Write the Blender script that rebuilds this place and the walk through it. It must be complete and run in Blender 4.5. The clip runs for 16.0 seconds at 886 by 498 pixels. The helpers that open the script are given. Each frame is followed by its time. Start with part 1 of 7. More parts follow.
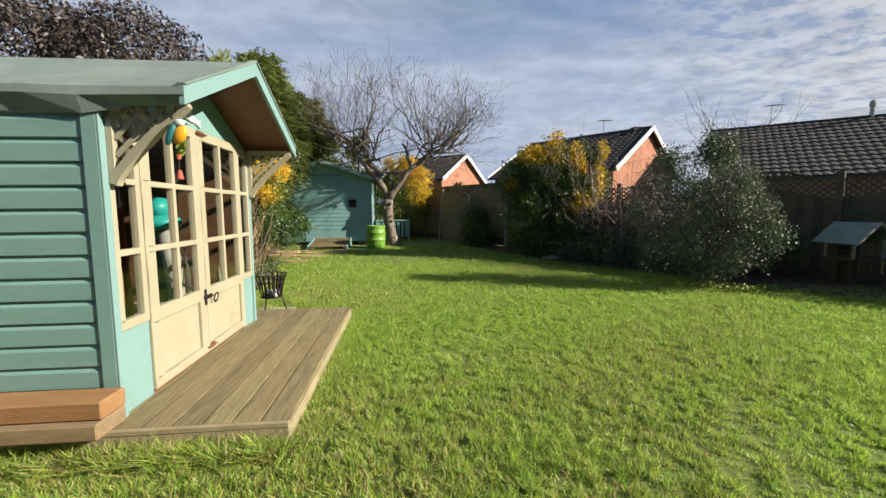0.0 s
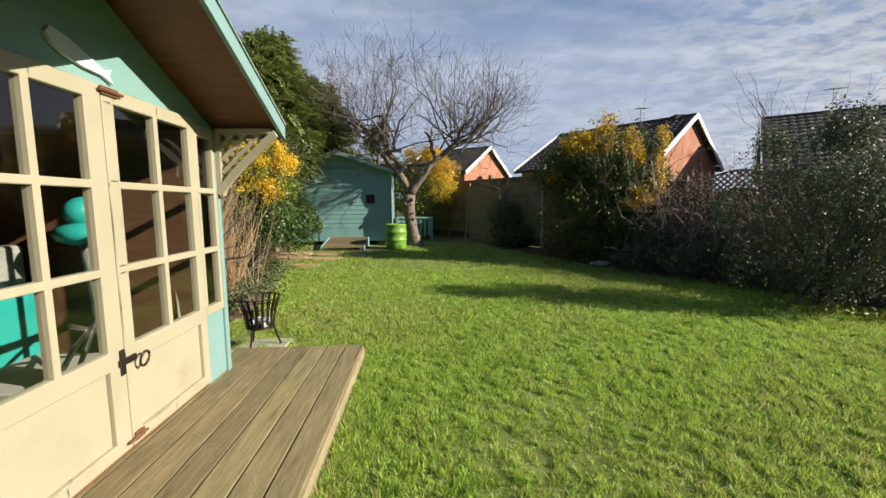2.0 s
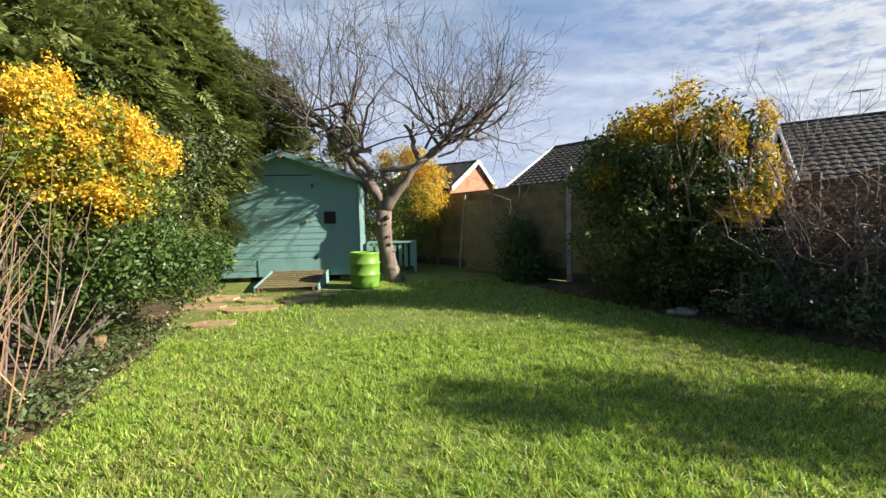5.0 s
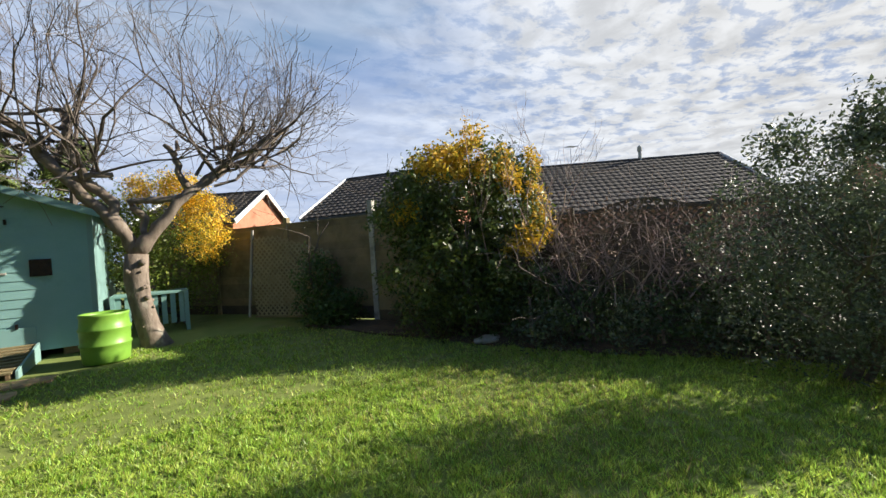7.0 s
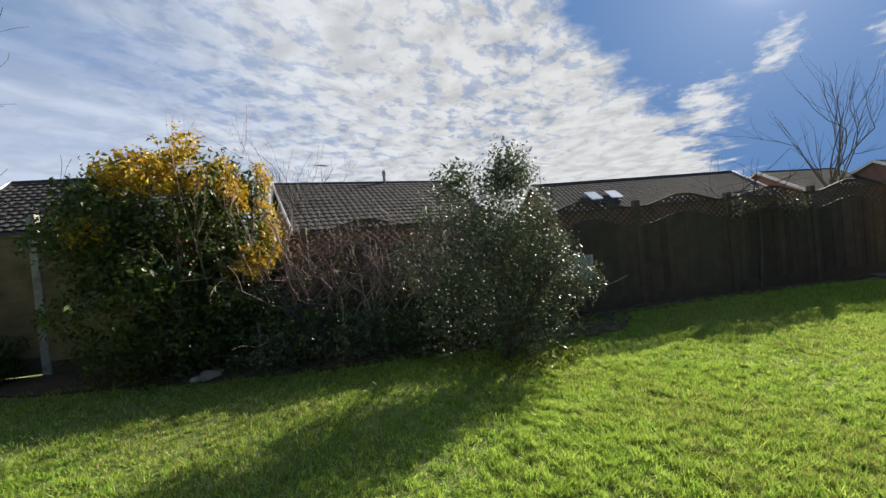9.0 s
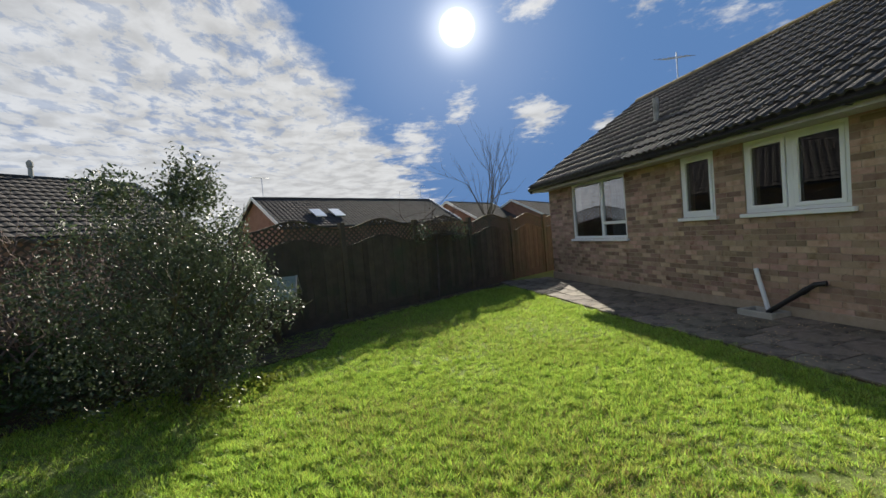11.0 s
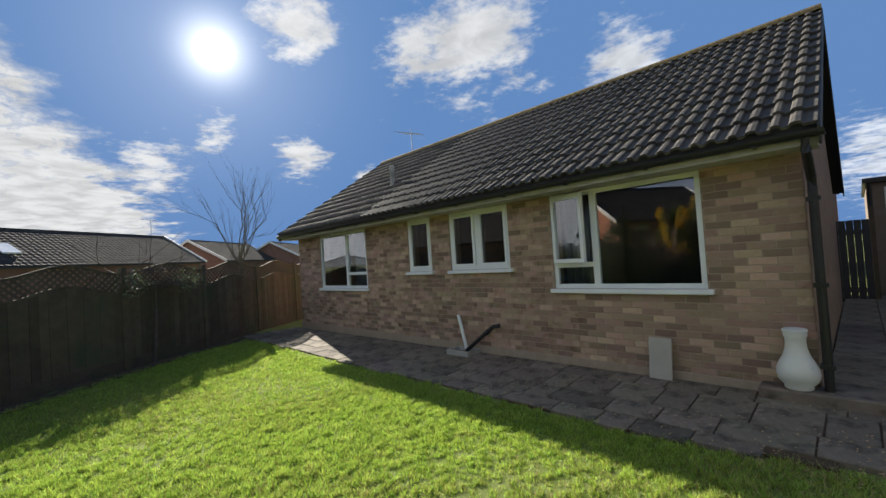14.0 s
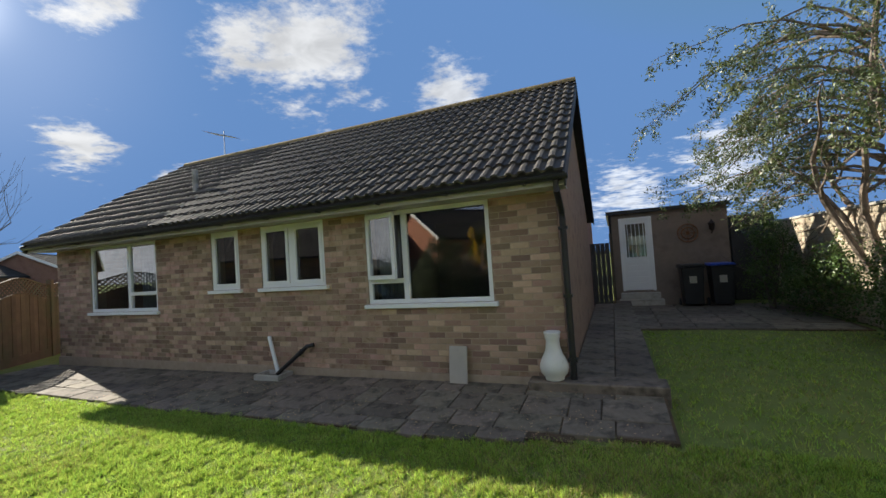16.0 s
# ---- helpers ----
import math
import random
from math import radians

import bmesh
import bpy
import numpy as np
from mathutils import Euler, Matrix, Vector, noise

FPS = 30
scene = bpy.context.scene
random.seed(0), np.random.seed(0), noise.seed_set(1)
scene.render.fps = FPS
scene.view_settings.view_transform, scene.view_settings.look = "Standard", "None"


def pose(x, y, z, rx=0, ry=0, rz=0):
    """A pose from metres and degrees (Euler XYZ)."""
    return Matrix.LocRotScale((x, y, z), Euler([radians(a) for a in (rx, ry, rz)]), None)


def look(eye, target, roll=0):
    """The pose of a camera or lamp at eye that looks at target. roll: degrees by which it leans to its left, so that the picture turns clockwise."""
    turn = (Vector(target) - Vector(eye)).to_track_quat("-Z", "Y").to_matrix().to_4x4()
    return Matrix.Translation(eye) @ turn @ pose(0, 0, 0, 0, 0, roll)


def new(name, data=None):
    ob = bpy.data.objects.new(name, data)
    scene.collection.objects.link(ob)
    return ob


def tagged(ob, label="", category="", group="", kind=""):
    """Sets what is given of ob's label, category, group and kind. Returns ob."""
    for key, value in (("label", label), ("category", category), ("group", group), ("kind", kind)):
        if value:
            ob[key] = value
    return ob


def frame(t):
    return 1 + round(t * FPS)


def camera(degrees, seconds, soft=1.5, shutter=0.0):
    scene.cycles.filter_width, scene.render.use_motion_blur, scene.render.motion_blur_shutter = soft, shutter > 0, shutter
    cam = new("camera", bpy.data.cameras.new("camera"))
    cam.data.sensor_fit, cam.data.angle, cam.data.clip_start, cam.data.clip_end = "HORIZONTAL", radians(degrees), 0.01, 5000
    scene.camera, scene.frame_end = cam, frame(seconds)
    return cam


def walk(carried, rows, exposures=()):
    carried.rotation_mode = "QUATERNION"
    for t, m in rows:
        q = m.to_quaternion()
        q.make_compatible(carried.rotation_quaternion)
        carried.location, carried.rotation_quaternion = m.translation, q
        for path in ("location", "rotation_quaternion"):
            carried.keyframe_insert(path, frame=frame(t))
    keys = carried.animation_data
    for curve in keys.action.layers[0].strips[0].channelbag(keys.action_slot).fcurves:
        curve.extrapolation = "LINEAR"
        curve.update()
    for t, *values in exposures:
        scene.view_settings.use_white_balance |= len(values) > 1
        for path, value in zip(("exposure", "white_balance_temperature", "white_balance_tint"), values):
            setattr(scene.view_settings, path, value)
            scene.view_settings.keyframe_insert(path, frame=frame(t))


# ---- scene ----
cam = camera(94.3, 16.0)
METRES, EYE, TILT, LEAN, TURN = 6.8, 1.5, 0.0, 0.0, -5.5
PATH = [
    (0, (0.816, 0.411, 1.212), (1.004, 2.393, 1.023), -0.5),
    (0.5, (0.809, 0.654, 1.218), (0.966, 2.639, 1.023), -0.5),
    (1, (0.835, 0.991, 1.214), (0.968, 2.977, 1.012), -0.4),
    (1.5, (0.798, 1.286, 1.221), (0.909, 3.272, 1.012), -0.5),
    (2, (0.707, 1.732, 1.283), (0.803, 3.717, 1.066), -0.5),
    (2.5, (0.74, 2.203, 1.3), (0.831, 4.188, 1.077), -0.5),
    (3, (0.727, 2.713, 1.319), (0.82, 4.699, 1.101), -0.4),
    (3.2, (0.736, 2.907, 1.316), (0.828, 4.894, 1.104), -0.5),
    (5.3, (0.757, 5.129, 1.242), (0.993, 7.113, 1.139), -1.7),
    (5.5, (0.763, 5.266, 1.28), (1.053, 7.243, 1.187), -2.0),
    (6, (0.804, 5.442, 1.304), (1.334, 7.37, 1.251), -2.7),
    (6.5, (0.81, 5.465, 1.339), (1.649, 7.281, 1.308), -3.2),
    (7, (0.815, 5.443, 1.358), (1.913, 7.115, 1.343), -3.9),
    (7.5, (0.845, 5.404, 1.375), (2.161, 6.911, 1.368), -4.4),
    (7.8, (0.835, 5.404, 1.34), (2.276, 6.792, 1.349), -4.6),
    (8, (0.889, 5.342, 1.333), (2.393, 6.66, 1.34), -4.6),
    (8.5, (0.961, 5.257, 1.346), (2.637, 6.349, 1.342), -5.2),
    (9, (1.032, 5.112, 1.364), (2.856, 5.931, 1.336), -5.5),
    (9.5, (1.06, 5.011, 1.336), (2.998, 5.505, 1.298), -5.7),
    (10, (1.054, 4.826, 1.364), (3.045, 5.005, 1.297), -4.8),
    (10.2, (1.089, 4.793, 1.365), (3.088, 4.844, 1.295), -4.9),
    (12.3, (0.937, 4.65, 1.532), (2.695, 3.696, 1.516), -3.9),
    (12.5, (0.908, 4.569, 1.524), (2.637, 3.564, 1.525), -4.0),
    (13, (0.884, 4.531, 1.504), (2.516, 3.375, 1.538), -3.7),
    (13.5, (0.843, 4.497, 1.531), (2.375, 3.212, 1.577), -3.8),
    (14, (0.81, 4.467, 1.556), (2.233, 3.063, 1.605), -3.8),
    (14.5, (0.779, 4.447, 1.553), (2.082, 2.931, 1.611), -3.8),
    (15, (0.735, 4.423, 1.541), (1.888, 2.79, 1.61), -3.8),
    (15.5, (0.663, 4.385, 1.555), (1.633, 2.637, 1.629), -3.8),
    (16, (0.583, 4.369, 1.575), (1.344, 2.52, 1.639), -3.8),
]
walk(cam, [(t, look(eye, target, roll)) for t, eye, target, roll in PATH], exposures=((0.0, 0.84), (2.0, 0.78), (3.0, 0.84), (5.5, 1.2), (7.0, 1.18), (9.0, 0.98), (10.0, 0.88), (12.5, 0.96), (16.0, 1.15)))

# ---------------- light ----------------
SUN_DIR = Vector((194.0, -58.0, 98.5)).normalized()
SUN_EL, SUN_AZ = math.asin(SUN_DIR.z), math.atan2(SUN_DIR.x, SUN_DIR.y)
sun = new("sun", bpy.data.lights.new("sun", "SUN"))
sun.data.energy, sun.data.angle, sun.data.color = 5.0, radians(0.55), (1.0, 0.92, 0.78)
sun.matrix_world = look((30, -10, 20), (30 - SUN_DIR.x, -10 - SUN_DIR.y, 20 - SUN_DIR.z))

world = bpy.data.worlds.new("world")
scene.world = world
world.use_nodes = True


def build_sky():
    nt = world.node_tree
    nt.nodes.clear()
    N, L = nt.nodes.new, nt.links.new

    def math_node(op, a, b=None, clamp=False):
        n = N("ShaderNodeMath")
        n.operation, n.use_clamp = op, clamp
        for i, v in enumerate((a, b)):
            if v is None:
                continue
            if isinstance(v, (int, float)):
                n.inputs[i].default_value = v
            else:
                L(v, n.inputs[i])
        return n.outputs[0]

    def smooth(v, lo, hi):
        n = N("ShaderNodeMapRange")
        n.interpolation_type = "SMOOTHSTEP"
        n.inputs[1].default_value, n.inputs[2].default_value = lo, hi
        L(v, n.inputs[0])
        return n.outputs[0]

    out, bg = N("ShaderNodeOutputWorld"), N("ShaderNodeBackground")
    L(bg.outputs[0], out.inputs[0])
    bg.inputs[1].default_value = SKY_STRENGTH
    sky = N("ShaderNodeTexSky")
    sky.sky_type, sky.sun_disc = "NISHITA", False
    sky.sun_elevation, sky.sun_rotation = SUN_EL, SUN_AZ
    sky.air_density, sky.dust_density, sky.ozone_density = 1.0, 0.3, 2.5
    co = N("ShaderNodeTexCoord").outputs["Generated"]
    sep = N("ShaderNodeSeparateXYZ")
    L(co, sep.inputs[0])
    # a flat cloud deck: direction divided by its height
    h = math_node("ADD", math_node("MAXIMUM", sep.outputs[2], 0.0), 0.09)
    com = N("ShaderNodeCombineXYZ")
    L(math_node("DIVIDE", sep.outputs[0], h), com.inputs[0])
    L(math_node("DIVIDE", sep.outputs[1], h), com.inputs[1])
    deck = com.outputs[0]

    def cloud_noise(scale, detail, rough, offset=(0, 0, 0), stretch=(1, 1, 1), turn=0.0, warp=0.0):
        mp = N("ShaderNodeMapping")
        mp.inputs["Location"].default_value, mp.inputs["Scale"].default_value = offset, stretch
        mp.inputs["Rotation"].default_value = (0, 0, turn)
        L(deck, mp.inputs[0])
        n = N("ShaderNodeTexNoise")
        n.inputs["Scale"].default_value, n.inputs["Detail"].default_value, n.inputs["Roughness"].default_value = scale, detail, rough
        n.inputs["Distortion"].default_value = warp
        L(mp.outputs[0], n.inputs["Vector"])
        return n.outputs[0]

    def dot(v):
        n = N("ShaderNodeVectorMath")
        n.operation = "DOT_PRODUCT"
        L(co, n.inputs[0])
        n.inputs[1].default_value = v
        return n.outputs["Value"]

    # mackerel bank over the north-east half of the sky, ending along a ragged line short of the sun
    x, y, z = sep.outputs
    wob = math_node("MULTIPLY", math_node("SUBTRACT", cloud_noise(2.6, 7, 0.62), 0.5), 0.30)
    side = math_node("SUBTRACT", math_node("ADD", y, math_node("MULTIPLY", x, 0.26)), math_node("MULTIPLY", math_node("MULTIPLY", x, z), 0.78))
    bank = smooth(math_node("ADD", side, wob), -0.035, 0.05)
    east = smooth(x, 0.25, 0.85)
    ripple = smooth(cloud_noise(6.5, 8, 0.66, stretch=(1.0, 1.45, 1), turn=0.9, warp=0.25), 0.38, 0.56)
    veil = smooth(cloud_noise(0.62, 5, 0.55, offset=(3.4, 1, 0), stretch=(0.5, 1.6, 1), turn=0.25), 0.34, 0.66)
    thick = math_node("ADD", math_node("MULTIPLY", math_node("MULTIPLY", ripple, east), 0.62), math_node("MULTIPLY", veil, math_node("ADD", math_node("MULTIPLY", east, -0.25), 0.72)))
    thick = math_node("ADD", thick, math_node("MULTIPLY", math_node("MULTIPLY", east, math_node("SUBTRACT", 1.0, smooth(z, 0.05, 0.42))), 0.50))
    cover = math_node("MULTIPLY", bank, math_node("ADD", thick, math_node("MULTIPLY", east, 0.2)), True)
    # loose white puffs in the clear part
    ragged = math_node("MULTIPLY", math_node("SUBTRACT", cloud_noise(3.4, 8, 0.62, offset=(5.3, 2.6, 0)), 0.5), 3.2)
    ragged = math_node("ADD", ragged, math_node("MULTIPLY", math_node("SUBTRACT", cloud_noise(13.0, 7, 0.65, offset=(1.7, 4.2, 0)), 0.5), 1.7))
    for c, r in PUFFS:
        dn = N("ShaderNodeVectorMath")
        dn.operation = "DISTANCE"
        L(co, dn.inputs[0])
        dn.inputs[1].default_value = Vector(c).normalized()
        v = math_node("ADD", math_node("DIVIDE", dn.outputs["Value"], r), ragged)
        puff = math_node("SUBTRACT", 1.0, smooth(v, 0.1, 1.05))
        cover = math_node("MAXIMUM", cover, math_node("MULTIPLY", puff, 0.95), True)
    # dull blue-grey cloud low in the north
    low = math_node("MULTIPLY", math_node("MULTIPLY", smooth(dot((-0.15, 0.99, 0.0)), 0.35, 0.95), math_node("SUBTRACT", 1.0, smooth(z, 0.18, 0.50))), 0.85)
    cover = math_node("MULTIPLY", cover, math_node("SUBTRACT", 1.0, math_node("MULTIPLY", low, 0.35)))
    warm = smooth(dot(tuple(SUN_DIR)), 0.2, 0.98)
    grey = N("ShaderNodeMix")
    grey.data_type = "RGBA"
    L(low, grey.inputs[0])
    cap = N("ShaderNodeVectorMath")
    cap.operation = "MINIMUM"
    L(sky.outputs[0], cap.inputs[0])
    cap.inputs[1].default_value = (0.84, 1.72, 3.55)
    L(cap.outputs[0], grey.inputs[6])
    grey.inputs[7].default_value = (3.3, 3.9, 5.2, 1)
    tone = N("ShaderNodeMix")
    tone.data_type = "RGBA"
    L(warm, tone.inputs[0])
    tone.inputs[6].default_value, tone.inputs[7].default_value = (5.0, 5.4, 6.1, 1), (5.0, 5.05, 5.1, 1)
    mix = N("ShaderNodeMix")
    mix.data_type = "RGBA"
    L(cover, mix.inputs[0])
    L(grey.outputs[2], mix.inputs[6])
    body = math_node("ADD", 0.78, math_node("MULTIPLY", smooth(cloud_noise(5.0, 6, 0.55, offset=(2.2, 7.1, 0), warp=0.4), 0.30, 0.66), 0.30))
    lit = N("ShaderNodeVectorMath")
    lit.operation = "SCALE"
    L(tone.outputs[2], lit.inputs[0])
    L(body, lit.inputs["Scale"])
    L(lit.outputs[0], mix.inputs[7])
    # the sun's disc and the bright air round it
    d = dot(tuple(SUN_DIR))
    glow = math_node("ADD", math_node("MULTIPLY", smooth(d, 0.9992, 0.9999), 40.0), math_node("MULTIPLY", math_node("POWER", math_node("MAXIMUM", d, 0.0), 700.0), 7.0))
    glow = math_node("ADD", glow, math_node("MULTIPLY", math_node("POWER", math_node("MAXIMUM", d, 0.0), 45.0), 1.3))
    add = N("ShaderNodeMix")
    add.data_type, add.blend_type = "RGBA", "ADD"
    add.inputs[0].default_value = 1.0
    L(mix.outputs[2], add.inputs[6])
    gl = N("ShaderNodeCombineColor")
    for i, k in enumerate((1.0, 0.98, 0.94)):
        L(math_node("MULTIPLY", glow, k), gl.inputs[i])
    L(gl.outputs[0], add.inputs[7])
    L(add.outputs[2], bg.inputs[0])


SKY_STRENGTH = 0.072
PUFFS = [((0.557, -0.671, 0.49), 0.17), ((0.66, -0.60, 0.47), 0.09), ((0.78, -0.384, 0.495), 0.085), ((0.918, -0.269, 0.291), 0.040), ((0.865, -0.435, 0.251), 0.060), ((0.314, -0.868, 0.385), 0.085),
         ((-0.039, -0.992, 0.122), 0.085), ((-0.224, -0.962, 0.156), 0.10), ((0.10, -0.985, 0.13), 0.06), ((0.707, 0.669, 0.231), 0.035), ((0.962, -0.162, 0.22), 0.065), ((0.80, -0.56, 0.20), 0.03)]
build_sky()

# ---------------- helpers ----------------
ALL_MATS = {}


def mat(name, c1, c2, scale=6.0, rough=0.7, bump=0.2, metal=0.0, rand="", rand_amount=0.25, stain=None, stain_scale=1.3, stain_lo=0.52, stretch=(1, 1, 1), fine=40.0, spec=0.4, sheen=0.0, trans=0.0):
    """A surface with grain and stains at two scales; rand: 'object' or 'island' varies the tone piece by piece."""
    m = bpy.data.materials.new(name)
    m.use_nodes = True
    nt = m.node_tree
    N, L = nt.nodes.new, nt.links.new
    b = nt.nodes["Principled BSDF"]
    tc = N("ShaderNodeTexCoord")
    mp = N("ShaderNodeMapping")
    mp.inputs["Scale"].default_value = stretch
    L(tc.outputs["Object"], mp.inputs[0])

    def noise_tex(s, detail=6.0):
        n = N("ShaderNodeTexNoise")
        n.inputs["Scale"].default_value, n.inputs["Detail"].default_value, n.inputs["Roughness"].default_value = s, detail, 0.6
        L(mp.outputs[0], n.inputs["Vector"])
        return n.outputs[0]

    def ramp(v, lo, hi):
        n = N("ShaderNodeMapRange")
        n.inputs[1].default_value, n.inputs[2].default_value = lo, hi
        L(v, n.inputs[0])
        return n.outputs[0]

    def mixc(f, a, c):
        n = N("ShaderNodeMix")
        n.data_type = "RGBA"
        L(f, n.inputs[0])
        for i, v in ((6, a), (7, c)):
            if isinstance(v, tuple):
                n.inputs[i].default_value = (*v, 1)
            else:
                L(v, n.inputs[i])
        return n.outputs[2]

    grain = noise_tex(scale)
    col = mixc(ramp(grain, 0.3, 0.7), c1, c2)
    if stain:
        col = mixc(ramp(noise_tex(stain_scale, 9.0), stain_lo, stain_lo + 0.16), col, stain)
    if rand:
        src = N("ShaderNodeObjectInfo").outputs["Random"] if rand == "object" else N("ShaderNodeNewGeometry").outputs["Random Per Island"]
        hsv = N("ShaderNodeHueSaturation")
        r = N("ShaderNodeMapRange")
        r.inputs[3].default_value, r.inputs[4].default_value = 1.0 - rand_amount, 1.0 + rand_amount
        L(src, r.inputs[0])
        L(r.outputs[0], hsv.inputs["Value"])
        w = N("ShaderNodeMath")
        w.operation = "FRACT"
        k = N("ShaderNodeMath")
        k.operation = "MULTIPLY"
        k.inputs[1].default_value = 17.37
        L(src, k.inputs[0])
        L(k.outputs[0], w.inputs[0])
        hr = N("ShaderNodeMapRange")
        hr.inputs[3].default_value, hr.inputs[4].default_value = 0.5 - 0.05 * rand_amount, 0.5 + 0.05 * rand_amount
        L(w.outputs[0], hr.inputs[0])
        L(hr.outputs[0], hsv.inputs["Hue"])
        L(col, hsv.inputs["Color"])
        col = hsv.outputs[0]
    L(col, b.inputs["Base Color"])
    b.inputs["Roughness"].default_value, b.inputs["Metallic"].default_value = rough, metal
    b.inputs["Specular IOR Level"].default_value = spec
    if rough < 0.95:
        rr = N("ShaderNodeMapRange")
        rr.inputs[3].default_value, rr.inputs[4].default_value = rough - 0.07, min(1.0, rough + 0.12)
        L(grain, rr.inputs[0])
        L(rr.outputs[0], b.inputs["Roughness"])
    if bump:
        bn = N("ShaderNodeBump")
        bn.inputs["Strength"].default_value, bn.inputs["Distance"].default_value = bump, 0.01
        L(noise_tex(fine, 4.0), bn.inputs["Height"])
        L(bn.outputs[0], b.inputs["Normal"])
    if trans:
        t = N("ShaderNodeBsdfTranslucent")
        L(col, t.inputs[0])
        mx = N("ShaderNodeMixShader")
        mx.inputs[0].default_value = trans
        L(b.outputs[0], mx.inputs[1])
        L(t.outputs[0], mx.inputs[2])
        L(mx.outputs[0], nt.nodes["Material Output"].inputs[0])
    ALL_MATS[name] = m
    return m


def glass_mat(name, tint=(0.9, 0.95, 0.95), mix=0.5):
    """A pane: clear, with the mirror gloss of real glass."""
    m = bpy.data.materials.new(name)
    m.use_nodes = True
    nt = m.node_tree
    nt.nodes.clear()
    N, L = nt.nodes.new, nt.links.new
    o, t, g, f, x = N("ShaderNodeOutputMaterial"), N("ShaderNodeBsdfTransparent"), N("ShaderNodeBsdfGlossy"), N("ShaderNodeFresnel"), N("ShaderNodeMixShader")
    t.inputs[0].default_value = (*tint, 1)
    g.inputs["Roughness"].default_value = 0.01
    f.inputs[0].default_value = 1.52
    k = N("ShaderNodeMath")
    k.operation, k.use_clamp = "MULTIPLY", True
    k.inputs[1].default_value = 1.0 + mix
    L(f.outputs[0], k.inputs[0])
    L(k.outputs[0], x.inputs[0])
    L(t.outputs[0], x.inputs[1])
    L(g.outputs[0], x.inputs[2])
    L(x.outputs[0], o.inputs[0])
    return m


def box(bm, x0, x1, y0, y1, z0, z1, m=None):
    v = [bm.verts.new((x, y, z)) for z in (z0, z1) for x, y in ((x0, y0), (x1, y0), (x1, y1), (x0, y1))]
    for q in ((0, 3, 2, 1), (4, 5, 6, 7), (0, 1, 5, 4), (1, 2, 6, 5), (2, 3, 7, 6), (3, 0, 4, 7)):
        bm.faces.new([v[i] for i in q])
    if m is not None:
        bmesh.ops.transform(bm, matrix=m, verts=v)
    return v


def beam(bm, a, b, w, h, up=(0, 0, 1)):
    """A square bar from a to b, w across and h along up."""
    a, b = Vector(a), Vector(b)
    d = (b - a).normalized()
    s = d.cross(Vector(up))
    s = s.normalized() if s.length > 1e-4 else Vector((1, 0, 0))
    u = s.cross(d)
    v = [bm.verts.new(p + s * (w / 2 * i) + u * (h / 2 * j)) for p in (a, b) for i, j in ((-1, -1), (1, -1), (1, 1), (-1, 1))]
    for q in ((0, 1, 2, 3), (7, 6, 5, 4), (0, 4, 5, 1), (1, 5, 6, 2), (2, 6, 7, 3), (3, 7, 4, 0)):
        bm.faces.new([v[i] for i in q])
    return v


def tube(bm, pts, radii, sides=8, cap=True):
    """A round bar through pts."""
    pts = [Vector(p) for p in pts]
    rings = []
    for i, p in enumerate(pts):
        d = (pts[min(i + 1, len(pts) - 1)] - pts[max(i - 1, 0)]).normalized()
        s = d.cross(Vector((0, 0, 1)) if abs(d.z) < 0.95 else Vector((1, 0, 0))).normalized()
        u = s.cross(d)
        r = radii[i] if hasattr(radii, "__len__") else radii
        rings.append([bm.verts.new(p + (s * math.cos(6.2832 * k / sides) + u * math.sin(6.2832 * k / sides)) * r) for k in range(sides)])
    for a, b in zip(rings, rings[1:]):
        for k in range(sides):
            bm.faces.new((a[k], a[(k + 1) % sides], b[(k + 1) % sides], b[k]))
    if cap:
        bm.faces.new(rings[0][::-1])
        bm.faces.new(rings[-1])


def lathe(bm, profile, centre, sides=24):
    """A turned shape: profile rows of (radius, z)."""
    cx, cy, cz = centre
    rings = [[bm.verts.new((cx + r * math.cos(6.2832 * k / sides), cy + r * math.sin(6.2832 * k / sides), cz + z)) for k in range(sides)] for r, z in profile]
    for a, b in zip(rings, rings[1:]):
        for k in range(sides):
            bm.faces.new((a[k], a[(k + 1) % sides], b[(k + 1) % sides], b[k]))
    bm.faces.new(rings[0][::-1])
    bm.faces.new(rings[-1])


def prism(bm, poly, axis, lo, hi):
    """A flat outline pushed through from lo to hi along an axis (0 x, 1 y, 2 z); poly in the other two axes."""
    def at(p, c):
        q = list(p)
        q.insert(axis, c)
        return bm.verts.new(q)
    a, b = [at(p, lo) for p in poly], [at(p, hi) for p in poly]
    bm.faces.new(a)
    bm.faces.new(b[::-1])
    for i in range(len(poly)):
        j = (i + 1) % len(poly)
        bm.faces.new((a[i], b[i], b[j], a[j]))


def mesh_of(name, bm, material, bevel=0.0, smooth=False):
    if bevel:
        bmesh.ops.bevel(bm, geom=bm.edges[:], offset=bevel, segments=1, affect="EDGES")
    if len(bm.faces) > 1:
        bmesh.ops.recalc_face_normals(bm, faces=bm.faces[:])
    me = bpy.data.meshes.new(name)
    bm.to_mesh(me)
    bm.free()
    if smooth:
        me.polygons.foreach_set("use_smooth", [True] * len(me.polygons))
    me.materials.append(material)
    return me


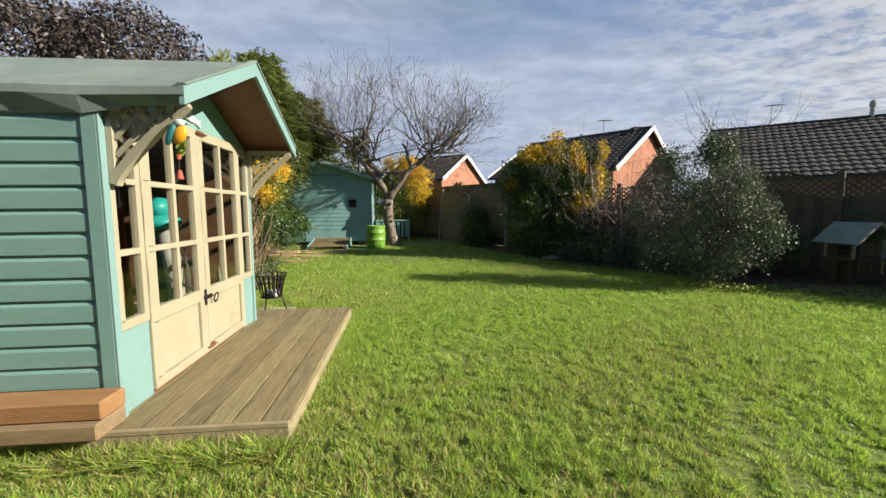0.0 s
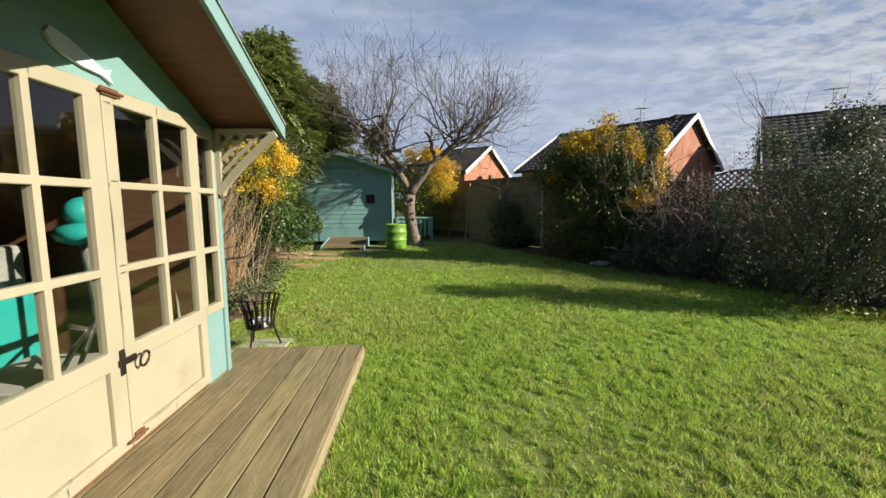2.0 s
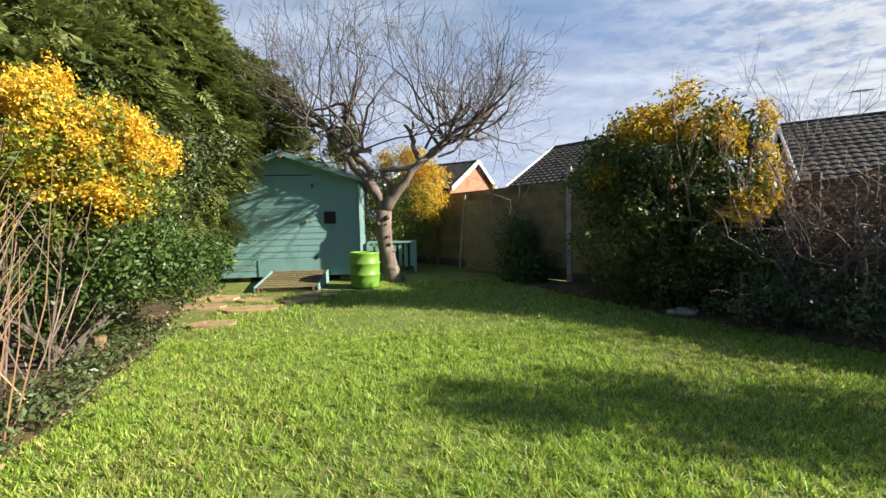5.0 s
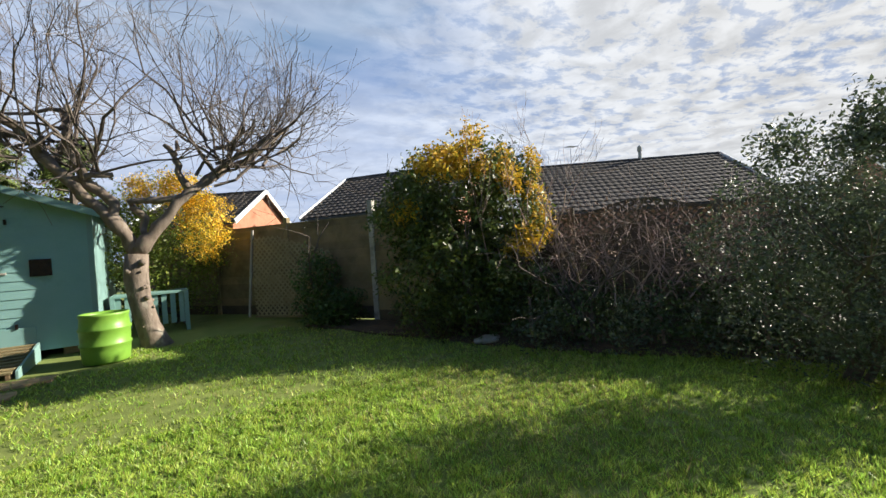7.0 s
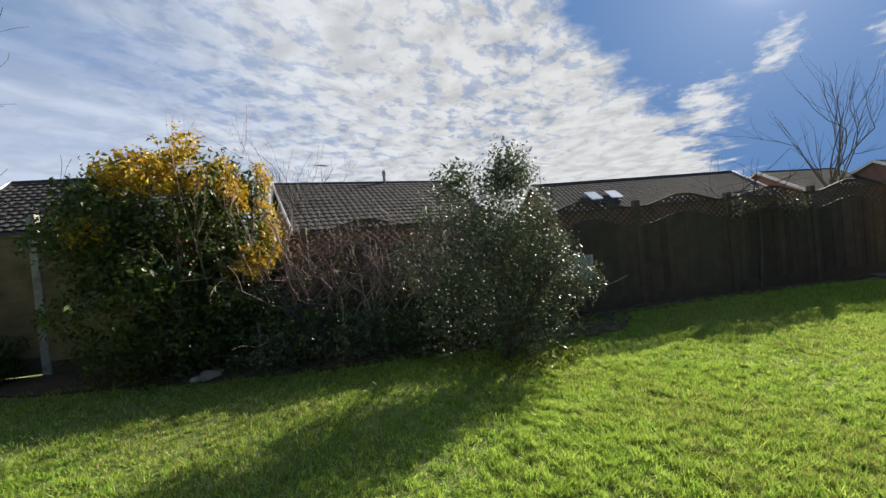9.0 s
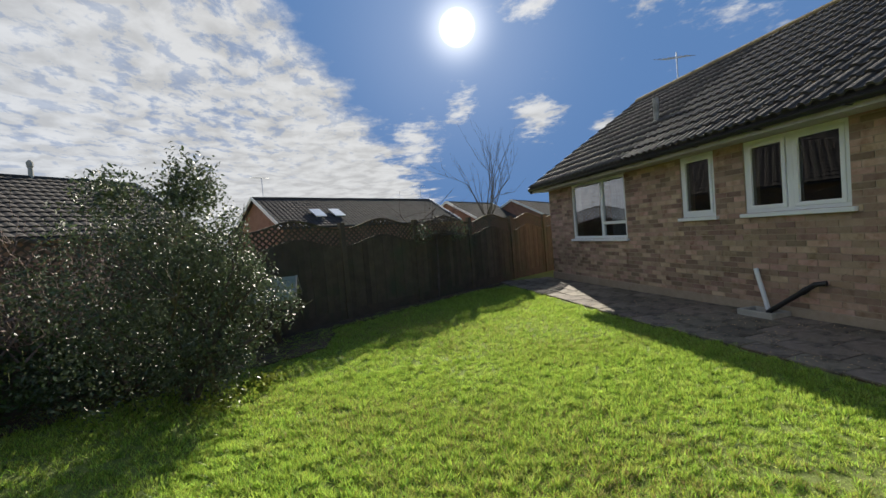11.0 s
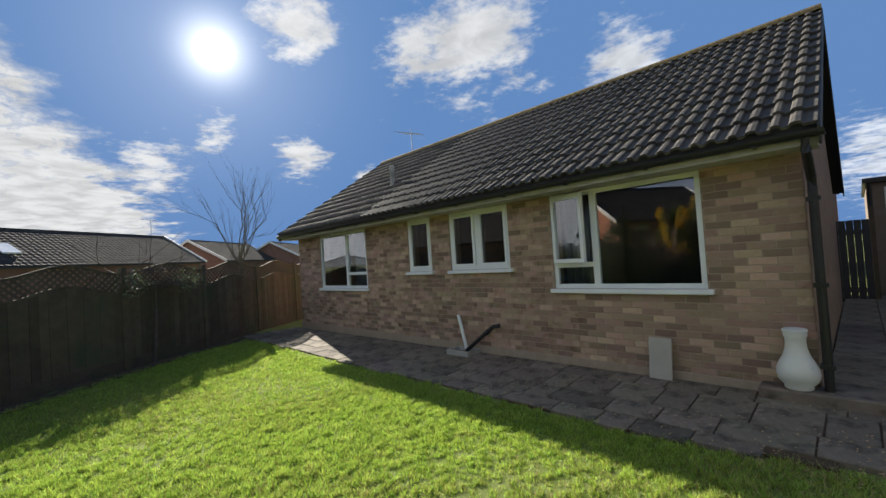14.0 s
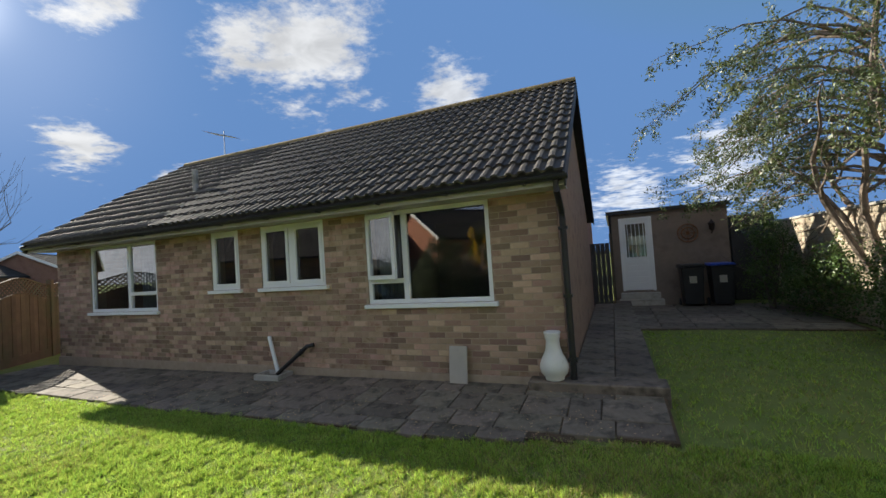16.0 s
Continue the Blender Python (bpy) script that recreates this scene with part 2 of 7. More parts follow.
def pane_quad(bm, axis, c, a0, a1, z0, z1):
    """One sheet of glass facing out: axis 'x' faces +x at x = c, axis 'y' faces +y at y = c."""
    if axis == "x":
        p = [(c, a0, z0), (c, a1, z0), (c, a1, z1), (c, a0, z1)]
    else:
        p = [(a1, c, z0), (a0, c, z0), (a0, c, z1), (a1, c, z1)]
    bm.faces.new([bm.verts.new(q) for q in p])


def lattice_frame(bm, axis, c0, c1, us, zs, holes):
    """A frame cut from one sheet: a grid of cells at us by zs, from c0 to c1 across, with holes (i, j) left open."""
    def vert(u, z, c, memo={}):
        k = (id(bm), u, z, c, axis)
        if k not in memo or not memo[k].is_valid:
            memo[k] = bm.verts.new((c, u, z) if axis == "x" else (u, c, z))
        return memo[k]
    cells = {(i, j) for i in range(len(us) - 1) for j in range(len(zs) - 1)} - set(holes)
    for i, j in cells:
        a, b_, p, q = us[i], us[i + 1], zs[j], zs[j + 1]
        for c in (c0, c1):
            bm.faces.new([vert(a, p, c), vert(b_, p, c), vert(b_, q, c), vert(a, q, c)])
        for (ni, nj), (e, f) in (((i - 1, j), ((a, p), (a, q))), ((i + 1, j), ((b_, p), (b_, q))), ((i, j - 1), ((a, p), (b_, p))), ((i, j + 1), ((a, q), (b_, q)))):
            if (ni, nj) not in cells:
                bm.faces.new([vert(*e, c0), vert(*f, c0), vert(*f, c1), vert(*e, c1)])


def thing(name, at, label, category, group="", kind=""):
    ob = new(name)
    ob.empty_display_size = 0.1
    ob.matrix_world = Matrix.Translation(at)
    ob.matrix_basis = Matrix.Translation(at)
    return tagged(ob, label, category, group, kind)


def root_inverse(ob):
    m = Matrix.Identity(4)
    while ob is not None:
        m = ob.matrix_basis @ m if ob.parent is None else ob.matrix_parent_inverse @ ob.matrix_basis @ m
        ob = ob.parent
    return m.inverted()


def part(name, bm, material, parent=None, label="", bevel=0.0, smooth=False, mesh=None, m=None):
    """One mesh object, its geometry in world places, under a thing or a part."""
    ob = new(name, mesh or mesh_of(name, bm, material, bevel, smooth))
    if parent is not None:
        ob.parent = parent
        ob.matrix_parent_inverse = root_inverse(parent)
    if m is not None:
        ob.matrix_basis = m
    if label:
        ob["label"] = label
    return ob


def solo(name, bm, material, label, category, group="", kind="", bevel=0.0, smooth=False):
    return tagged(part(name, bm, material, None, "", bevel, smooth), label, category, group, kind)


def raw_mesh(name, verts, faces, material, smooth=False):
    """A mesh from numpy arrays; every face has the same number of corners."""
    me = bpy.data.meshes.new(name)
    n, k = faces.shape
    me.vertices.add(len(verts))
    me.vertices.foreach_set("co", np.asarray(verts, np.float32).ravel())
    me.loops.add(n * k)
    me.loops.foreach_set("vertex_index", faces.astype(np.int32).ravel())
    me.polygons.add(n)
    me.polygons.foreach_set("loop_start", np.arange(0, n * k, k, dtype=np.int32))
    me.update(calc_edges=True)
    if smooth:
        me.polygons.foreach_set("use_smooth", [True] * n)
    me.materials.append(material)
    return me


def ground_z(x, y):
    """Lawn height: level, rising gently to the back."""
    return 0.22 * np.clip((np.asarray(y, float) - 8.5) / 6.0, 0, 1) ** 1.3 + 0 * np.asarray(x, float)


def leaf_quads(rng, p, out, size, aspect=0.45, spread=0.9):
    """Diamond leaves at the points p, facing about outwards."""
    n = len(p)
    nrm = out + rng.normal(0, spread, (n, 3))
    nrm /= np.linalg.norm(nrm, axis=1)[:, None] + 1e-9
    a = np.cross(nrm, rng.normal(0, 1, (n, 3)))
    a /= np.linalg.norm(a, axis=1)[:, None] + 1e-9
    b = np.cross(nrm, a)
    s = (size * rng.uniform(0.6, 1.3, n))[:, None]
    v = np.empty((n, 4, 3))
    v[:, 0], v[:, 2] = p - a * s * 0.5, p + a * s * 0.5
    v[:, 1] = p + b * s * aspect * 0.5 + nrm * s * 0.10
    v[:, 3] = p - b * s * aspect * 0.5 + nrm * s * 0.10
    return v.reshape(-1, 3)


def crown_points(rng, blobs, n, shell=0.55, lump=0.22, twig=0.0):
    """Points in lumpy ellipsoids: blobs rows of (x, y, z, rx, ry, rz)."""
    blobs = np.array(blobs, float)
    w = (blobs[:, 3] * blobs[:, 4] * blobs[:, 5]) ** (2 / 3)
    which = rng.choice(len(blobs), n, p=w / w.sum())
    d = rng.normal(0, 1, (n, 3))
    d /= np.linalg.norm(d, axis=1)[:, None]
    ph = rng.uniform(0, 6.28, (len(blobs), 3))[which]
    bump = lump * (np.sin(d[:, 0] * 7 + ph[:, 0]) * np.sin(d[:, 1] * 6 + ph[:, 1]) + 0.6 * np.sin(d[:, 2] * 9 + ph[:, 2] + 3 * d[:, 0]))
    r = shell + (1 - shell) * rng.uniform(0, 1, n) ** 0.6 + bump + twig * np.abs(rng.normal(0, 1, n)) ** 3 * 0.06
    p = blobs[which, :3] + d * blobs[which, 3:] * r[:, None]
    return p, d


def lumpy(blobs, k, r, seed, low=0.0):
    """The same crown with k small lumps over its surface, for an uneven outline."""
    rng = np.random.default_rng(seed)
    extra = []
    for i in range(k):
        x, y, z, rx, ry, rz = blobs[int(rng.integers(len(blobs)))]
        d = rng.normal(0, 1, 3)
        d[2] = abs(d[2]) * 0.9 - 0.25
        d /= np.linalg.norm(d)
        q = r * rng.uniform(0.6, 1.3)
        if z + d[2] * rz > low:
            extra.append((x + d[0] * rx * 0.95, y + d[1] * ry * 0.95, z + d[2] * rz * 0.95, q, q, q * rng.uniform(0.8, 1.5)))
    return list(blobs) + extra


def foliage(name, parent, material, blobs, n, size, seed, label="", aspect=0.45, shell=0.55, lump=0.22, twig=0.0, spread=0.9, floor=0.02, clump=0, clump_r=0.0):
    rng = np.random.default_rng(seed)
    if clump:
        c, cd = crown_points(rng, blobs, n // clump, shell, lump, twig)
        p = np.repeat(c, clump, 0) + rng.normal(0, clump_r, (len(c) * clump, 3))
        d = np.repeat(cd, clump, 0)
    else:
        p, d = crown_points(rng, blobs, n, shell, lump, twig)
    keep = p[:, 2] > floor
    v = leaf_quads(rng, p[keep], d[keep], size, aspect, spread)
    ob = part(name, None, None, parent, label, mesh=raw_mesh(name, v, np.arange(len(v)).reshape(-1, 4), material))
    return ob


def branch_tree(bm, rng, start, direction, length, radius, depth, up=0.25, wild=0.5, sides=6, tips=None, min_r=0.004):
    """A limb that bends and divides into thinner ones."""
    p, d = Vector(start), Vector(direction).normalized()
    steps = 4 if depth > 1 else 3
    pts, rad = [p.copy()], [radius]
    for i in range(steps):
        d = (d + Vector(rng.normal(0, wild * 0.35, 3)) + Vector((0, 0, up * 0.25))).normalized()
        p = p + d * (length / steps)
        pts.append(p.copy())
        rad.append(max(min_r * 0.6, radius * (1 - 0.45 * (i + 1) / steps)))
    tube(bm, pts, rad, sides if radius > 0.02 else (4 if radius > 0.008 else 3), cap=False)
    if tips is not None and depth <= 1:
        tips.extend(pts[1:])
    if depth > 0:
        kids = 3 if depth > 1 else 4
        for k in range(kids):
            i = len(pts) - 1 if k == 0 else int(rng.integers(1, len(pts)))
            nd = (d + Vector(rng.normal(0, wild, 3)) + Vector((0, 0, up))).normalized()
            branch_tree(bm, rng, pts[i], nd, length * rng.uniform(0.55, 0.85), rad[i] * (0.8 if k == 0 else 0.6), depth - 1, up, wild, sides, tips, min_r)

# ---------------- materials ----------------
M_LAWN = mat("lawn_soil", (0.125, 0.165, 0.032), (0.19, 0.23, 0.055), 3.0, 0.95, 0.6, stain=(0.20, 0.18, 0.07), stain_scale=1.1, stain_lo=0.58, fine=60)
M_GRASS = mat("grass_blade", (0.265, 0.405, 0.055), (0.455, 0.585, 0.115), 5.0, 0.42, 0.0, rand="island", rand_amount=0.55, stain=(0.46, 0.52, 0.14), stain_scale=3.5, stain_lo=0.57, spec=0.5, trans=0.48)
M_SOIL = mat("bed_soil", (0.055, 0.038, 0.024), (0.12, 0.085, 0.05), 9.0, 0.95, 1.0, stain=(0.16, 0.10, 0.05), stain_scale=3, fine=30)
M_TEAL = mat("teal_paint", (0.187, 0.332, 0.297), (0.212, 0.366, 0.33), 5.0, 0.5, 0.12, stain=(0.165, 0.31, 0.275), stain_scale=2.2, stain_lo=0.6, stretch=(1, 1, 4), fine=70)
M_TEAL_LT = mat("pale_teal_paint", (0.19, 0.315, 0.30), (0.215, 0.35, 0.335), 5.0, 0.5, 0.10, stain=(0.15, 0.28, 0.26), stain_scale=2.0, stain_lo=0.60, fine=70)
M_SHED = mat("shed_paint", (0.20, 0.37, 0.36), (0.23, 0.41, 0.40), 4.0, 0.6, 0.2, stain=(0.15, 0.28, 0.26), stain_scale=2.5, stain_lo=0.6, fine=60)
M_CREAM = mat("cream_paint", (0.365, 0.328, 0.225), (0.405, 0.368, 0.258), 4.0, 0.5, 0.10, stain=(0.33, 0.27, 0.17), stain_scale=3.5, stain_lo=0.64, fine=80)
M_DECK = mat("weathered_deck_timber", (0.160, 0.127, 0.058), (0.315, 0.255, 0.130), 5.0, 0.8, 0.7, rand="object", rand_amount=0.16, stain=(0.125, 0.088, 0.042), stain_scale=2.2, stain_lo=0.56, stretch=(14, 1, 14), fine=24)
M_DECK_EDGE = mat("deck_edge_timber", (0.25, 0.205, 0.12), (0.38, 0.315, 0.19), 6.0, 0.85, 0.5, stain=(0.28, 0.22, 0.12), stain_scale=4, fine=30)
M_SLEEPER = mat("orange_sleeper_timber", (0.27, 0.135, 0.055), (0.36, 0.195, 0.085), 5.0, 0.75, 0.4, stain=(0.28, 0.14, 0.06), stain_scale=2.0, stretch=(1, 8, 8), fine=25)
M_SLEEPER_B = mat("grey_sleeper_timber", (0.21, 0.14, 0.075), (0.31, 0.215, 0.12), 5.0, 0.8, 0.4, stain=(0.2, 0.15, 0.09), stretch=(1, 8, 8), fine=25)
M_FELT = mat("green_mineral_felt", (0.18, 0.23, 0.20), (0.25, 0.30, 0.265), 7.0, 0.85, 0.5, stain=(0.18, 0.22, 0.19), stain_scale=1.5, fine=180)
M_SOFFIT = mat("brown_stained_soffit", (0.13, 0.058, 0.030), (0.20, 0.095, 0.05), 5.0, 0.5, 0.2, rand="object", rand_amount=0.15, stretch=(1, 9, 9), fine=30)
M_DARKWOOD = mat("shed_inside_wood", (0.14, 0.065, 0.03), (0.21, 0.10, 0.05), 5.0, 0.7, 0.3, stretch=(1, 1, 6))
M_IRON = mat("black_iron", (0.016, 0.015, 0.014), (0.05, 0.035, 0.028), 14.0, 0.5, 0.4, metal=0.6)
M_RUST = mat("rusty_steel", (0.16, 0.07, 0.035), (0.24, 0.12, 0.06), 16.0, 0.65, 0.4, metal=0.4)
M_BRICK_O = mat("buff_brick_piece", (0.33, 0.222, 0.158), (0.42, 0.295, 0.222), 9.0, 0.9, 0.8, rand="object", rand_amount=0.42, stain=(0.25, 0.155, 0.10), stain_scale=7, fine=45)
M_BRICK_I = mat("buff_brick", (0.33, 0.222, 0.158), (0.42, 0.295, 0.222), 9.0, 0.9, 0.8, rand="island", rand_amount=0.42, stain=(0.25, 0.155, 0.10), stain_scale=7, fine=45)
M_STRAW = mat("straw_blade", (0.34, 0.285, 0.12), (0.50, 0.42, 0.19), 4.0, 0.6, 0.0, rand="island", rand_amount=0.45, trans=0.25)
# darker copy of the buff brick, gable-end shade put into its colour
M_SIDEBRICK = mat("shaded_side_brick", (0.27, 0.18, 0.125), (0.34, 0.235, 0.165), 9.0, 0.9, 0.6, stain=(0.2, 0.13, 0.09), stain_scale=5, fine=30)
M_MORTAR = mat("sandy_mortar", (0.33, 0.255, 0.185), (0.41, 0.325, 0.245), 12.0, 0.95, 0.5, fine=80)
M_TILE_O = mat("concrete_roof_tile_piece", (0.050, 0.045, 0.040), (0.085, 0.074, 0.062), 6.0, 0.72, 0.6, rand="object", rand_amount=0.28, stain=(0.19, 0.17, 0.11), stain_scale=9, stain_lo=0.58, fine=60, spec=0.5)
M_TILE_I = mat("concrete_roof_tile", (0.050, 0.045, 0.040), (0.085, 0.074, 0.062), 6.0, 0.72, 0.6, rand="island", rand_amount=0.28, stain=(0.19, 0.17, 0.11), stain_scale=9, stain_lo=0.58, fine=60, spec=0.5)
M_RIDGE = mat("lichen_ridge_tile", (0.16, 0.11, 0.055), (0.27, 0.20, 0.09), 14.0, 0.85, 0.6, stain=(0.34, 0.26, 0.08), stain_scale=12, fine=50)
M_UPVC = mat("white_upvc", (0.78, 0.79, 0.79), (0.82, 0.83, 0.83), 3.0, 0.35, 0.03, stain=(0.68, 0.68, 0.64), stain_scale=3, stain_lo=0.66)
M_GUTTER = mat("black_gutter_plastic", (0.016, 0.016, 0.017), (0.026, 0.026, 0.028), 4.0, 0.38, 0.05)
M_FASCIA = mat("cream_fascia_board", (0.40, 0.38, 0.34), (0.48, 0.455, 0.41), 4.0, 0.55, 0.1, stain=(0.30, 0.28, 0.24), stain_scale=3)
M_SLAB_O = mat("patio_slab_stone", (0.135, 0.112, 0.085), (0.225, 0.190, 0.148), 7.0, 0.85, 0.5, rand="object", rand_amount=0.30, stain=(0.062, 0.054, 0.040), stain_scale=4.5, stain_lo=0.49, fine=45)
M_FLAG = mat("sandy_flagstone", (0.38, 0.25, 0.13), (0.50, 0.35, 0.20), 6.0, 0.85, 0.6, rand="object", rand_amount=0.15, stain=(0.28, 0.18, 0.10), stain_scale=4, fine=35)
M_CONC = mat("concrete", (0.36, 0.34, 0.30), (0.46, 0.44, 0.39), 7.0, 0.9, 0.5, stain=(0.22, 0.22, 0.18), stain_scale=3, fine=60)
M_FENCE = mat("brown_fence_board", (0.085, 0.066, 0.045), (0.135, 0.105, 0.07), 5.0, 0.85, 0.5, rand="island", rand_amount=0.2, stain=(0.08, 0.085, 0.05), stain_scale=1.5, fine=30)
M_FENCE_O = mat("brown_fence_board_piece", (0.085, 0.066, 0.045), (0.135, 0.105, 0.07), 5.0, 0.85, 0.5, rand="object", rand_amount=0.2, stain=(0.08, 0.085, 0.05), stain_scale=1.5, fine=30)
M_PANEL = mat("ochre_fence_board", (0.19, 0.145, 0.075), (0.28, 0.22, 0.12), 5.0, 0.85, 0.5, rand="island", rand_amount=0.2, stain=(0.12, 0.10, 0.055), stain_scale=1.5, fine=30)
M_PANEL_O = mat("ochre_fence_board_piece", (0.19, 0.145, 0.075), (0.28, 0.22, 0.12), 5.0, 0.85, 0.5, rand="object", rand_amount=0.15, stain=(0.12, 0.10, 0.055), stain_scale=1.5, fine=30)
M_TWIG_R = mat("reddish_twig", (0.26, 0.18, 0.15), (0.40, 0.30, 0.26), 12.0, 0.8, 0.3, fine=30)
M_LATTICE = mat("grey_lattice_slat", (0.26, 0.24, 0.21), (0.36, 0.34, 0.30), 6.0, 0.8, 0.3, fine=40)
M_BARK = mat("lichen_bark", (0.13, 0.10, 0.075), (0.25, 0.20, 0.16), 11.0, 0.9, 1.0, stain=(0.40, 0.38, 0.31), stain_scale=6, stain_lo=0.58, stretch=(1, 1, 0.5), fine=26)
M_TWIG = mat("grey_brown_twig", (0.085, 0.066, 0.055), (0.155, 0.128, 0.108), 12.0, 0.85, 0.3, fine=30)
M_STEM = mat("straw_stem", (0.42, 0.27, 0.14), (0.56, 0.39, 0.22), 6.0, 0.8, 0.1, rand="island", rand_amount=0.25)
M_YELLOW = mat("yellow_leaf", (0.78, 0.47, 0.03), (0.85, 0.62, 0.07), 3.0, 0.5, 0.0, rand="island", rand_amount=0.3, trans=0.3, spec=0.4)
M_GOLD = mat("golden_leaf", (0.58, 0.36, 0.025), (0.72, 0.52, 0.06), 3.0, 0.5, 0.0, rand="island", rand_amount=0.35, trans=0.3, spec=0.4)
M_LEAF = mat("green_leaf", (0.045, 0.09, 0.016), (0.095, 0.155, 0.036), 2.0, 0.42, 0.0, rand="island", rand_amount=0.4, trans=0.22, spec=0.5)
M_LEAF_YG = mat("yellow_green_leaf", (0.11, 0.16, 0.02), (0.22, 0.26, 0.04), 2.0, 0.45, 0.0, rand="island", rand_amount=0.35, trans=0.28, spec=0.45)
M_CONIFER = mat("conifer_spray", (0.070, 0.105, 0.024), (0.140, 0.180, 0.045), 1.5, 0.6, 0.0, rand="island", rand_amount=0.45, trans=0.2)
M_GLOSSY = mat("glossy_dark_leaf", (0.070, 0.098, 0.052), (0.13, 0.158, 0.085), 2.0, 0.48, 0.0, rand="island", rand_amount=0.5, trans=0.2, spec=0.55)
M_SPRAY = mat("conifer_frond", (0.14, 0.18, 0.045), (0.26, 0.295, 0.085), 1.5, 0.42, 0.0, rand="island", rand_amount=0.4, trans=0.28, spec=0.55)
M_EVERGREEN = mat("dark_evergreen_leaf", (0.040, 0.075, 0.022), (0.095, 0.130, 0.034), 2.0, 0.45, 0.0, rand="island", rand_amount=0.45, trans=0.22, spec=0.5)
M_GOLDGREEN = mat("gold_green_leaf", (0.060, 0.100, 0.022), (0.145, 0.175, 0.040), 2.0, 0.45, 0.0, rand="island", rand_amount=0.45, trans=0.28, spec=0.5)
M_PURPLE = mat("purple_brown_leaf", (0.045, 0.033, 0.029), (0.105, 0.080, 0.068), 2.0, 0.40, 0.0, rand="island", rand_amount=0.45, trans=0.12, spec=0.5)
M_OLIVE = mat("grey_green_leaf", (0.07, 0.10, 0.035), (0.13, 0.16, 0.06), 2.0, 0.4, 0.0, rand="island", rand_amount=0.4, trans=0.25, spec=0.5)
M_REDBRICK = mat("red_brick", (0.36, 0.155, 0.095), (0.45, 0.215, 0.135), 4.0, 0.9, 0.4, stain=(0.32, 0.12, 0.07), stain_scale=2, fine=14)
M_FARBRICK = mat("dull_red_brick", (0.23, 0.125, 0.09), (0.30, 0.17, 0.125), 4.0, 0.9, 0.4, stain=(0.2, 0.1, 0.07), stain_scale=2, fine=14)
M_FARTILE = mat("grey_brown_roof", (0.050, 0.044, 0.040), (0.080, 0.070, 0.062), 3.0, 0.9, 0.3, rand="island", rand_amount=0.25, fine=12)
M_WHITE = mat("white_board", (0.75, 0.75, 0.73), (0.80, 0.80, 0.78), 3.0, 0.5, 0.05)
M_BARREL = mat("lime_green_plastic", (0.15, 0.31, 0.04), (0.20, 0.38, 0.05), 3.0, 0.4, 0.05, stain=(0.11, 0.22, 0.03), stain_scale=4, stain_lo=0.55)
M_URN = mat("white_glazed_urn", (0.62, 0.62, 0.58), (0.72, 0.72, 0.68), 5.0, 0.5, 0.2, stain=(0.40, 0.40, 0.34), stain_scale=4, stain_lo=0.6)
M_BOARD = mat("grey_beige_board", (0.40, 0.37, 0.33), (0.46, 0.43, 0.38), 5.0, 0.75, 0.1, stain=(0.34, 0.30, 0.26), stain_scale=2)
M_RENDER = mat("buff_render", (0.19, 0.15, 0.12), (0.235, 0.185, 0.15), 5.0, 0.9, 0.3, stain=(0.14, 0.11, 0.085), stain_scale=1.5)
M_BIN = mat("black_bin_plastic", (0.014, 0.015, 0.017), (0.024, 0.025, 0.028), 4.0, 0.45, 0.1)
M_BINBLUE = mat("blue_lid_plastic", (0.02, 0.06, 0.36), (0.03, 0.08, 0.44), 4.0, 0.4, 0.05)
M_GATE = mat("dark_gate_paint", (0.035, 0.034, 0.036), (0.055, 0.054, 0.056), 5.0, 0.6, 0.2)
M_BLOCK = mat("pale_block_wall", (0.36, 0.30, 0.22), (0.48, 0.41, 0.31), 6.0, 0.9, 0.6, rand="object", rand_amount=0.18, stain=(0.25, 0.2, 0.14), stain_scale=3)
M_BLOCK_I = mat("pale_block_wall_far", (0.36, 0.30, 0.22), (0.48, 0.41, 0.31), 6.0, 0.9, 0.6, rand="island", rand_amount=0.18, stain=(0.25, 0.2, 0.14), stain_scale=3)
M_PLASTIC_T = mat("teal_plastic", (0.02, 0.33, 0.29), (0.03, 0.40, 0.35), 3.0, 0.4, 0.03)
M_STEEL = mat("brushed_steel", (0.5, 0.5, 0.5), (0.6, 0.6, 0.6), 8.0, 0.3, 0.1, metal=1.0)
M_ORANGE = mat("orange_panel", (0.50, 0.15, 0.04), (0.58, 0.2, 0.06), 3.0, 0.6, 0.1)
M_CURTAIN = mat("grey_curtain", (0.22, 0.23, 0.25), (0.30, 0.31, 0.33), 4.0, 0.9, 0.2, stretch=(12, 1, 1))
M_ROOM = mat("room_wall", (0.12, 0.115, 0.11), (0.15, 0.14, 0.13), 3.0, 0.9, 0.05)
M_BIRD_B = mat("bird_teal", (0.012, 0.085, 0.105), (0.03, 0.20, 0.20), 9.0, 0.4, 0.05)
M_BIRD_O = mat("bird_orange", (0.72, 0.30, 0.02), (0.80, 0.42, 0.03), 9.0, 0.4, 0.05)
M_BIRD_R = mat("bell_red", (0.42, 0.07, 0.04), (0.5, 0.1, 0.06), 9.0, 0.5, 0.05)
M_PLAQUE = mat("pale_blue_plaque", (0.48, 0.58, 0.58), (0.62, 0.70, 0.69), 9.0, 0.5, 0.1, stain=(0.75, 0.78, 0.76), stain_scale=4)
M_ASH = mat("white_ash", (0.7, 0.7, 0.7), (0.8, 0.8, 0.8), 9.0, 0.9, 0.3)
M_GLASS = glass_mat("window_glass", (0.80, 0.86, 0.88), 3.6)
M_GLASS_S = glass_mat("summerhouse_glass", (0.80, 0.85, 0.84), 0.6)
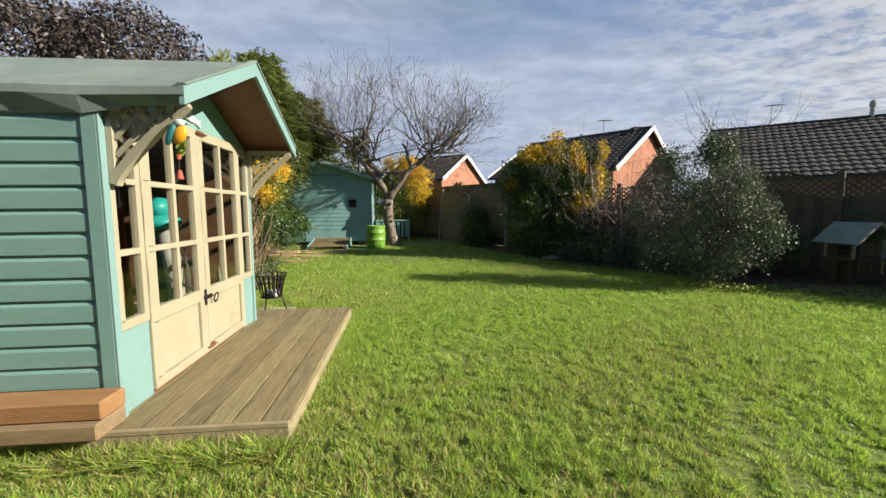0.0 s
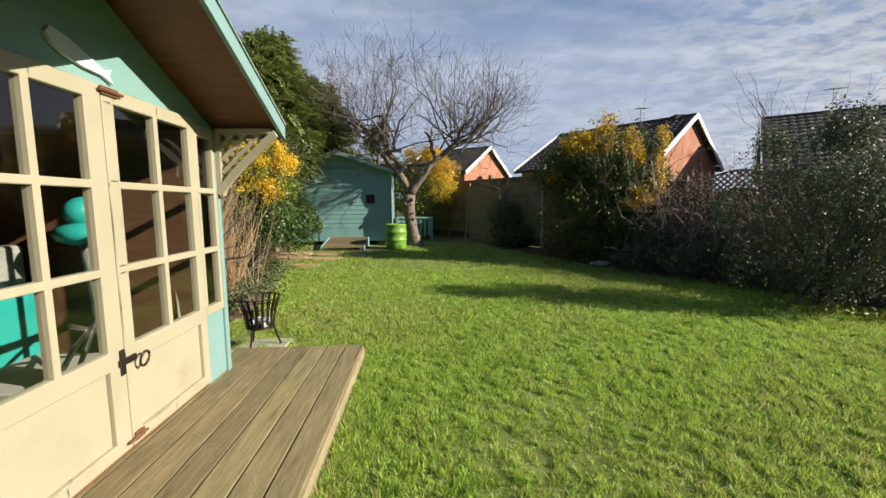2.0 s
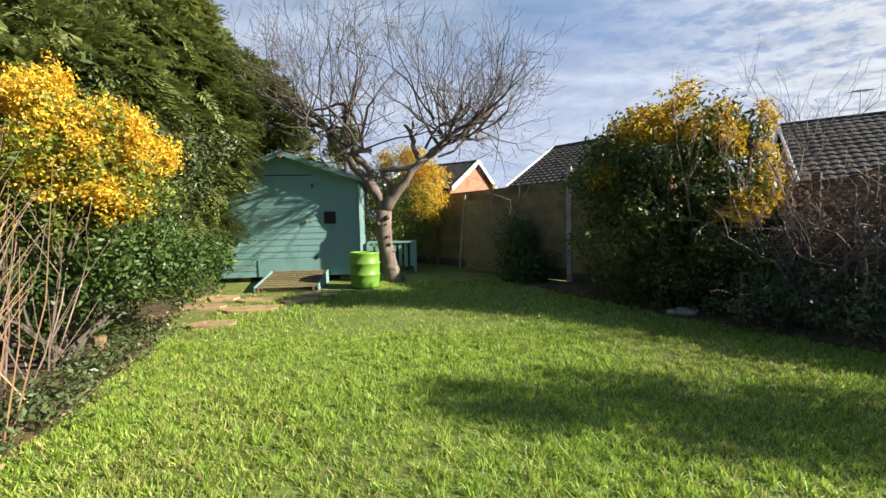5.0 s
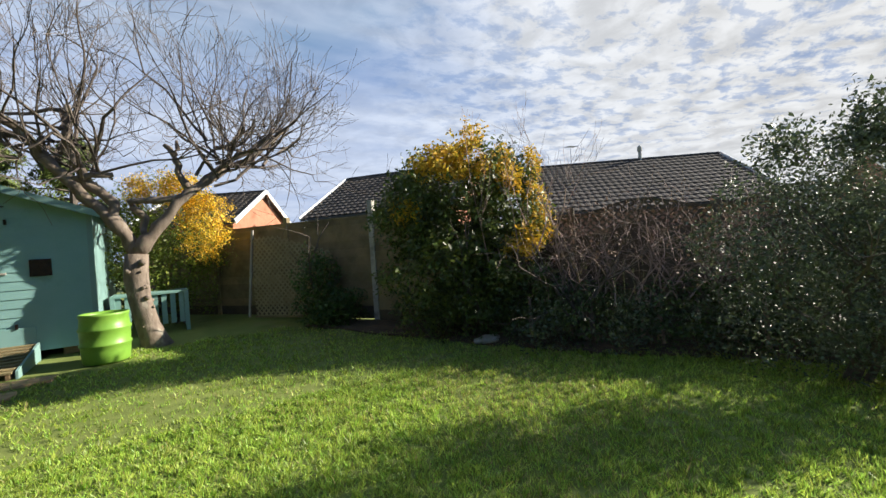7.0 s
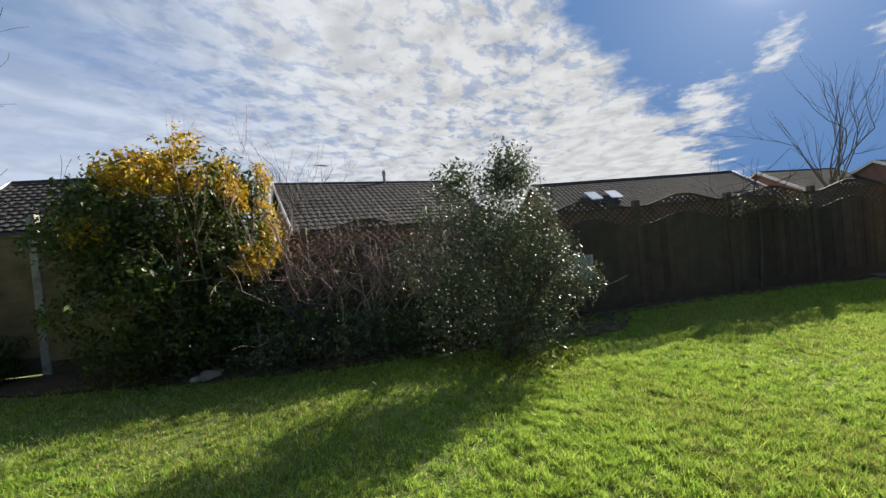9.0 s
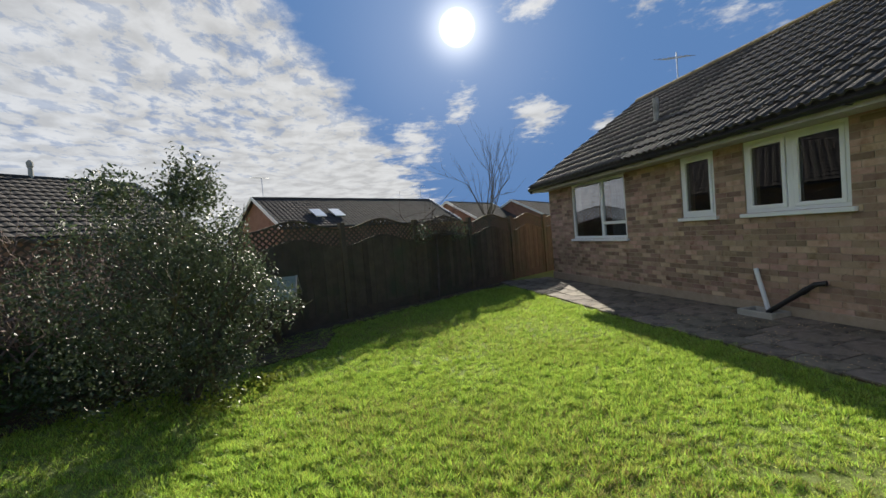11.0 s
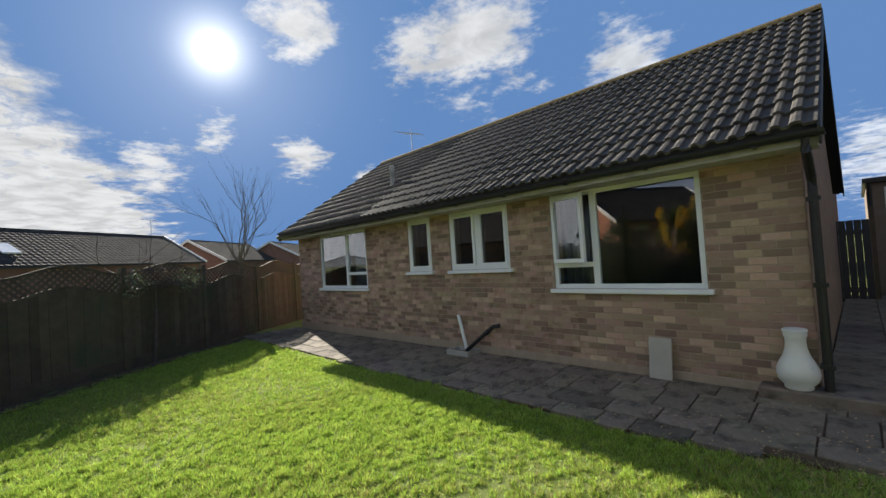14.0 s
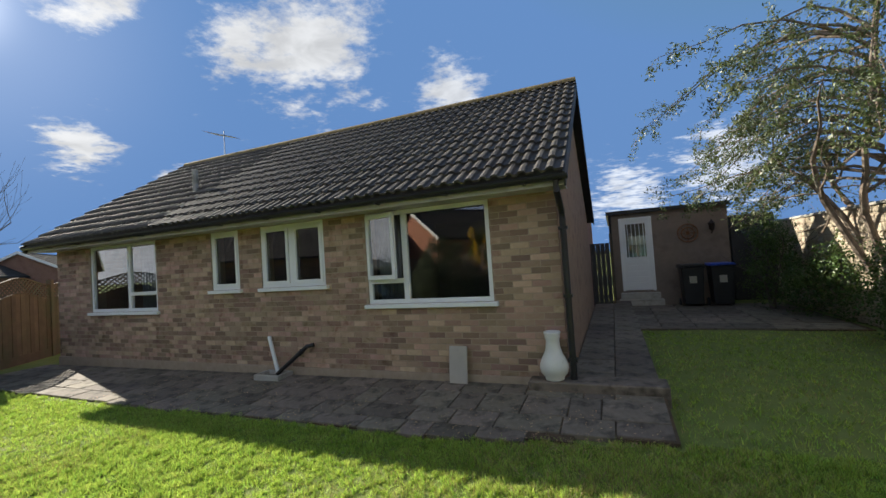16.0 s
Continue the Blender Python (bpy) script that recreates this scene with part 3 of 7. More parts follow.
# near-white base puts the glare on the panes into their colour
M_SKYLIGHT = mat("glare_white_rooflight", (0.78, 0.80, 0.82), (0.84, 0.86, 0.88), 2.0, 0.22, 0.0, spec=0.9)

# ---------------- ground ----------------
def build_ground():
    xs = np.concatenate([[-900, -300, -120, -60, -30, -15], np.arange(-8, 16.1, 0.4), [22, 35, 60, 120, 300, 900]])
    ys = np.concatenate([[-900, -300, -120, -60, -30, -15], np.arange(-9, 18.1, 0.4), [24, 35, 60, 120, 300, 900]])
    X, Y = np.meshgrid(xs, ys)
    near = (np.abs(X - 4) < 12) & (np.abs(Y - 4) < 14)
    Z = ground_z(X, Y) - 0.012 + near * 0.010 * np.sin(X * 1.7 + np.sin(Y * 1.3)) * np.sin(Y * 1.9 + 0.6)
    v = np.stack([X, Y, Z], -1).reshape(-1, 3)
    nx = len(xs)
    i = (np.arange(len(ys) - 1)[:, None] * nx + np.arange(nx - 1)[None]).ravel()
    f = np.stack([i, i + 1, i + nx + 1, i + nx], 1)
    tagged(part("ground", None, None, mesh=raw_mesh("ground", v, f, M_LAWN, True)), "mown garden lawn with worn yellowish patches", "lawn", kind="structure")


build_ground()
FD = Vector((0.565, -0.825, 0)).normalized()      # along the boundary fence
FN = Vector((-FD.y, FD.x, 0))                       # outwards
if FN.x < 0:
    FN = -FN
FP = Vector((3.82, 12.28, 0))                       # a post of it


def fence_side(x, y):
    """Metres inside the boundary fence."""
    return -((x - FP.x) * FN.x + (y - FP.y) * FN.y)


def patio_edge(x):
    """Where the patio meets the lawn: it tapers to the corner of the house."""
    return 0.66 + 0.32 * np.clip((x - 0.3) / 1.9, 0, 1) + 0.05 * np.clip((x - 3.8) / 2.5, 0, 1)


def lawn_mask(x, y):
    ok = fence_side(x, y) > 0.35 + 0.5 * (y > 6.0)
    ok &= ~((x > -3.3) & (x < 0.21) & (y > 2.51) & (y < 5.12))
    left = np.where(y < 2.6, -3.3, np.where(y < 5.2, -0.7, -1.25 - 0.17 * np.clip(y - 5.2, 0, 4)))
    ok &= x > left + 0.12 * np.sin(y * 5.0)
    ok &= ~((x > 0.15) & (y < patio_edge(x) + 0.01 + 0.03 * np.sin(x * 9) + 0.03 * np.sin(x * 31 + y * 20)))
    ok &= y > -4.4
    ok &= y < 12.9 + 0.1 * np.sin(x * 6)
    ok &= ~((x < 0.2) & (y > 12.1))
    return ok


def build_grass():
    rng = np.random.default_rng(5)
    pts = []
    for n, (x0, x1, y0, y1), k, r in ((58000, (-1.0, 5.5, 0.6, 6.0), 10, 0.016), (27000, (-2.2, 6.0, 5.8, 9.5), 8, 0.022), (8000, (-2.0, 6.0, 9.0, 13.0), 6, 0.03), (29000, (5.4, 10.5, 0.7, 6.2), 9, 0.020), (4500, (-3.4, 0.3, -4.5, 1.5), 7, 0.025), (2500, (-3.4, 0.1, 1.2, 2.7), 9, 0.02)):
        p = np.stack([rng.uniform(x0, x1, n), rng.uniform(y0, y1, n)], 1)
        p = np.repeat(p, k, 0) + rng.normal(0, r, (n * k, 2))
        pts.append(p[lawn_mask(p[:, 0], p[:, 1])])
    # longer tufts along the deck's edges
    n = 5000
    e = np.stack([rng.uniform(-2.0, 0.2, n), 2.49 - np.abs(rng.normal(0, 0.06, n))], 1)
    e2 = np.stack([0.225 + np.abs(rng.normal(0, 0.05, n)), rng.uniform(2.5, 5.3, n)], 1)
    long_from = sum(len(p) for p in pts)
    p = np.concatenate(pts + [e, e2])
    n = len(p)
    patch = np.sin(p[:, 0] * 1.3 + 1.1 * np.sin(p[:, 1] * 0.9)) * np.sin(p[:, 1] * 1.1 + 0.7 * np.sin(p[:, 0] * 1.7))
    lump = np.zeros(n)
    wx = p[:, 0] + 0.06 * np.sin(p[:, 1] * 7.1 + 2 * np.sin(p[:, 0] * 3.3)) + 0.03 * np.sin(p[:, 1] * 23.0)
    wy = p[:, 1] + 0.06 * np.sin(p[:, 0] * 6.3 + 2 * np.sin(p[:, 1] * 2.9)) + 0.03 * np.sin(p[:, 0] * 26.0)
    for wl, amp in ((0.27, 0.6), (0.17, 0.8), (0.115, 1.0), (0.075, 1.0)):
        for k in range(4):
            ang, ph = rng.uniform(0, 6.283), rng.uniform(0, 6.283)
            lump += amp * np.sin((wx * np.cos(ang) + wy * np.sin(ang)) * 6.283 / wl + ph)
    lump = np.clip(0.5 + lump / 6.0, 0, 1)
    h = rng.uniform(0.009, 0.029, n) * (1 + 0.3 * patch) * (0.55 + 0.55 * lump)
    h[long_from:] = rng.uniform(0.03, 0.10, n - long_from)
    h[long_from + len(e):] *= 0.5
    a = rng.uniform(0, 6.283, n)
    lean = rng.normal(0, 1.15, (n, 2)) * h[:, None]
    w = rng.uniform(0.0019, 0.0042, n) + h * 0.02 + 0.0012 * np.clip(p[:, 1] - 4, 0, 8) / 3
    z = ground_z(p[:, 0], p[:, 1]) - 0.012
    v = np.empty((n, 3, 3))
    v[:, 0] = np.stack([p[:, 0] - np.cos(a) * w, p[:, 1] - np.sin(a) * w, z], 1)
    v[:, 1] = np.stack([p[:, 0] + np.cos(a) * w, p[:, 1] + np.sin(a) * w, z], 1)
    v[:, 2] = np.stack([p[:, 0] + lean[:, 0], p[:, 1] + lean[:, 1], z + h + 0.002 + 0.030 * lump], 1)
    # yellowed blades, thickest in worn patches
    worn = np.sin(p[:, 0] * 0.9 + 2.0 * np.sin(p[:, 1] * 0.55 + 0.4)) * np.sin(p[:, 1] * 0.8 + 1.6 * np.sin(p[:, 0] * 0.7))
    worn = worn + 0.5 * np.sin(p[:, 0] * 4.1 + 2 * np.sin(p[:, 1] * 3.3)) * np.sin(p[:, 1] * 4.7 + np.sin(p[:, 0] * 2.9))
    walked = np.exp(-((p[:, 0] - 1.3) / 1.5) ** 2 - ((p[:, 1] - 3.0) / 2.2) ** 2)
    dry = rng.uniform(0, 1, n) < np.clip(0.05 + 0.22 * worn + 0.20 * walked, 0.02, 0.42)
    d = v[dry]
    tagged(part("dry_grass", None, None, mesh=raw_mesh("dry_grass", d.reshape(-1, 3), np.arange(3 * len(d)).reshape(-1, 3), M_STRAW)), "straw-coloured dead blades in the lawn", "grass", kind="stuff")
    v = v[~dry]
    n = len(v)
    tagged(part("grass", None, None, mesh=raw_mesh("grass", v.reshape(-1, 3), np.arange(3 * n).reshape(-1, 3), M_GRASS)), "short green lawn grass with yellowed patches", "grass", kind="stuff")


build_grass()


def patch_sheet(name, outline, z, material, label, category, seed):
    """A thin, uneven sheet of soil with a ragged outline."""
    rng = np.random.default_rng(seed)
    bm = bmesh.new()
    ring = []
    for (x0, y0), (x1, y1) in zip(outline, outline[1:] + outline[:1]):
        n = max(2, int(math.hypot(x1 - x0, y1 - y0) / 0.25))
        for i in range(n):
            ring.append((x0 + (x1 - x0) * i / n + rng.normal(0, 0.035), y0 + (y1 - y0) * i / n + rng.normal(0, 0.035)))
    top = [bm.verts.new((x, y, float(ground_z(x, y)) + z)) for x, y in ring]
    bot = [bm.verts.new((x, y, float(ground_z(x, y)) - 0.05)) for x, y in ring]
    bm.faces.new(top)
    for i in range(len(ring)):
        j = (i + 1) % len(ring)
        bm.faces.new((top[i], bot[i], bot[j], top[j]))
    return solo(name, bm, material, label, category, kind="structure")


def along(s, off=0.0, z=0.0):
    """A place s metres along the fence from its marked post, off metres inwards."""
    p = FP + FD * s - FN * off
    return (p.x, p.y, z)


patch_sheet("flower_bed", [(-1.2, 5.3), (-1.55, 7.5), (-1.95, 9.3), (-2.6, 11.2), (-2.9, 13.2), (-6.5, 13.2), (-6.5, 5.3)], 0.012, M_SOIL, "bare brown soil bed under shrubs", "flower bed", 3)
patch_sheet("flower_bed", [along(-1.0, 0.1)[:2], along(-1.0, 0.7)[:2], along(3.0, 1.25)[:2], along(7.6, 1.5)[:2], along(8.2, 0.5)[:2], along(14.0, 0.35)[:2], along(14.0, 0.1)[:2]], 0.014, M_SOIL, "dark soil border along the fence", "flower bed", 4)
# ---------------- the bungalow ----------------
WX0, WX1, WY = 1.13, 11.10, -0.40          # front wall from corner to corner, its face
RIDGE_Y, RIDGE_Z, EAVE_Y, EAVE_Z = -3.45, 4.72, 0.06, 2.44
WINDOWS = [(1.93, 3.68, 1.07, 2.30), (4.38, 5.58, 1.36, 2.30), (6.04, 6.66, 1.36, 2.30), (8.03, 9.98, 1.05, 2.30)]


def build_house():
    house = thing("bungalow", (6, -3.5, 0), "buff brick bungalow with dark concrete tile roof", "house")
    # wall behind the bricks, in strips round the openings
    bm = bmesh.new()
    us = [WX0 + 0.012] + [v for w in WINDOWS for v in w[:2]] + [WX1 - 0.012]
    zs = [-0.10, 1.05, 1.07, 1.36, 2.30, 2.42]
    holes = []
    for k, w in enumerate(WINDOWS):
        holes += [(2 * k + 1, j) for j in range(1, 4) if zs[j] >= w[2] - 0.001]
    lattice_frame(bm, "y", WY - 0.26, WY - 0.0045, us, zs, holes)
    wall = part("front_wall", bm, M_MORTAR, house, "buff brick wall with sandy mortar")
    bm = bmesh.new()
    box(bm, WX0 + 0.25, WX1 - 0.25, -6.6, -6.4, -0.1, 2.42)
    part("back_wall", bm, M_BRICK_I, house)
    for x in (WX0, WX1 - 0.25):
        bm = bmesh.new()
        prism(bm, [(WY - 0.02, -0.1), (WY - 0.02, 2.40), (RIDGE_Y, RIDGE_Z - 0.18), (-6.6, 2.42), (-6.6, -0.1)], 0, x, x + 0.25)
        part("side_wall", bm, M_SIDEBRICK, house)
    # unseen rear wing behind the ridge, added to shade the block wall
    bm = bmesh.new()
    prism(bm, [(-6.61, -0.1), (-6.61, 3.1), (-8.0, 4.38), (-9.6, 2.75), (-9.6, -0.1)], 0, WX0 + 0.02, 9.0)
    part("rear_wing", bm, M_BRICK_I, house)
    bm = bmesh.new()
    prism(bm, [(-6.7, 3.06), (-8.0, 4.42), (-9.85, 2.52), (-9.85, 2.62), (-8.0, 4.52), (-6.7, 3.16)], 0, WX0 - 0.03, 9.1)
    part("rear_roof", bm, M_TILE_I, house)
    bm = bmesh.new()
    box(bm, WX0 - 0.015, WX1, WY, WY + 0.03, -0.1, 0.19)
    part("plinth", bm, M_MORTAR, house, "sandy rendered plinth", bevel=0.006)
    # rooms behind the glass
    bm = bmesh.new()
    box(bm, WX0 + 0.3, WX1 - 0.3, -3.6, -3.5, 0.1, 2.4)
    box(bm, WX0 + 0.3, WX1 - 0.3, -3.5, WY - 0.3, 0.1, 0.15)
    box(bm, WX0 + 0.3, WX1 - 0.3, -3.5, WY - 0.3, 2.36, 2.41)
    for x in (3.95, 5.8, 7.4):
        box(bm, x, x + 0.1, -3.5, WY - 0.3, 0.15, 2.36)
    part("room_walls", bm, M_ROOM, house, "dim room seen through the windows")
    # windows
    for k, (x0, x1, z0, z1) in enumerate(WINDOWS):
        bm = bmesh.new()
        y0, y1 = WY - 0.08, WY - 0.02
        f = 0.055
        bar = {0: 3.10, 1: 5.00, 2: None, 3: 8.83}[k]
        us = [x0, x0 + f] + ([bar - 0.04, bar + 0.04] if bar else []) + [x1 - f, x1]
        zs = [z0, z0 + f] + ([1.34, 1.40] if k in (0, 3) else []) + [z1 - f, z1]
        if k == 2:
            holes = [(1, 1)]
        elif k == 1:
            holes = [(1, 1), (3, 1)]
        else:
            split, whole = (3, 1) if k == 0 else (1, 3)
            holes = [(split, 1), (split, 3), (whole, 1), (whole, 2), (whole, 3)]
        lattice_frame(bm, "y", y0, y1, us, zs, holes)
        win = part("window", None, None, house, mesh=mesh_of("window", bm, M_UPVC, 0.004))
        bm = bmesh.new()
        box(bm, x0 - 0.06, x1 + 0.04, WY - 0.06, WY + 0.06, z0 - 0.055, z0 - 0.003)
        part("sill", bm, M_UPVC, win, bevel=0.006)
        spans = {0: [(x0, 3.10, z0, z1), (3.10, x1, z0, 1.37)], 1: [(x0, 5.0, z0, z1), (5.0, x1, z0, z1)], 2: [(x0, x1, z0, z1)], 3: [(8.83, x1, z0, z1), (x0, 8.83, 1.37, z1), (x0, 8.83, z0, 1.37)]}[k]
        for a, b, c, d in spans:
            bm = bmesh.new()
            pane_quad(bm, "y", WY - 0.05, a + 0.04, b - 0.04, c + 0.04, d - 0.05)
            part("pane", bm, M_GLASS, win).visible_shadow = False
        # opening sashes: their own frames, proud of the wall
        for a, b, c, d in {0: [], 1: [(x0, 5.0, z0, z1), (5.0, x1, z0, z1)], 2: [(x0, x1, z0, z1)], 3: []}[k]:
            bm = bmesh.new()
            g = 0.05
            a, b, c, d = a + 0.045, b - 0.045, c + 0.045, d - 0.045
            lattice_frame(bm, "y", WY - 0.045, WY - 0.008, [a, a + g, b - g, b], [c, c + g, d - g, d], [(1, 1)])
            part("sash", bm, M_UPVC, win, bevel=0.004)
        if k == 0:
            # the small casement stands ajar
            m = Matrix.Translation((x1 - 0.03, WY - 0.01, 0)) @ Matrix.Rotation(radians(-16), 4, "Z") @ Matrix.Translation((-(x1 - 0.03), -(WY - 0.01), 0))
            bm = bmesh.new()
            a, b, c, d, g = 3.13, x1 - 0.03, 1.40, 2.26, 0.055
            lattice_frame(bm, "y", WY - 0.02, WY + 0.025, [a, a + g, b - g, b], [c, c + g, d - g, d], [(1, 1)])
            bmesh.ops.transform(bm, matrix=m, verts=bm.verts[:])
            sash = part("casement", bm, M_UPVC, win, "white casement standing ajar", bevel=0.004)
            bm = bmesh.new()
            pane_quad(bm, "y", WY + 0.002, a + g - 0.01, b - g + 0.01, c + g - 0.01, d - g + 0.01)
            bmesh.ops.transform(bm, matrix=m, verts=bm.verts[:])
            part("pane", bm, M_GLASS, sash).visible_shadow = False
    # grey curtains inside the outer windows
    for x0, x1, z0, z1 in ((3.15, 3.62, 1.08, 2.28), (8.06, 8.78, 1.08, 2.28)):
        bm = bmesh.new()
        n = 48
        rows = [[bm.verts.new((x0 + (x1 - x0) * i / n, WY - 0.22 + 0.03 * math.sin(i * 1.15), z)) for i in range(n + 1)] for z in (z0, z1)]
        for i in range(n):
            bm.faces.new((rows[0][i], rows[0][i + 1], rows[1][i + 1], rows[1][i]))
        ob = solo("curtain", bm, M_CURTAIN, "grey curtain drawn aside behind the window", "curtain", group="curtains", smooth=True)
        md = ob.modifiers.new("thick", "SOLIDIFY")
        md.thickness = 0.004
    # roof: boarding under the tiles, fascia, gutter, ridge
    run, rise = EAVE_Y - RIDGE_Y, RIDGE_Z - EAVE_Z
    bm = bmesh.new()
    sl = rise / run
    for s in (1, -1):
        pts = [(RIDGE_Y + s * run, EAVE_Z - 0.06), (RIDGE_Y, RIDGE_Z - 0.06), (RIDGE_Y, RIDGE_Z - 0.10), (RIDGE_Y + s * run, EAVE_Z - 0.10)]
        prism(bm, pts, 0, 0.99, 11.28)
    part("roof_boarding", bm, M_GATE, house)
    bm = bmesh.new()
    box(bm, 0.99, 11.28, EAVE_Y - 0.10, EAVE_Y - 0.075, 2.29, 2.40)
    box(bm, 1.0, 11.26, WY + 0.0, EAVE_Y - 0.10, 2.30, 2.315)
    part("fascia", bm, M_FASCIA, house, "cream fascia board under the gutter")
    bm = bmesh.new()
    box(bm, 0.99, 11.28, EAVE_Y - 0.074, EAVE_Y - 0.045, 2.38, EAVE_Z + 0.035)
    part("eaves_filler", bm, M_GATE, house)
    for x in (0.98, 11.28):
        for s in (1, -1):
            bm = bmesh.new()
            a, b = Vector((x, RIDGE_Y + s * run, EAVE_Z - 0.10)), Vector((x, RIDGE_Y, RIDGE_Z - 0.10))
            beam(bm, a, b, 0.02, 0.16)
            part("barge_board", bm, M_GATE, house, "dark barge board at the gable")
    bm = bmesh.new()
    n = 8
    sect = [(EAVE_Y - 0.02 + 0.055 * math.cos(math.pi + math.pi * i / n), EAVE_Z - 0.05 + 0.055 * math.sin(math.pi + math.pi * i / n)) for i in range(n + 1)]
    inner = [(EAVE_Y - 0.02 + 0.048 * math.cos(math.pi + math.pi * i / n), EAVE_Z - 0.05 + 0.048 * math.sin(math.pi + math.pi * i / n)) for i in range(n, -1, -1)]
    prism(bm, sect + inner, 0, 0.95, 11.30)
    for x in np.arange(1.4, 11, 0.9):
        box(bm, x - 0.015, x + 0.015, EAVE_Y - 0.085, EAVE_Y + 0.04, EAVE_Z - 0.112, EAVE_Z - 0.10)
    part("gutter", bm, M_GUTTER, house, "black half-round gutter")
    bm = bmesh.new()
    px = 1.07
    tube(bm, [(px, EAVE_Y - 0.02, EAVE_Z - 0.10), (px, EAVE_Y - 0.03, EAVE_Z - 0.2), (px, WY + 0.10, 2.05), (px, WY + 0.07, 1.95), (px, WY + 0.07, 0.2), (px, WY + 0.12, 0.06)], 0.036, 10)
    for z in (1.85, 1.1, 0.4):
        box(bm, px - 0.05, px + 0.05, WY + 0.02, WY + 0.11, z, z + 0.035)
    part("downpipe", bm, M_GUTTER, house, "black plastic downpipe")
    for i in range(23):
        bm = bmesh.new()
        x = 0.98 + i * 0.448
        prism(bm, [(RIDGE_Y + 0.13 * math.cos(a), RIDGE_Z - 0.05 + 0.11 * math.sin(a)) for a in np.linspace(0, math.pi, 8)], 0, x, x + 0.443)
        part("ridge_tile", bm, M_RIDGE, house, "lichen-yellowed ridge tile")
    bm = bmesh.new()
    vy = RIDGE_Y + run * 0.62
    vz = RIDGE_Z - rise * 0.62
    tube(bm, [(8.1, vy, vz - 0.05), (8.1, vy, vz + 0.42)], 0.055, 12)
    part("vent_pipe", bm, M_CONC, house, "grey vent pipe through the roof")
    bm = bmesh.new()
    tube(bm, [(9.95, RIDGE_Y - 0.1, RIDGE_Z - 0.1), (9.95, RIDGE_Y - 0.1, RIDGE_Z + 0.75)], 0.016, 6)
    a, b = Vector((9.55, RIDGE_Y - 0.1, RIDGE_Z + 0.50)), Vector((10.45, RIDGE_Y - 0.1, RIDGE_Z + 0.78))
    tube(bm, [a, b], 0.011, 5)
    for i in range(7):
        p = a.lerp(b, i / 6)
        tube(bm, [p + Vector((0, -0.16 - 0.015 * i, 0)), p + Vector((0, 0.16 + 0.015 * i, 0))], 0.006, 4)
    solo("tv_aerial", bm, M_STEEL, "television aerial on the bungalow ridge", "aerial")
    return house, wall


HOUSE, FRONT_WALL = build_house()

# pipes, board and urn at the foot of the wall
bm = bmesh.new()
tube(bm, [(5.42, -0.33, 0.64), (5.26, -0.31, 0.11)], 0.028, 10)
solo("waste_pipe", bm, M_UPVC, "grey plastic waste pipe leaning on the brick wall", "pipe")
bm = bmesh.new()
tube(bm, [(4.62, -0.36, 0.52), (4.72, -0.33, 0.50), (5.24, -0.27, 0.10)], 0.030, 10)
tube(bm, [(4.80, -0.32, 0.44), (4.86, -0.32, 0.39)], 0.036, 10)
solo("waste_pipe", bm, M_GUTTER, "dark plastic waste pipe sloping to a drain", "pipe")
bm = bmesh.new()
corners = [(5.02, -0.36), (5.48, -0.36), (5.48, -0.06), (5.02, -0.06)]
ring = [[bm.verts.new((x + dx * s_, y + dy * s_, z)) for (x, y), (dx, dy) in zip(corners, ((1, 1), (-1, 1), (-1, -1), (1, -1)))] for s_, z in ((0.0, 0.04), (0.0, 0.14), (0.04, 0.14), (0.04, 0.04))]
for p_, q_ in zip(ring, ring[1:] + ring[:1]):
    for i in range(4):
        bm.faces.new((p_[i], p_[(i + 1) % 4], q_[(i + 1) % 4], q_[i]))
solo("drain_surround", bm, M_CONC, "low concrete gully surround on the patio", "drain", bevel=0.005)
bm = bmesh.new()
m = Matrix.Translation((2.41, -0.285, 0.105)) @ Matrix.Rotation(radians(8), 4, "X")
box(bm, -0.115, 0.115, -0.012, 0.012, 0.0, 0.44, m)
solo("board", bm, M_BOARD, "grey-beige board leaning against the brick wall", "board", bevel=0.003)
bm = bmesh.new()
lathe(bm, [(0.095, 0.0), (0.105, 0.015), (0.098, 0.03), (0.140, 0.075), (0.155, 0.13), (0.150, 0.18), (0.125, 0.24), (0.098, 0.29), (0.080, 0.35), (0.074, 0.41), (0.076, 0.45), (0.088, 0.475), (0.080, 0.485), (0.092, 0.51), (0.090, 0.525), (0.06, 0.53), (0.055, 0.48)], (1.27, -0.295, 0.206), 32)
solo("urn", bm, M_URN, "tall white weathered ceramic urn on the patio", "urn", smooth=True)


def patio_z(x, y):
    """The slabs fall away from the wall to the lawn."""
    return 0.018 + max(0.0, 0.98 - y) / 1.38 * (0.105 - 0.010 * (x - 1))


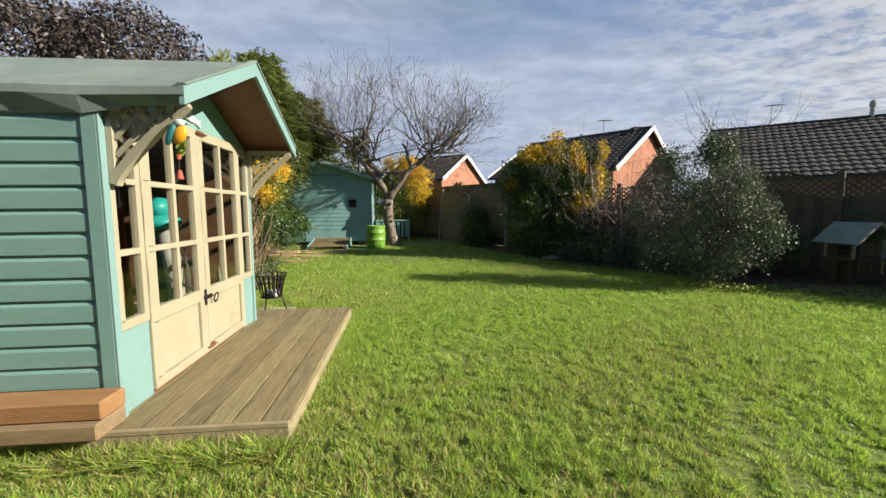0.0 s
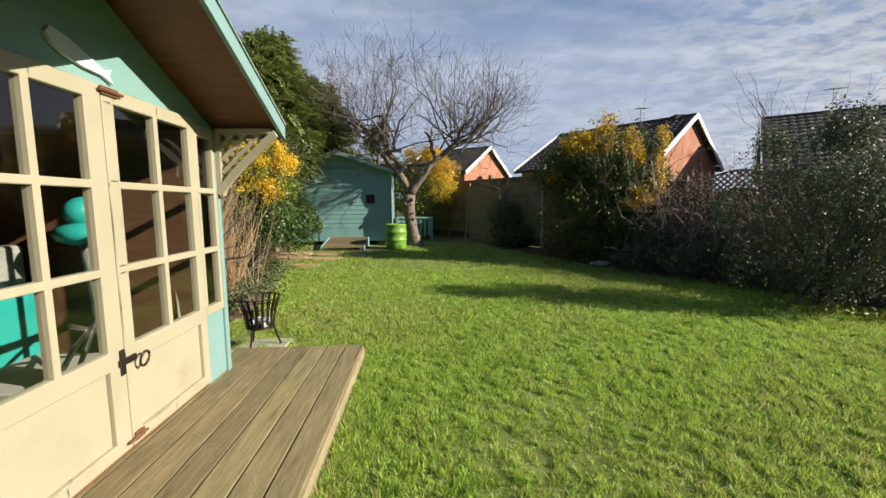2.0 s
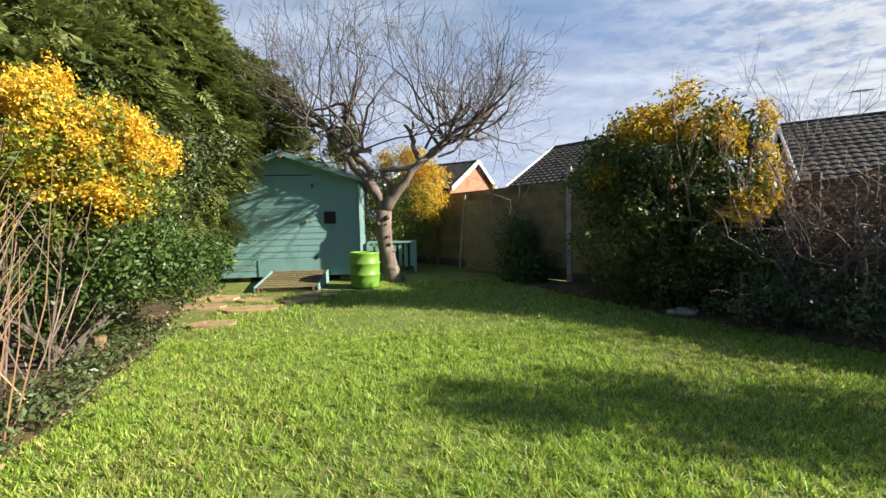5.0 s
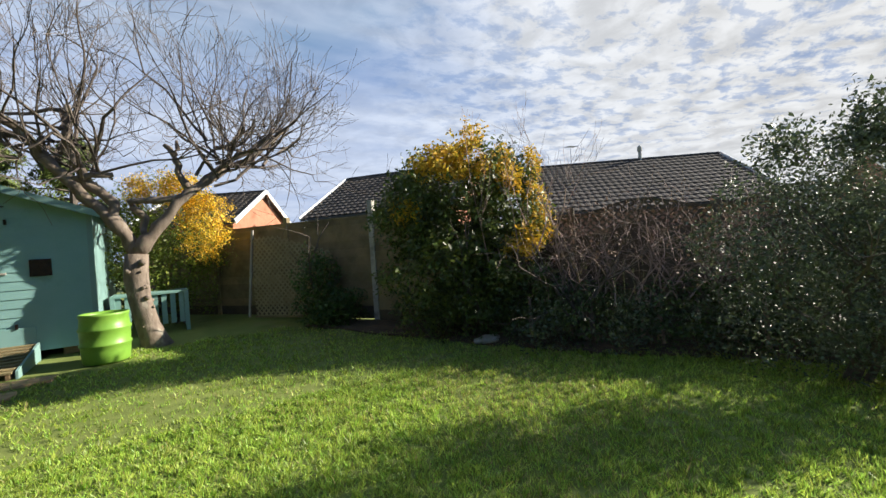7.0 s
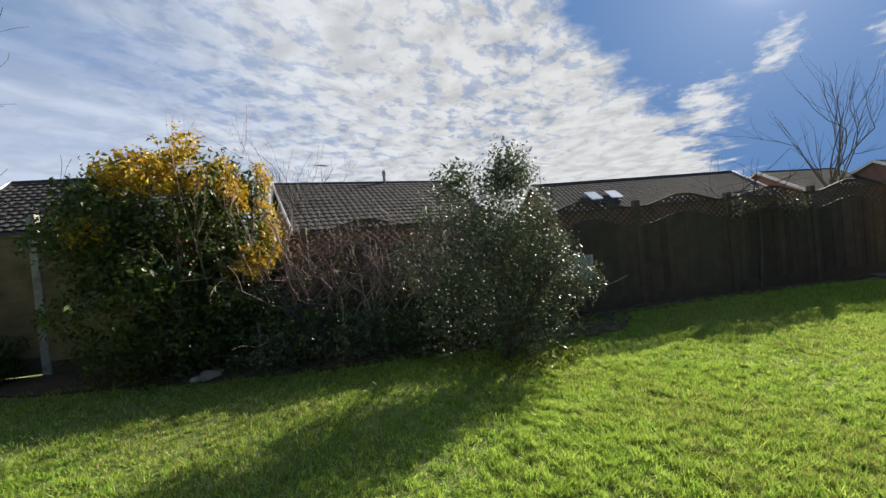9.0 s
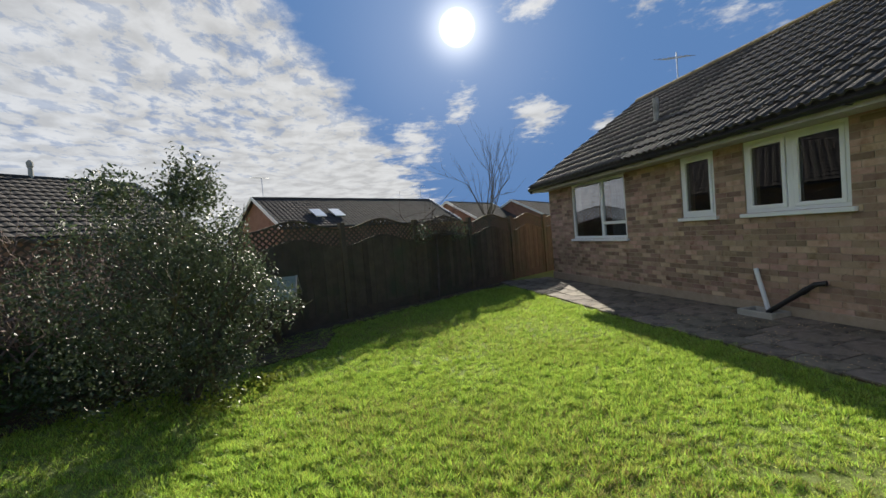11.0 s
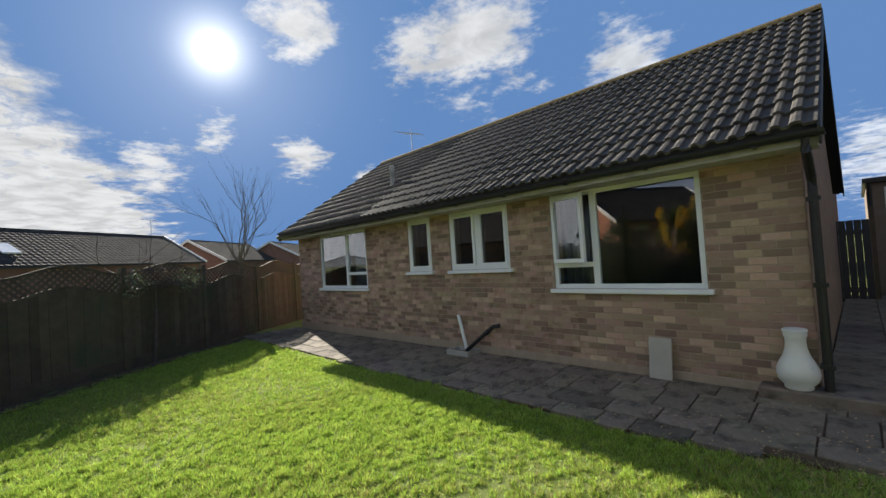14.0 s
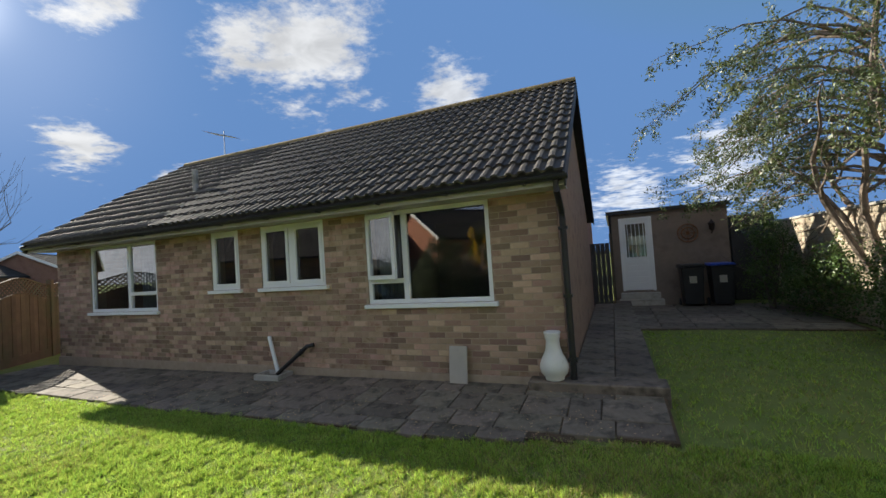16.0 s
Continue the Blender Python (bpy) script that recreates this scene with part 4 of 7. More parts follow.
def build_patio():
    patio = thing("patio", (4, 0.2, 0), "patio of worn brown stone slabs", "patio", kind="structure")
    bm = bmesh.new()
    for k in range(14):
        xa, xb = 0.2 + 0.8 * k, 1.0 + 0.8 * k
        xm, ye = (xa + xb) / 2, float(patio_edge((xa + xb) / 2)) - 0.03
        prism(bm, [(WY + 0.03, -0.08), (WY + 0.03, patio_z(xm, WY + 0.03) - 0.012), (ye, patio_z(xm, ye) - 0.012), (ye, -0.08)], 0, xa, xb)
    box(bm, 0.22, 1.12, -8.4, WY - 0.08, -0.08, 0.145)
    box(bm, -3.3, 0.22, -8.4, -4.55, -0.08, 0.004)
    part("joint_bed", bm, M_SOIL, patio)
    bm = bmesh.new()
    box(bm, 0.16, 1.55, WY - 0.10, WY + 0.22, 0.0, 0.205)
    part("step", bm, M_SLAB_O, patio, "worn stone step at the corner", bevel=0.012)
    rng = random.Random(7)
    shapes = {}

    def slab(x0, x1, y0, y1, z, tilt=0.0):
        w, d = round(x1 - x0, 2), round(y1 - y0, 2)
        if (w, d) not in shapes:
            b = bmesh.new()
            box(b, -w / 2 + 0.006, w / 2 - 0.006, -d / 2 + 0.006, d / 2 - 0.006, -0.06, 0.0)
            shapes[w, d] = mesh_of("slab", b, M_SLAB_O, 0.006)
        ob = part("slab", None, None, patio, mesh=shapes[w, d])
        ob.matrix_basis = Matrix.Translation(((x0 + x1) / 2, (y0 + y1) / 2, z + rng.uniform(0, 0.006))) @ Euler((tilt + rng.uniform(-0.004, 0.004), rng.uniform(-0.004, 0.004), rng.uniform(-0.012, 0.012))).to_matrix().to_4x4()

    y = WY + 0.04
    for row, d in enumerate((0.30, 0.45, 0.32, 0.36)):
        x = 0.22
        while x < 11.3:
            w = rng.choice((0.30, 0.45, 0.45, 0.60)) + (0.12 * (row % 2) if x < 0.3 else 0.0)
            end = min(y + d, float(patio_edge(x + w / 2)) + rng.uniform(-0.03, 0.03))
            if end - y > 0.09:
                slab(x, min(x + w, 11.4), y, end, patio_z(x + w / 2, (y + end) / 2), -0.075 + 0.0072 * (x - 1))
            x += w
        y += d
    y = -8.3
    while y < WY - 0.1:
        d = rng.choice((0.6, 0.75))
        slab(0.22, 0.66, y, min(y + d, WY - 0.1), 0.165)
        slab(0.66, 1.12, y + 0.0, min(y + d, WY - 0.1), 0.165)
        y += d
    x = -3.2
    while x < 0.2:
        for k in range(6):
            slab(x, min(x + 0.6, 0.22), -8.3 + k * 0.62, -8.3 + (k + 1) * 0.62, 0.018)
        x += 0.6


build_patio()

# ---------------- the summerhouse and its deck ----------------
SX, SY0, SY1, SXB = -0.70, 2.672, 4.66, -2.65      # front face, side faces, back
DZ = 0.12


def build_summerhouse():
    sh = thing("summerhouse", (-1.7, 3.73, 0.1), "teal summerhouse with cream glazed double doors", "summerhouse")
    mid = 3.69
    ez, rz = 1.80, 2.275

    def roof_z(y):
        return ez + (rz - ez) * (1 - abs(y - mid) / (mid - SY0 + 0.06))

    # floor, back, far side and inside lining
    bm = bmesh.new()
    box(bm, SXB, SX - 0.01, SY0 + 0.02, SY1 - 0.02, DZ - 0.08, DZ + 0.015)
    part("floor", bm, M_DARKWOOD, sh)
    bm = bmesh.new()
    box(bm, SXB, SXB + 0.04, SY0, SY1, DZ, 1.76)
    prism(bm, [(SY0, 1.76), (SY1, 1.76), (mid, rz - 0.06)], 0, SXB, SXB + 0.04)
    box(bm, SXB, SX - 0.05, SY1 - 0.04, SY1, DZ, 1.76)
    part("back_wall", bm, M_DARKWOOD, sh, "bare timber inside walls")
    bm = bmesh.new()
    box(bm, SXB, SX - 0.05, SY0 + 0.02, SY0 + 0.045, DZ, 1.76)
    side = part("side_wall", bm, M_DARKWOOD, sh)
    # shiplap boards on the near side, each one lapped
    z, pitch = 0.056, 0.118
    while z < 1.74:
        bm = bmesh.new()
        t = min(z + pitch, 1.76)
        z = max(z, DZ - 0.01) if z > 0.1 else z
        prism(bm, [(SY0 - 0.004, z), (SY0 - 0.004, z + 0.006), (SY0 - 0.004, t - 0.03), (SY0 + 0.012, t - 0.008), (SY0 + 0.012, t), (SY0 + 0.02, t), (SY0 + 0.02, z)], 0, SXB, SX - 0.075)
        part("board", bm, M_TEAL, side, bevel=0.002)
        z += pitch
    bm = bmesh.new()
    box(bm, SX - 0.075, SX - 0.0, SY0 - 0.012, SY0 + 0.045, DZ - 0.02, 1.80)
    part("corner_post", bm, M_TEAL, sh, bevel=0.003)
    bm = bmesh.new()
    box(bm, SX - 0.0005, SX + 0.012, SY0 - 0.012, SY0 + 0.035, DZ - 0.02, 1.78)
    part("corner_post", bm, M_TEAL_LT, sh, "pale teal corner trim", bevel=0.003)
    bm = bmesh.new()
    box(bm, SX - 0.05, SX + 0.012, SY1 - 0.035, SY1 + 0.012, DZ - 0.02, 1.78)
    part("corner_post", bm, M_TEAL_LT, sh, "pale teal corner trim", bevel=0.003)
    # gable over the doors
    bm = bmesh.new()
    prism(bm, [(SY0, 1.80), (SY0, 1.76), (SY1, 1.76), (SY1, 1.80), (mid, rz - 0.03)], 0, SX - 0.045, SX - 0.012)
    gable = part("gable", bm, M_TEAL, sh)
    # teal panels under the side windows
    for a, b in ((SY0 + 0.035, 2.96), (4.385, SY1 - 0.035)):
        bm = bmesh.new()
        box(bm, SX - 0.04, SX - 0.004, a, b, DZ, 0.575)
        part("lower_panel", bm, M_TEAL_LT, sh, bevel=0.002)

    def glazed(name, y0, y1, z0, z1, g0, cols, rows, stile, bottom, label, x=SX):
        """A glazed frame in the front: stiles, rails and bars round its panes."""
        bm = bmesh.new()
        xa, xb = x - 0.035, x + 0.008
        a, b, top = y0 + stile, y1 - stile, z1 - 0.07
        bars = [1.382, 0.995] if rows == 3 else []
        us = [y0, a]
        for i in range(1, cols):
            yy = a + (b - a) * i / cols
            us += [yy - 0.016, yy + 0.016]
        us += [b, y1]
        zz = ([z0, z0 + 0.06, g0 - 0.085, g0] if bottom else [z0, g0])
        for c in bars[::-1]:
            zz += [c - 0.017, c + 0.017]
        zz += [top, z1]
        first = 3 if bottom else 1
        holes = [(i, j) for i in range(1, len(us) - 1, 2) for j in range(first, len(zz) - 1, 2)]
        if bottom:
            holes += [(i, 1) for i in range(1, len(us) - 2)]
        lattice_frame(bm, "x", xa, xb, us, zz, holes)
        ob = part(name, bm, M_CREAM, sh, label, bevel=0.003)
        zs = [g0] + bars[::-1] + [top]
        for i in range(cols):
            for c, d in zip(zs, zs[1:]):
                bm = bmesh.new()
                pane_quad(bm, "x", x - 0.015, a + (b - a) * i / cols, a + (b - a) * (i + 1) / cols, c, d)
                part("pane", bm, M_GLASS_S, ob).visible_shadow = False
        return ob

    glazed("side_window", SY0 + 0.035, 2.959, 0.576, 1.79, 0.628, 1, 3, 0.042, False, "")
    glazed("side_window", 4.388, SY1 - 0.035, 0.576, 1.79, 0.628, 1, 3, 0.035, False, "")
    for k, (a, b) in enumerate(((2.963, 3.652), (3.658, 4.384))):
        d = glazed("door", a, b, DZ + 0.025, 1.815, 0.635, 2, 3, (0.093, 0.07)[k], True, "cream glazed door with panelled base", SX + 0.004)
        n = 1
        p, q = a + (0.095, 0.07)[k], b - (0.095, 0.07)[k]
        for i in range(n):
            bm = bmesh.new()
            u, w = p + (q - p) * i / n, p + (q - p) * (i + 1) / n
            box(bm, SX - 0.03, SX - 0.008, u + 0.001, w - 0.001, DZ + 0.085, 0.55)
            part("panel_board", bm, M_CREAM, d, bevel=0.002)
        if k == 0:
            bm = bmesh.new()
            box(bm, SX + 0.012, SX + 0.024, 3.605, 3.715, 0.555, 0.585)
            box(bm, SX + 0.012, SX + 0.02, 3.615, 3.645, 0.51, 0.63)
            part("latch", bm, M_IRON, d, "black iron latch", bevel=0.002)
            bm = bmesh.new()
            c = Vector((SX + 0.045, 3.735, 0.55))
            tube(bm, [c + Vector((0.006 * math.sin(t), 0.032 * math.cos(t), 0.036 * math.sin(t))) for t in np.linspace(0, 6.2832, 17)], 0.006, 6, cap=False)
            part("ring_handle", bm, M_IRON, d, "black iron ring handle")
        else:
            bm = bmesh.new()
            box(bm, SX + 0.012, SX + 0.02, 3.665, 3.73, DZ + 0.045, DZ + 0.085)
            tube(bm, [(SX + 0.026, 3.61, DZ + 0.065), (SX + 0.026, 3.74, DZ + 0.065)], 0.007, 6)
            part("bolt", bm, M_RUST, d, "rusty bolt at the foot")
            bm = bmesh.new()
            box(bm, SX + 0.012, SX + 0.022, 3.65, 3.75, 1.775, 1.81)
            tube(bm, [(SX + 0.026, 3.63, 1.792), (SX + 0.026, 3.77, 1.792)], 0.008, 6)
            part("bolt", bm, M_RUST, d, "rusty bolt at the top")
    # roof
    ov = 0.44
    roof = None
    for s in (-1, 1):
        bm = bmesh.new()
        ye = 2.622 if s < 0 else 4.758
        n = 10
        top, bot = [], []
        for i in range(n + 1):
            x = SXB - 0.06 + (SX + ov - SXB + 0.06) * i / n
            sag = 0.006 * math.sin(i * 2.1)
            top.append([bm.verts.new((x, mid, rz + 0.035)), bm.verts.new((x, (mid + ye) / 2, (rz + ez) / 2 + 0.035 + sag)), bm.verts.new((x, ye, ez + 0.03 + sag * 0.5)), bm.verts.new((x, ye + s * 0.006, ez - 0.012 + sag)), bm.verts.new((x, ye - s * (0.035 + 0.012 * math.sin(i * 2.9)), ez - 0.055 - 0.05 * abs(math.sin(i * 1.7)) * (i < 9))), bm.verts.new((x, ye - s * 0.05, ez - 0.04)), bm.verts.new((x, ye - s * 0.05, ez + 0.02)), bm.verts.new((x, mid, rz + 0.012))])
        for a, b in zip(top, top[1:]):
            for j in range(7):
                bm.faces.new((a[j], a[j + 1], b[j + 1], b[j]))
        part("roof_felt", bm, M_FELT, sh, "grey-green roofing felt folded over the eaves")
        # brown boards under the porch roof
        bm = None
        for k in range(6):
            y0 = mid + s * (abs(ye - mid) * k / 6)
            y1 = mid + s * (abs(ye - mid) * (k + 1) / 6 - 0.003)
            bm = bmesh.new()
            z0, z1 = rz - (rz - ez) * k / 6, rz - (rz - ez) * (k + 1) / 6
            prism(bm, [(y0, z0 + 0.010), (y1, z1 + 0.010), (y1, z1 - 0.008), (y0, z0 - 0.008)], 0, SXB + 0.05, SX + ov - 0.022)
            part("soffit_board", bm, M_SOFFIT, sh)
        bm = bmesh.new()
        prism(bm, [(mid, rz + 0.045), (ye, ez + 0.045), (ye, ez - 0.055), (mid, rz - 0.06)], 0, SX + ov - 0.02, SX + ov + 0.004)
        part("barge_board", bm, M_TEAL_LT, sh, "pale teal barge board")
        bm = bmesh.new()
        prism(bm, [(mid, rz + 0.052), (ye, ez + 0.052), (ye, ez + 0.040), (mid, rz + 0.040)], 0, SX + ov - 0.03, SX + ov + 0.014)
        part("drip_edge", bm, M_FELT, sh)
    # porch brackets with lattice
    for y in (SY0 + 0.05, SY1 - 0.01):
        bm = bmesh.new()
        box(bm, SX + 0.013, SX + 0.045, y - 0.022, y + 0.022, 1.36, 1.80)
        br = part("bracket", bm, M_CREAM, sh, "cream porch bracket post", bevel=0.002)
        bm = bmesh.new()
        box(bm, SX + 0.045, SX + ov - 0.05, y - 0.022, y + 0.022, 1.765, 1.80)
        part("top_rail", bm, M_CREAM, br, bevel=0.002)

        def arch(u):
            """Height of the curved strut u metres out from the wall."""
            t = min(1.0, max(0.0, u / 0.385))
            return 1.36 + 0.41 * (0.78 * t + 0.22 * math.sqrt(max(0.0, 1 - (1 - t) ** 2)))
        ring = []
        for i in range(15):
            u = 0.385 * (i / 14) ** 1.4
            du = 0.004
            n_ = Vector((arch(u + du) - arch(u - du), -2 * du)).normalized() * 0.021
            ring.append([(SX + 0.03 + u + sx * n_.x, y + yy, arch(u) + sx * n_.y) for sx, yy in ((-1, -0.024), (1, -0.024), (1, 0.024), (-1, 0.024))])
        bm = bmesh.new()
        vs = [[bm.verts.new(p) for p in r] for r in ring]
        for p, q in zip(vs, vs[1:]):
            for j in range(4):
                bm.faces.new((p[j], p[(j + 1) % 4], q[(j + 1) % 4], q[j]))
        bm.faces.new(vs[0])
        bm.faces.new(vs[-1])
        bmesh.ops.recalc_face_normals(bm, faces=bm.faces[:])
        part("strut", bm, M_CREAM, br, "curved cream strut")
        for sgn, dy in ((1, -0.006), (-1, 0.006)):
            for k in range(-4, 8):
                seg = []
                for i in range(41):
                    u = 0.36 * i / 40
                    w = 1.40 + sgn * u + 0.088 * k if sgn > 0 else 1.46 - u + 0.088 * k
                    if arch(u) < w < 1.77 and u > 0.012:
                        seg.append((u, w))
                if len(seg) > 3:
                    bm = bmesh.new()
                    beam(bm, (SX + 0.03 + seg[0][0], y + dy, seg[0][1]), (SX + 0.03 + seg[-1][0], y + dy, seg[-1][1]), 0.024, 0.008, up=(0, 1, 0))
                    part("lath", bm, M_CREAM, br)
    return sh


build_summerhouse()


def build_deck():
    deck = thing("deck", (-0.3, 3.9, 0), "weathered brown timber deck of grooved boards", "deck", kind="structure")
    w = 0.148
    x = 0.198
    bm = bmesh.new()
    for k in range(7):
        L = 2.545
        b = bmesh.new()
        x1 = x - k * w
        box(b, x1 - w + 0.005, x1 - 0.004, 2.55, 2.55 + L, DZ - 0.028, DZ - 0.001)
        part("deck_board", b, M_DECK, deck, bevel=0.003)
    box(bm, 0.17, 0.202, 2.525, 5.11, -0.02, DZ - 0.03)
    box(bm, -2.7, 0.17, 2.525, 2.557, -0.04, DZ - 0.03)
    box(bm, -2.7, 0.202, 2.522, 2.548, DZ - 0.03, DZ)
    box(bm, -0.85, 0.17, 5.08, 5.11, -0.02, DZ - 0.03)
    part("edge_board", bm, M_DECK_EDGE, deck, "pale greyed deck edge", bevel=0.004)
    bm = bmesh.new()
    box(bm, -2.65, 0.03, 2.60, 5.07, -0.03, DZ - 0.04)
    part("joists", bm, M_SOIL, deck)


build_deck()
for z0, z1, m_, y0, y1, x1 in ((0.122, 0.205, M_SLEEPER_B, 2.43, 2.645, -0.66), (0.207, 0.30, M_SLEEPER, 2.47, 2.65, -0.66)):
    bm = bmesh.new()
    box(bm, -2.9, x1, y0, y1, z0, z1)
    solo("sleeper", bm, m_, "orange-brown timber sleeper stacked beside the summerhouse", "sleeper", group="stacked sleepers", bevel=0.008)

# ---------------- the shed ----------------
def build_shed():
    sh = thing("shed", (-1.55, 14.6, 0.25), "green-blue painted timber garden shed", "shed")
    x0, x1, y0, y1, zb, ze, zr = -2.92, -0.18, 13.45, 15.9, 0.27, 2.22, 2.72
    mid = -1.62
    bm = bmesh.new()
    box(bm, x0 + 0.02, x1 - 0.02, y0 + 0.02, y1, zb, ze - 0.02)
    prism(bm, [(x0 + 0.02, ze - 0.02), (x1 - 0.02, ze - 0.02), (mid, zr - 0.05)], 1, y0 + 0.02, y1)
    part("shed_body", bm, M_SHED, sh)
    z, pitch = zb, 0.125
    while z < zr - 0.1:
        t = z + pitch
        def span(zz):
            if zz <= ze - 0.02:
                return x0, x1
            k = (zz - ze) / (zr - ze)
            return x0 + (mid - x0) * k, x1 + (mid - x1) * k
        a0, a1 = span(z)
        b0, b1 = span(t)
        bm = bmesh.new()
        prism(bm, [(a0, z), (a1, z), (b1, t + 0.004), (b0, t + 0.004)], 1, y0, y0 + 0.02)
        for w in bm.verts:
            if w.co.y < y0 + 0.01 and w.co.z < z + 0.01:
                w.co.y -= 0.009
        part("board", bm, M_SHED, sh)
        z = t
    for x in (x0 - 0.012, x1 - 0.05):
        bm = bmesh.new()
        box(bm, x, x + 0.062, y0 - 0.014, y0 + 0.05, zb, ze - 0.02)
        part("corner_trim", bm, M_TEAL_LT, sh)
    bm = bmesh.new()
    box(bm, x1 - 0.004, x1 + 0.012, y0 + 0.05, y1, zb, ze - 0.02)
    part("side_cladding", bm, M_TEAL_LT, sh)
    for s, xe in ((-1, x0 - 0.18), (1, x1 + 0.14)):
        bm = bmesh.new()
        k = (zr - ze) / abs((x1 if s > 0 else x0) - mid)
        zz = zr - k * abs(xe - mid)
        prism(bm, [(mid, zr + 0.03), (xe, zz + 0.03), (xe, zz), (mid, zr)], 1, y0 - 0.22, y1 + 0.1)
        part("roof_panel", bm, M_FELT, sh, "grey-green felt roof")
        bm = bmesh.new()
        prism(bm, [(mid, zr + 0.045), (xe, zz + 0.045), (xe, zz - 0.055), (mid, zr - 0.055)], 1, y0 - 0.245, y0 - 0.221)
        part("barge_board", bm, M_TEAL_LT, sh, "pale green barge board")
    # black block on the boards stands for the hole's dark inside
    bm = bmesh.new()
    box(bm, -0.87, -0.64, y0 - 0.03, y0 - 0.002, 1.32, 1.56)
    part("window", bm, M_IRON, sh, "raised black square standing for a small dark opening")
    # black strip draws the shade in the gap at the door's top
    bm = bmesh.new()
    box(bm, -2.02, -1.08, y0 - 0.014, y0 - 0.002, 2.295, 2.312)
    part("door_gap", bm, M_IRON, sh, "black strip standing for the dark gap over the shed door")
    for x, z in ((-2.0, 1.39), (-1.18, 1.38)):
        bm = bmesh.new()
        box(bm, x - 0.075, x + 0.075, y0 - 0.022, y0 - 0.002, z - 0.014, z + 0.014)
        box(bm, x - 0.05, x - 0.005, y0 - 0.05, y0 - 0.022, z - 0.03, z + 0.035)
        part("catch", bm, M_LATTICE, sh, "pale metal catch", bevel=0.003)
    for x, z in ((-1.08, 2.09), (-1.04, 0.64)):
        bm = bmesh.new()
        box(bm, x - 0.014, x + 0.014, y0 - 0.035, y0 - 0.002, z - 0.035, z + 0.035)
        part("hook", bm, M_IRON, sh, bevel=0.003)
    bm = bmesh.new()
    m = Matrix.Translation((mid, y0 - 0.25, zr - 0.01)) @ Matrix.Rotation(radians(45), 4, "Y")
    box(bm, -0.075, 0.075, -0.014, 0.004, -0.075, 0.075, m)
    part("finial", bm, M_LATTICE, sh, "weathered diamond block at the gable peak", bevel=0.004)
    bm = bmesh.new()
    box(bm, -2.2, -0.85, y0 - 0.02, y0 - 0.002, zb, 0.62)
    part("door_panel", bm, M_SHED, sh)
    for x in (-2.5, -1.6, -0.5):
        bm = bmesh.new()
        box(bm, x - 0.1, x + 0.1, y0 + 0.1, y1, 0.0, zb)
        part("bearer", bm, M_SLEEPER_B, sh)
    return sh


build_shed()
# the sloping ramp to its door
ramp = thing("ramp", (-1.35, 12.9, 0.15), "brown slatted timber ramp up to the shed", "ramp")
for k in range(9):
    t = k / 8
    bm = bmesh.new()
    y, z = 12.35 + 1.0 * t, 0.20 + 0.17 * t
    box(bm, -1.88, -0.86, y, y + 0.105, z - 0.012, z + 0.012)
    part("plank", bm, M_DECK, ramp, bevel=0.003)
for x in (-1.86, -0.90):
    bm = bmesh.new()
    beam(bm, (x, 12.36, 0.135), (x, 13.40, 0.30), 0.04, 0.09)
    part("bearer", bm, M_SLEEPER_B, ramp)
for x in (-1.92, -0.82):
    bm = bmesh.new()
    prism(bm, [(12.36, 0.10), (12.36, 0.22), (13.36, 0.40), (13.36, 0.12)], 0, x - 0.015, x + 0.015)
    part("cheek", bm, M_TEAL_LT, ramp, "pale painted ramp cheek", bevel=0.003)

# stepping flagstones in front of the shed
rng = random.Random(3)
for i, (x, y, w, d) in enumerate(((-1.72, 10.3, 0.62, 0.36), (-1.55, 11.1, 0.85, 0.42), (-2.35, 11.35, 0.75, 0.42), (-0.95, 11.55, 0.6, 0.4), (-1.6, 11.7, 0.7, 0.40), (-2.4, 11.95, 0.8, 0.45), (-0.75, 12.05, 0.7, 0.35), (-3.0, 10.9, 0.6, 0.4), (-3.1, 11.7, 0.6, 0.4))):
    bm = bmesh.new()
    pts = []
    for k in range(9):
        a = 6.2832 * k / 9
        c, s = math.cos(a), math.sin(a)
        q = max(abs(c), abs(s)) ** 0.6
        pts.append((x + w / 2 * c / q * rng.uniform(0.88, 1.05), y + d / 2 * s / q * rng.uniform(0.88, 1.05)))
    g = float(ground_z(x, y))
    prism(bm, pts, 2, g - 0.04, g + 0.018)
    solo("flagstone", bm, M_FLAG, "sandy stone flag set in the grass", "flagstone", group="stepping stones", bevel=0.006)

# green barrel, bench behind the tree
bm = bmesh.new()
lathe(bm, [(0.235, 0.0), (0.255, 0.03), (0.265, 0.15), (0.27, 0.22), (0.282, 0.235), (0.282, 0.255), (0.27, 0.27), (0.275, 0.42), (0.287, 0.44), (0.287, 0.46), (0.272, 0.475), (0.262, 0.60), (0.272, 0.62), (0.272, 0.65), (0.25, 0.655), (0.24, 0.62), (0.23, 0.40)], (0.0, 12.55, 0.125), 32)
solo("barrel", bm, M_BARREL, "lime green ribbed plastic barrel by the tree", "barrel", smooth=True)


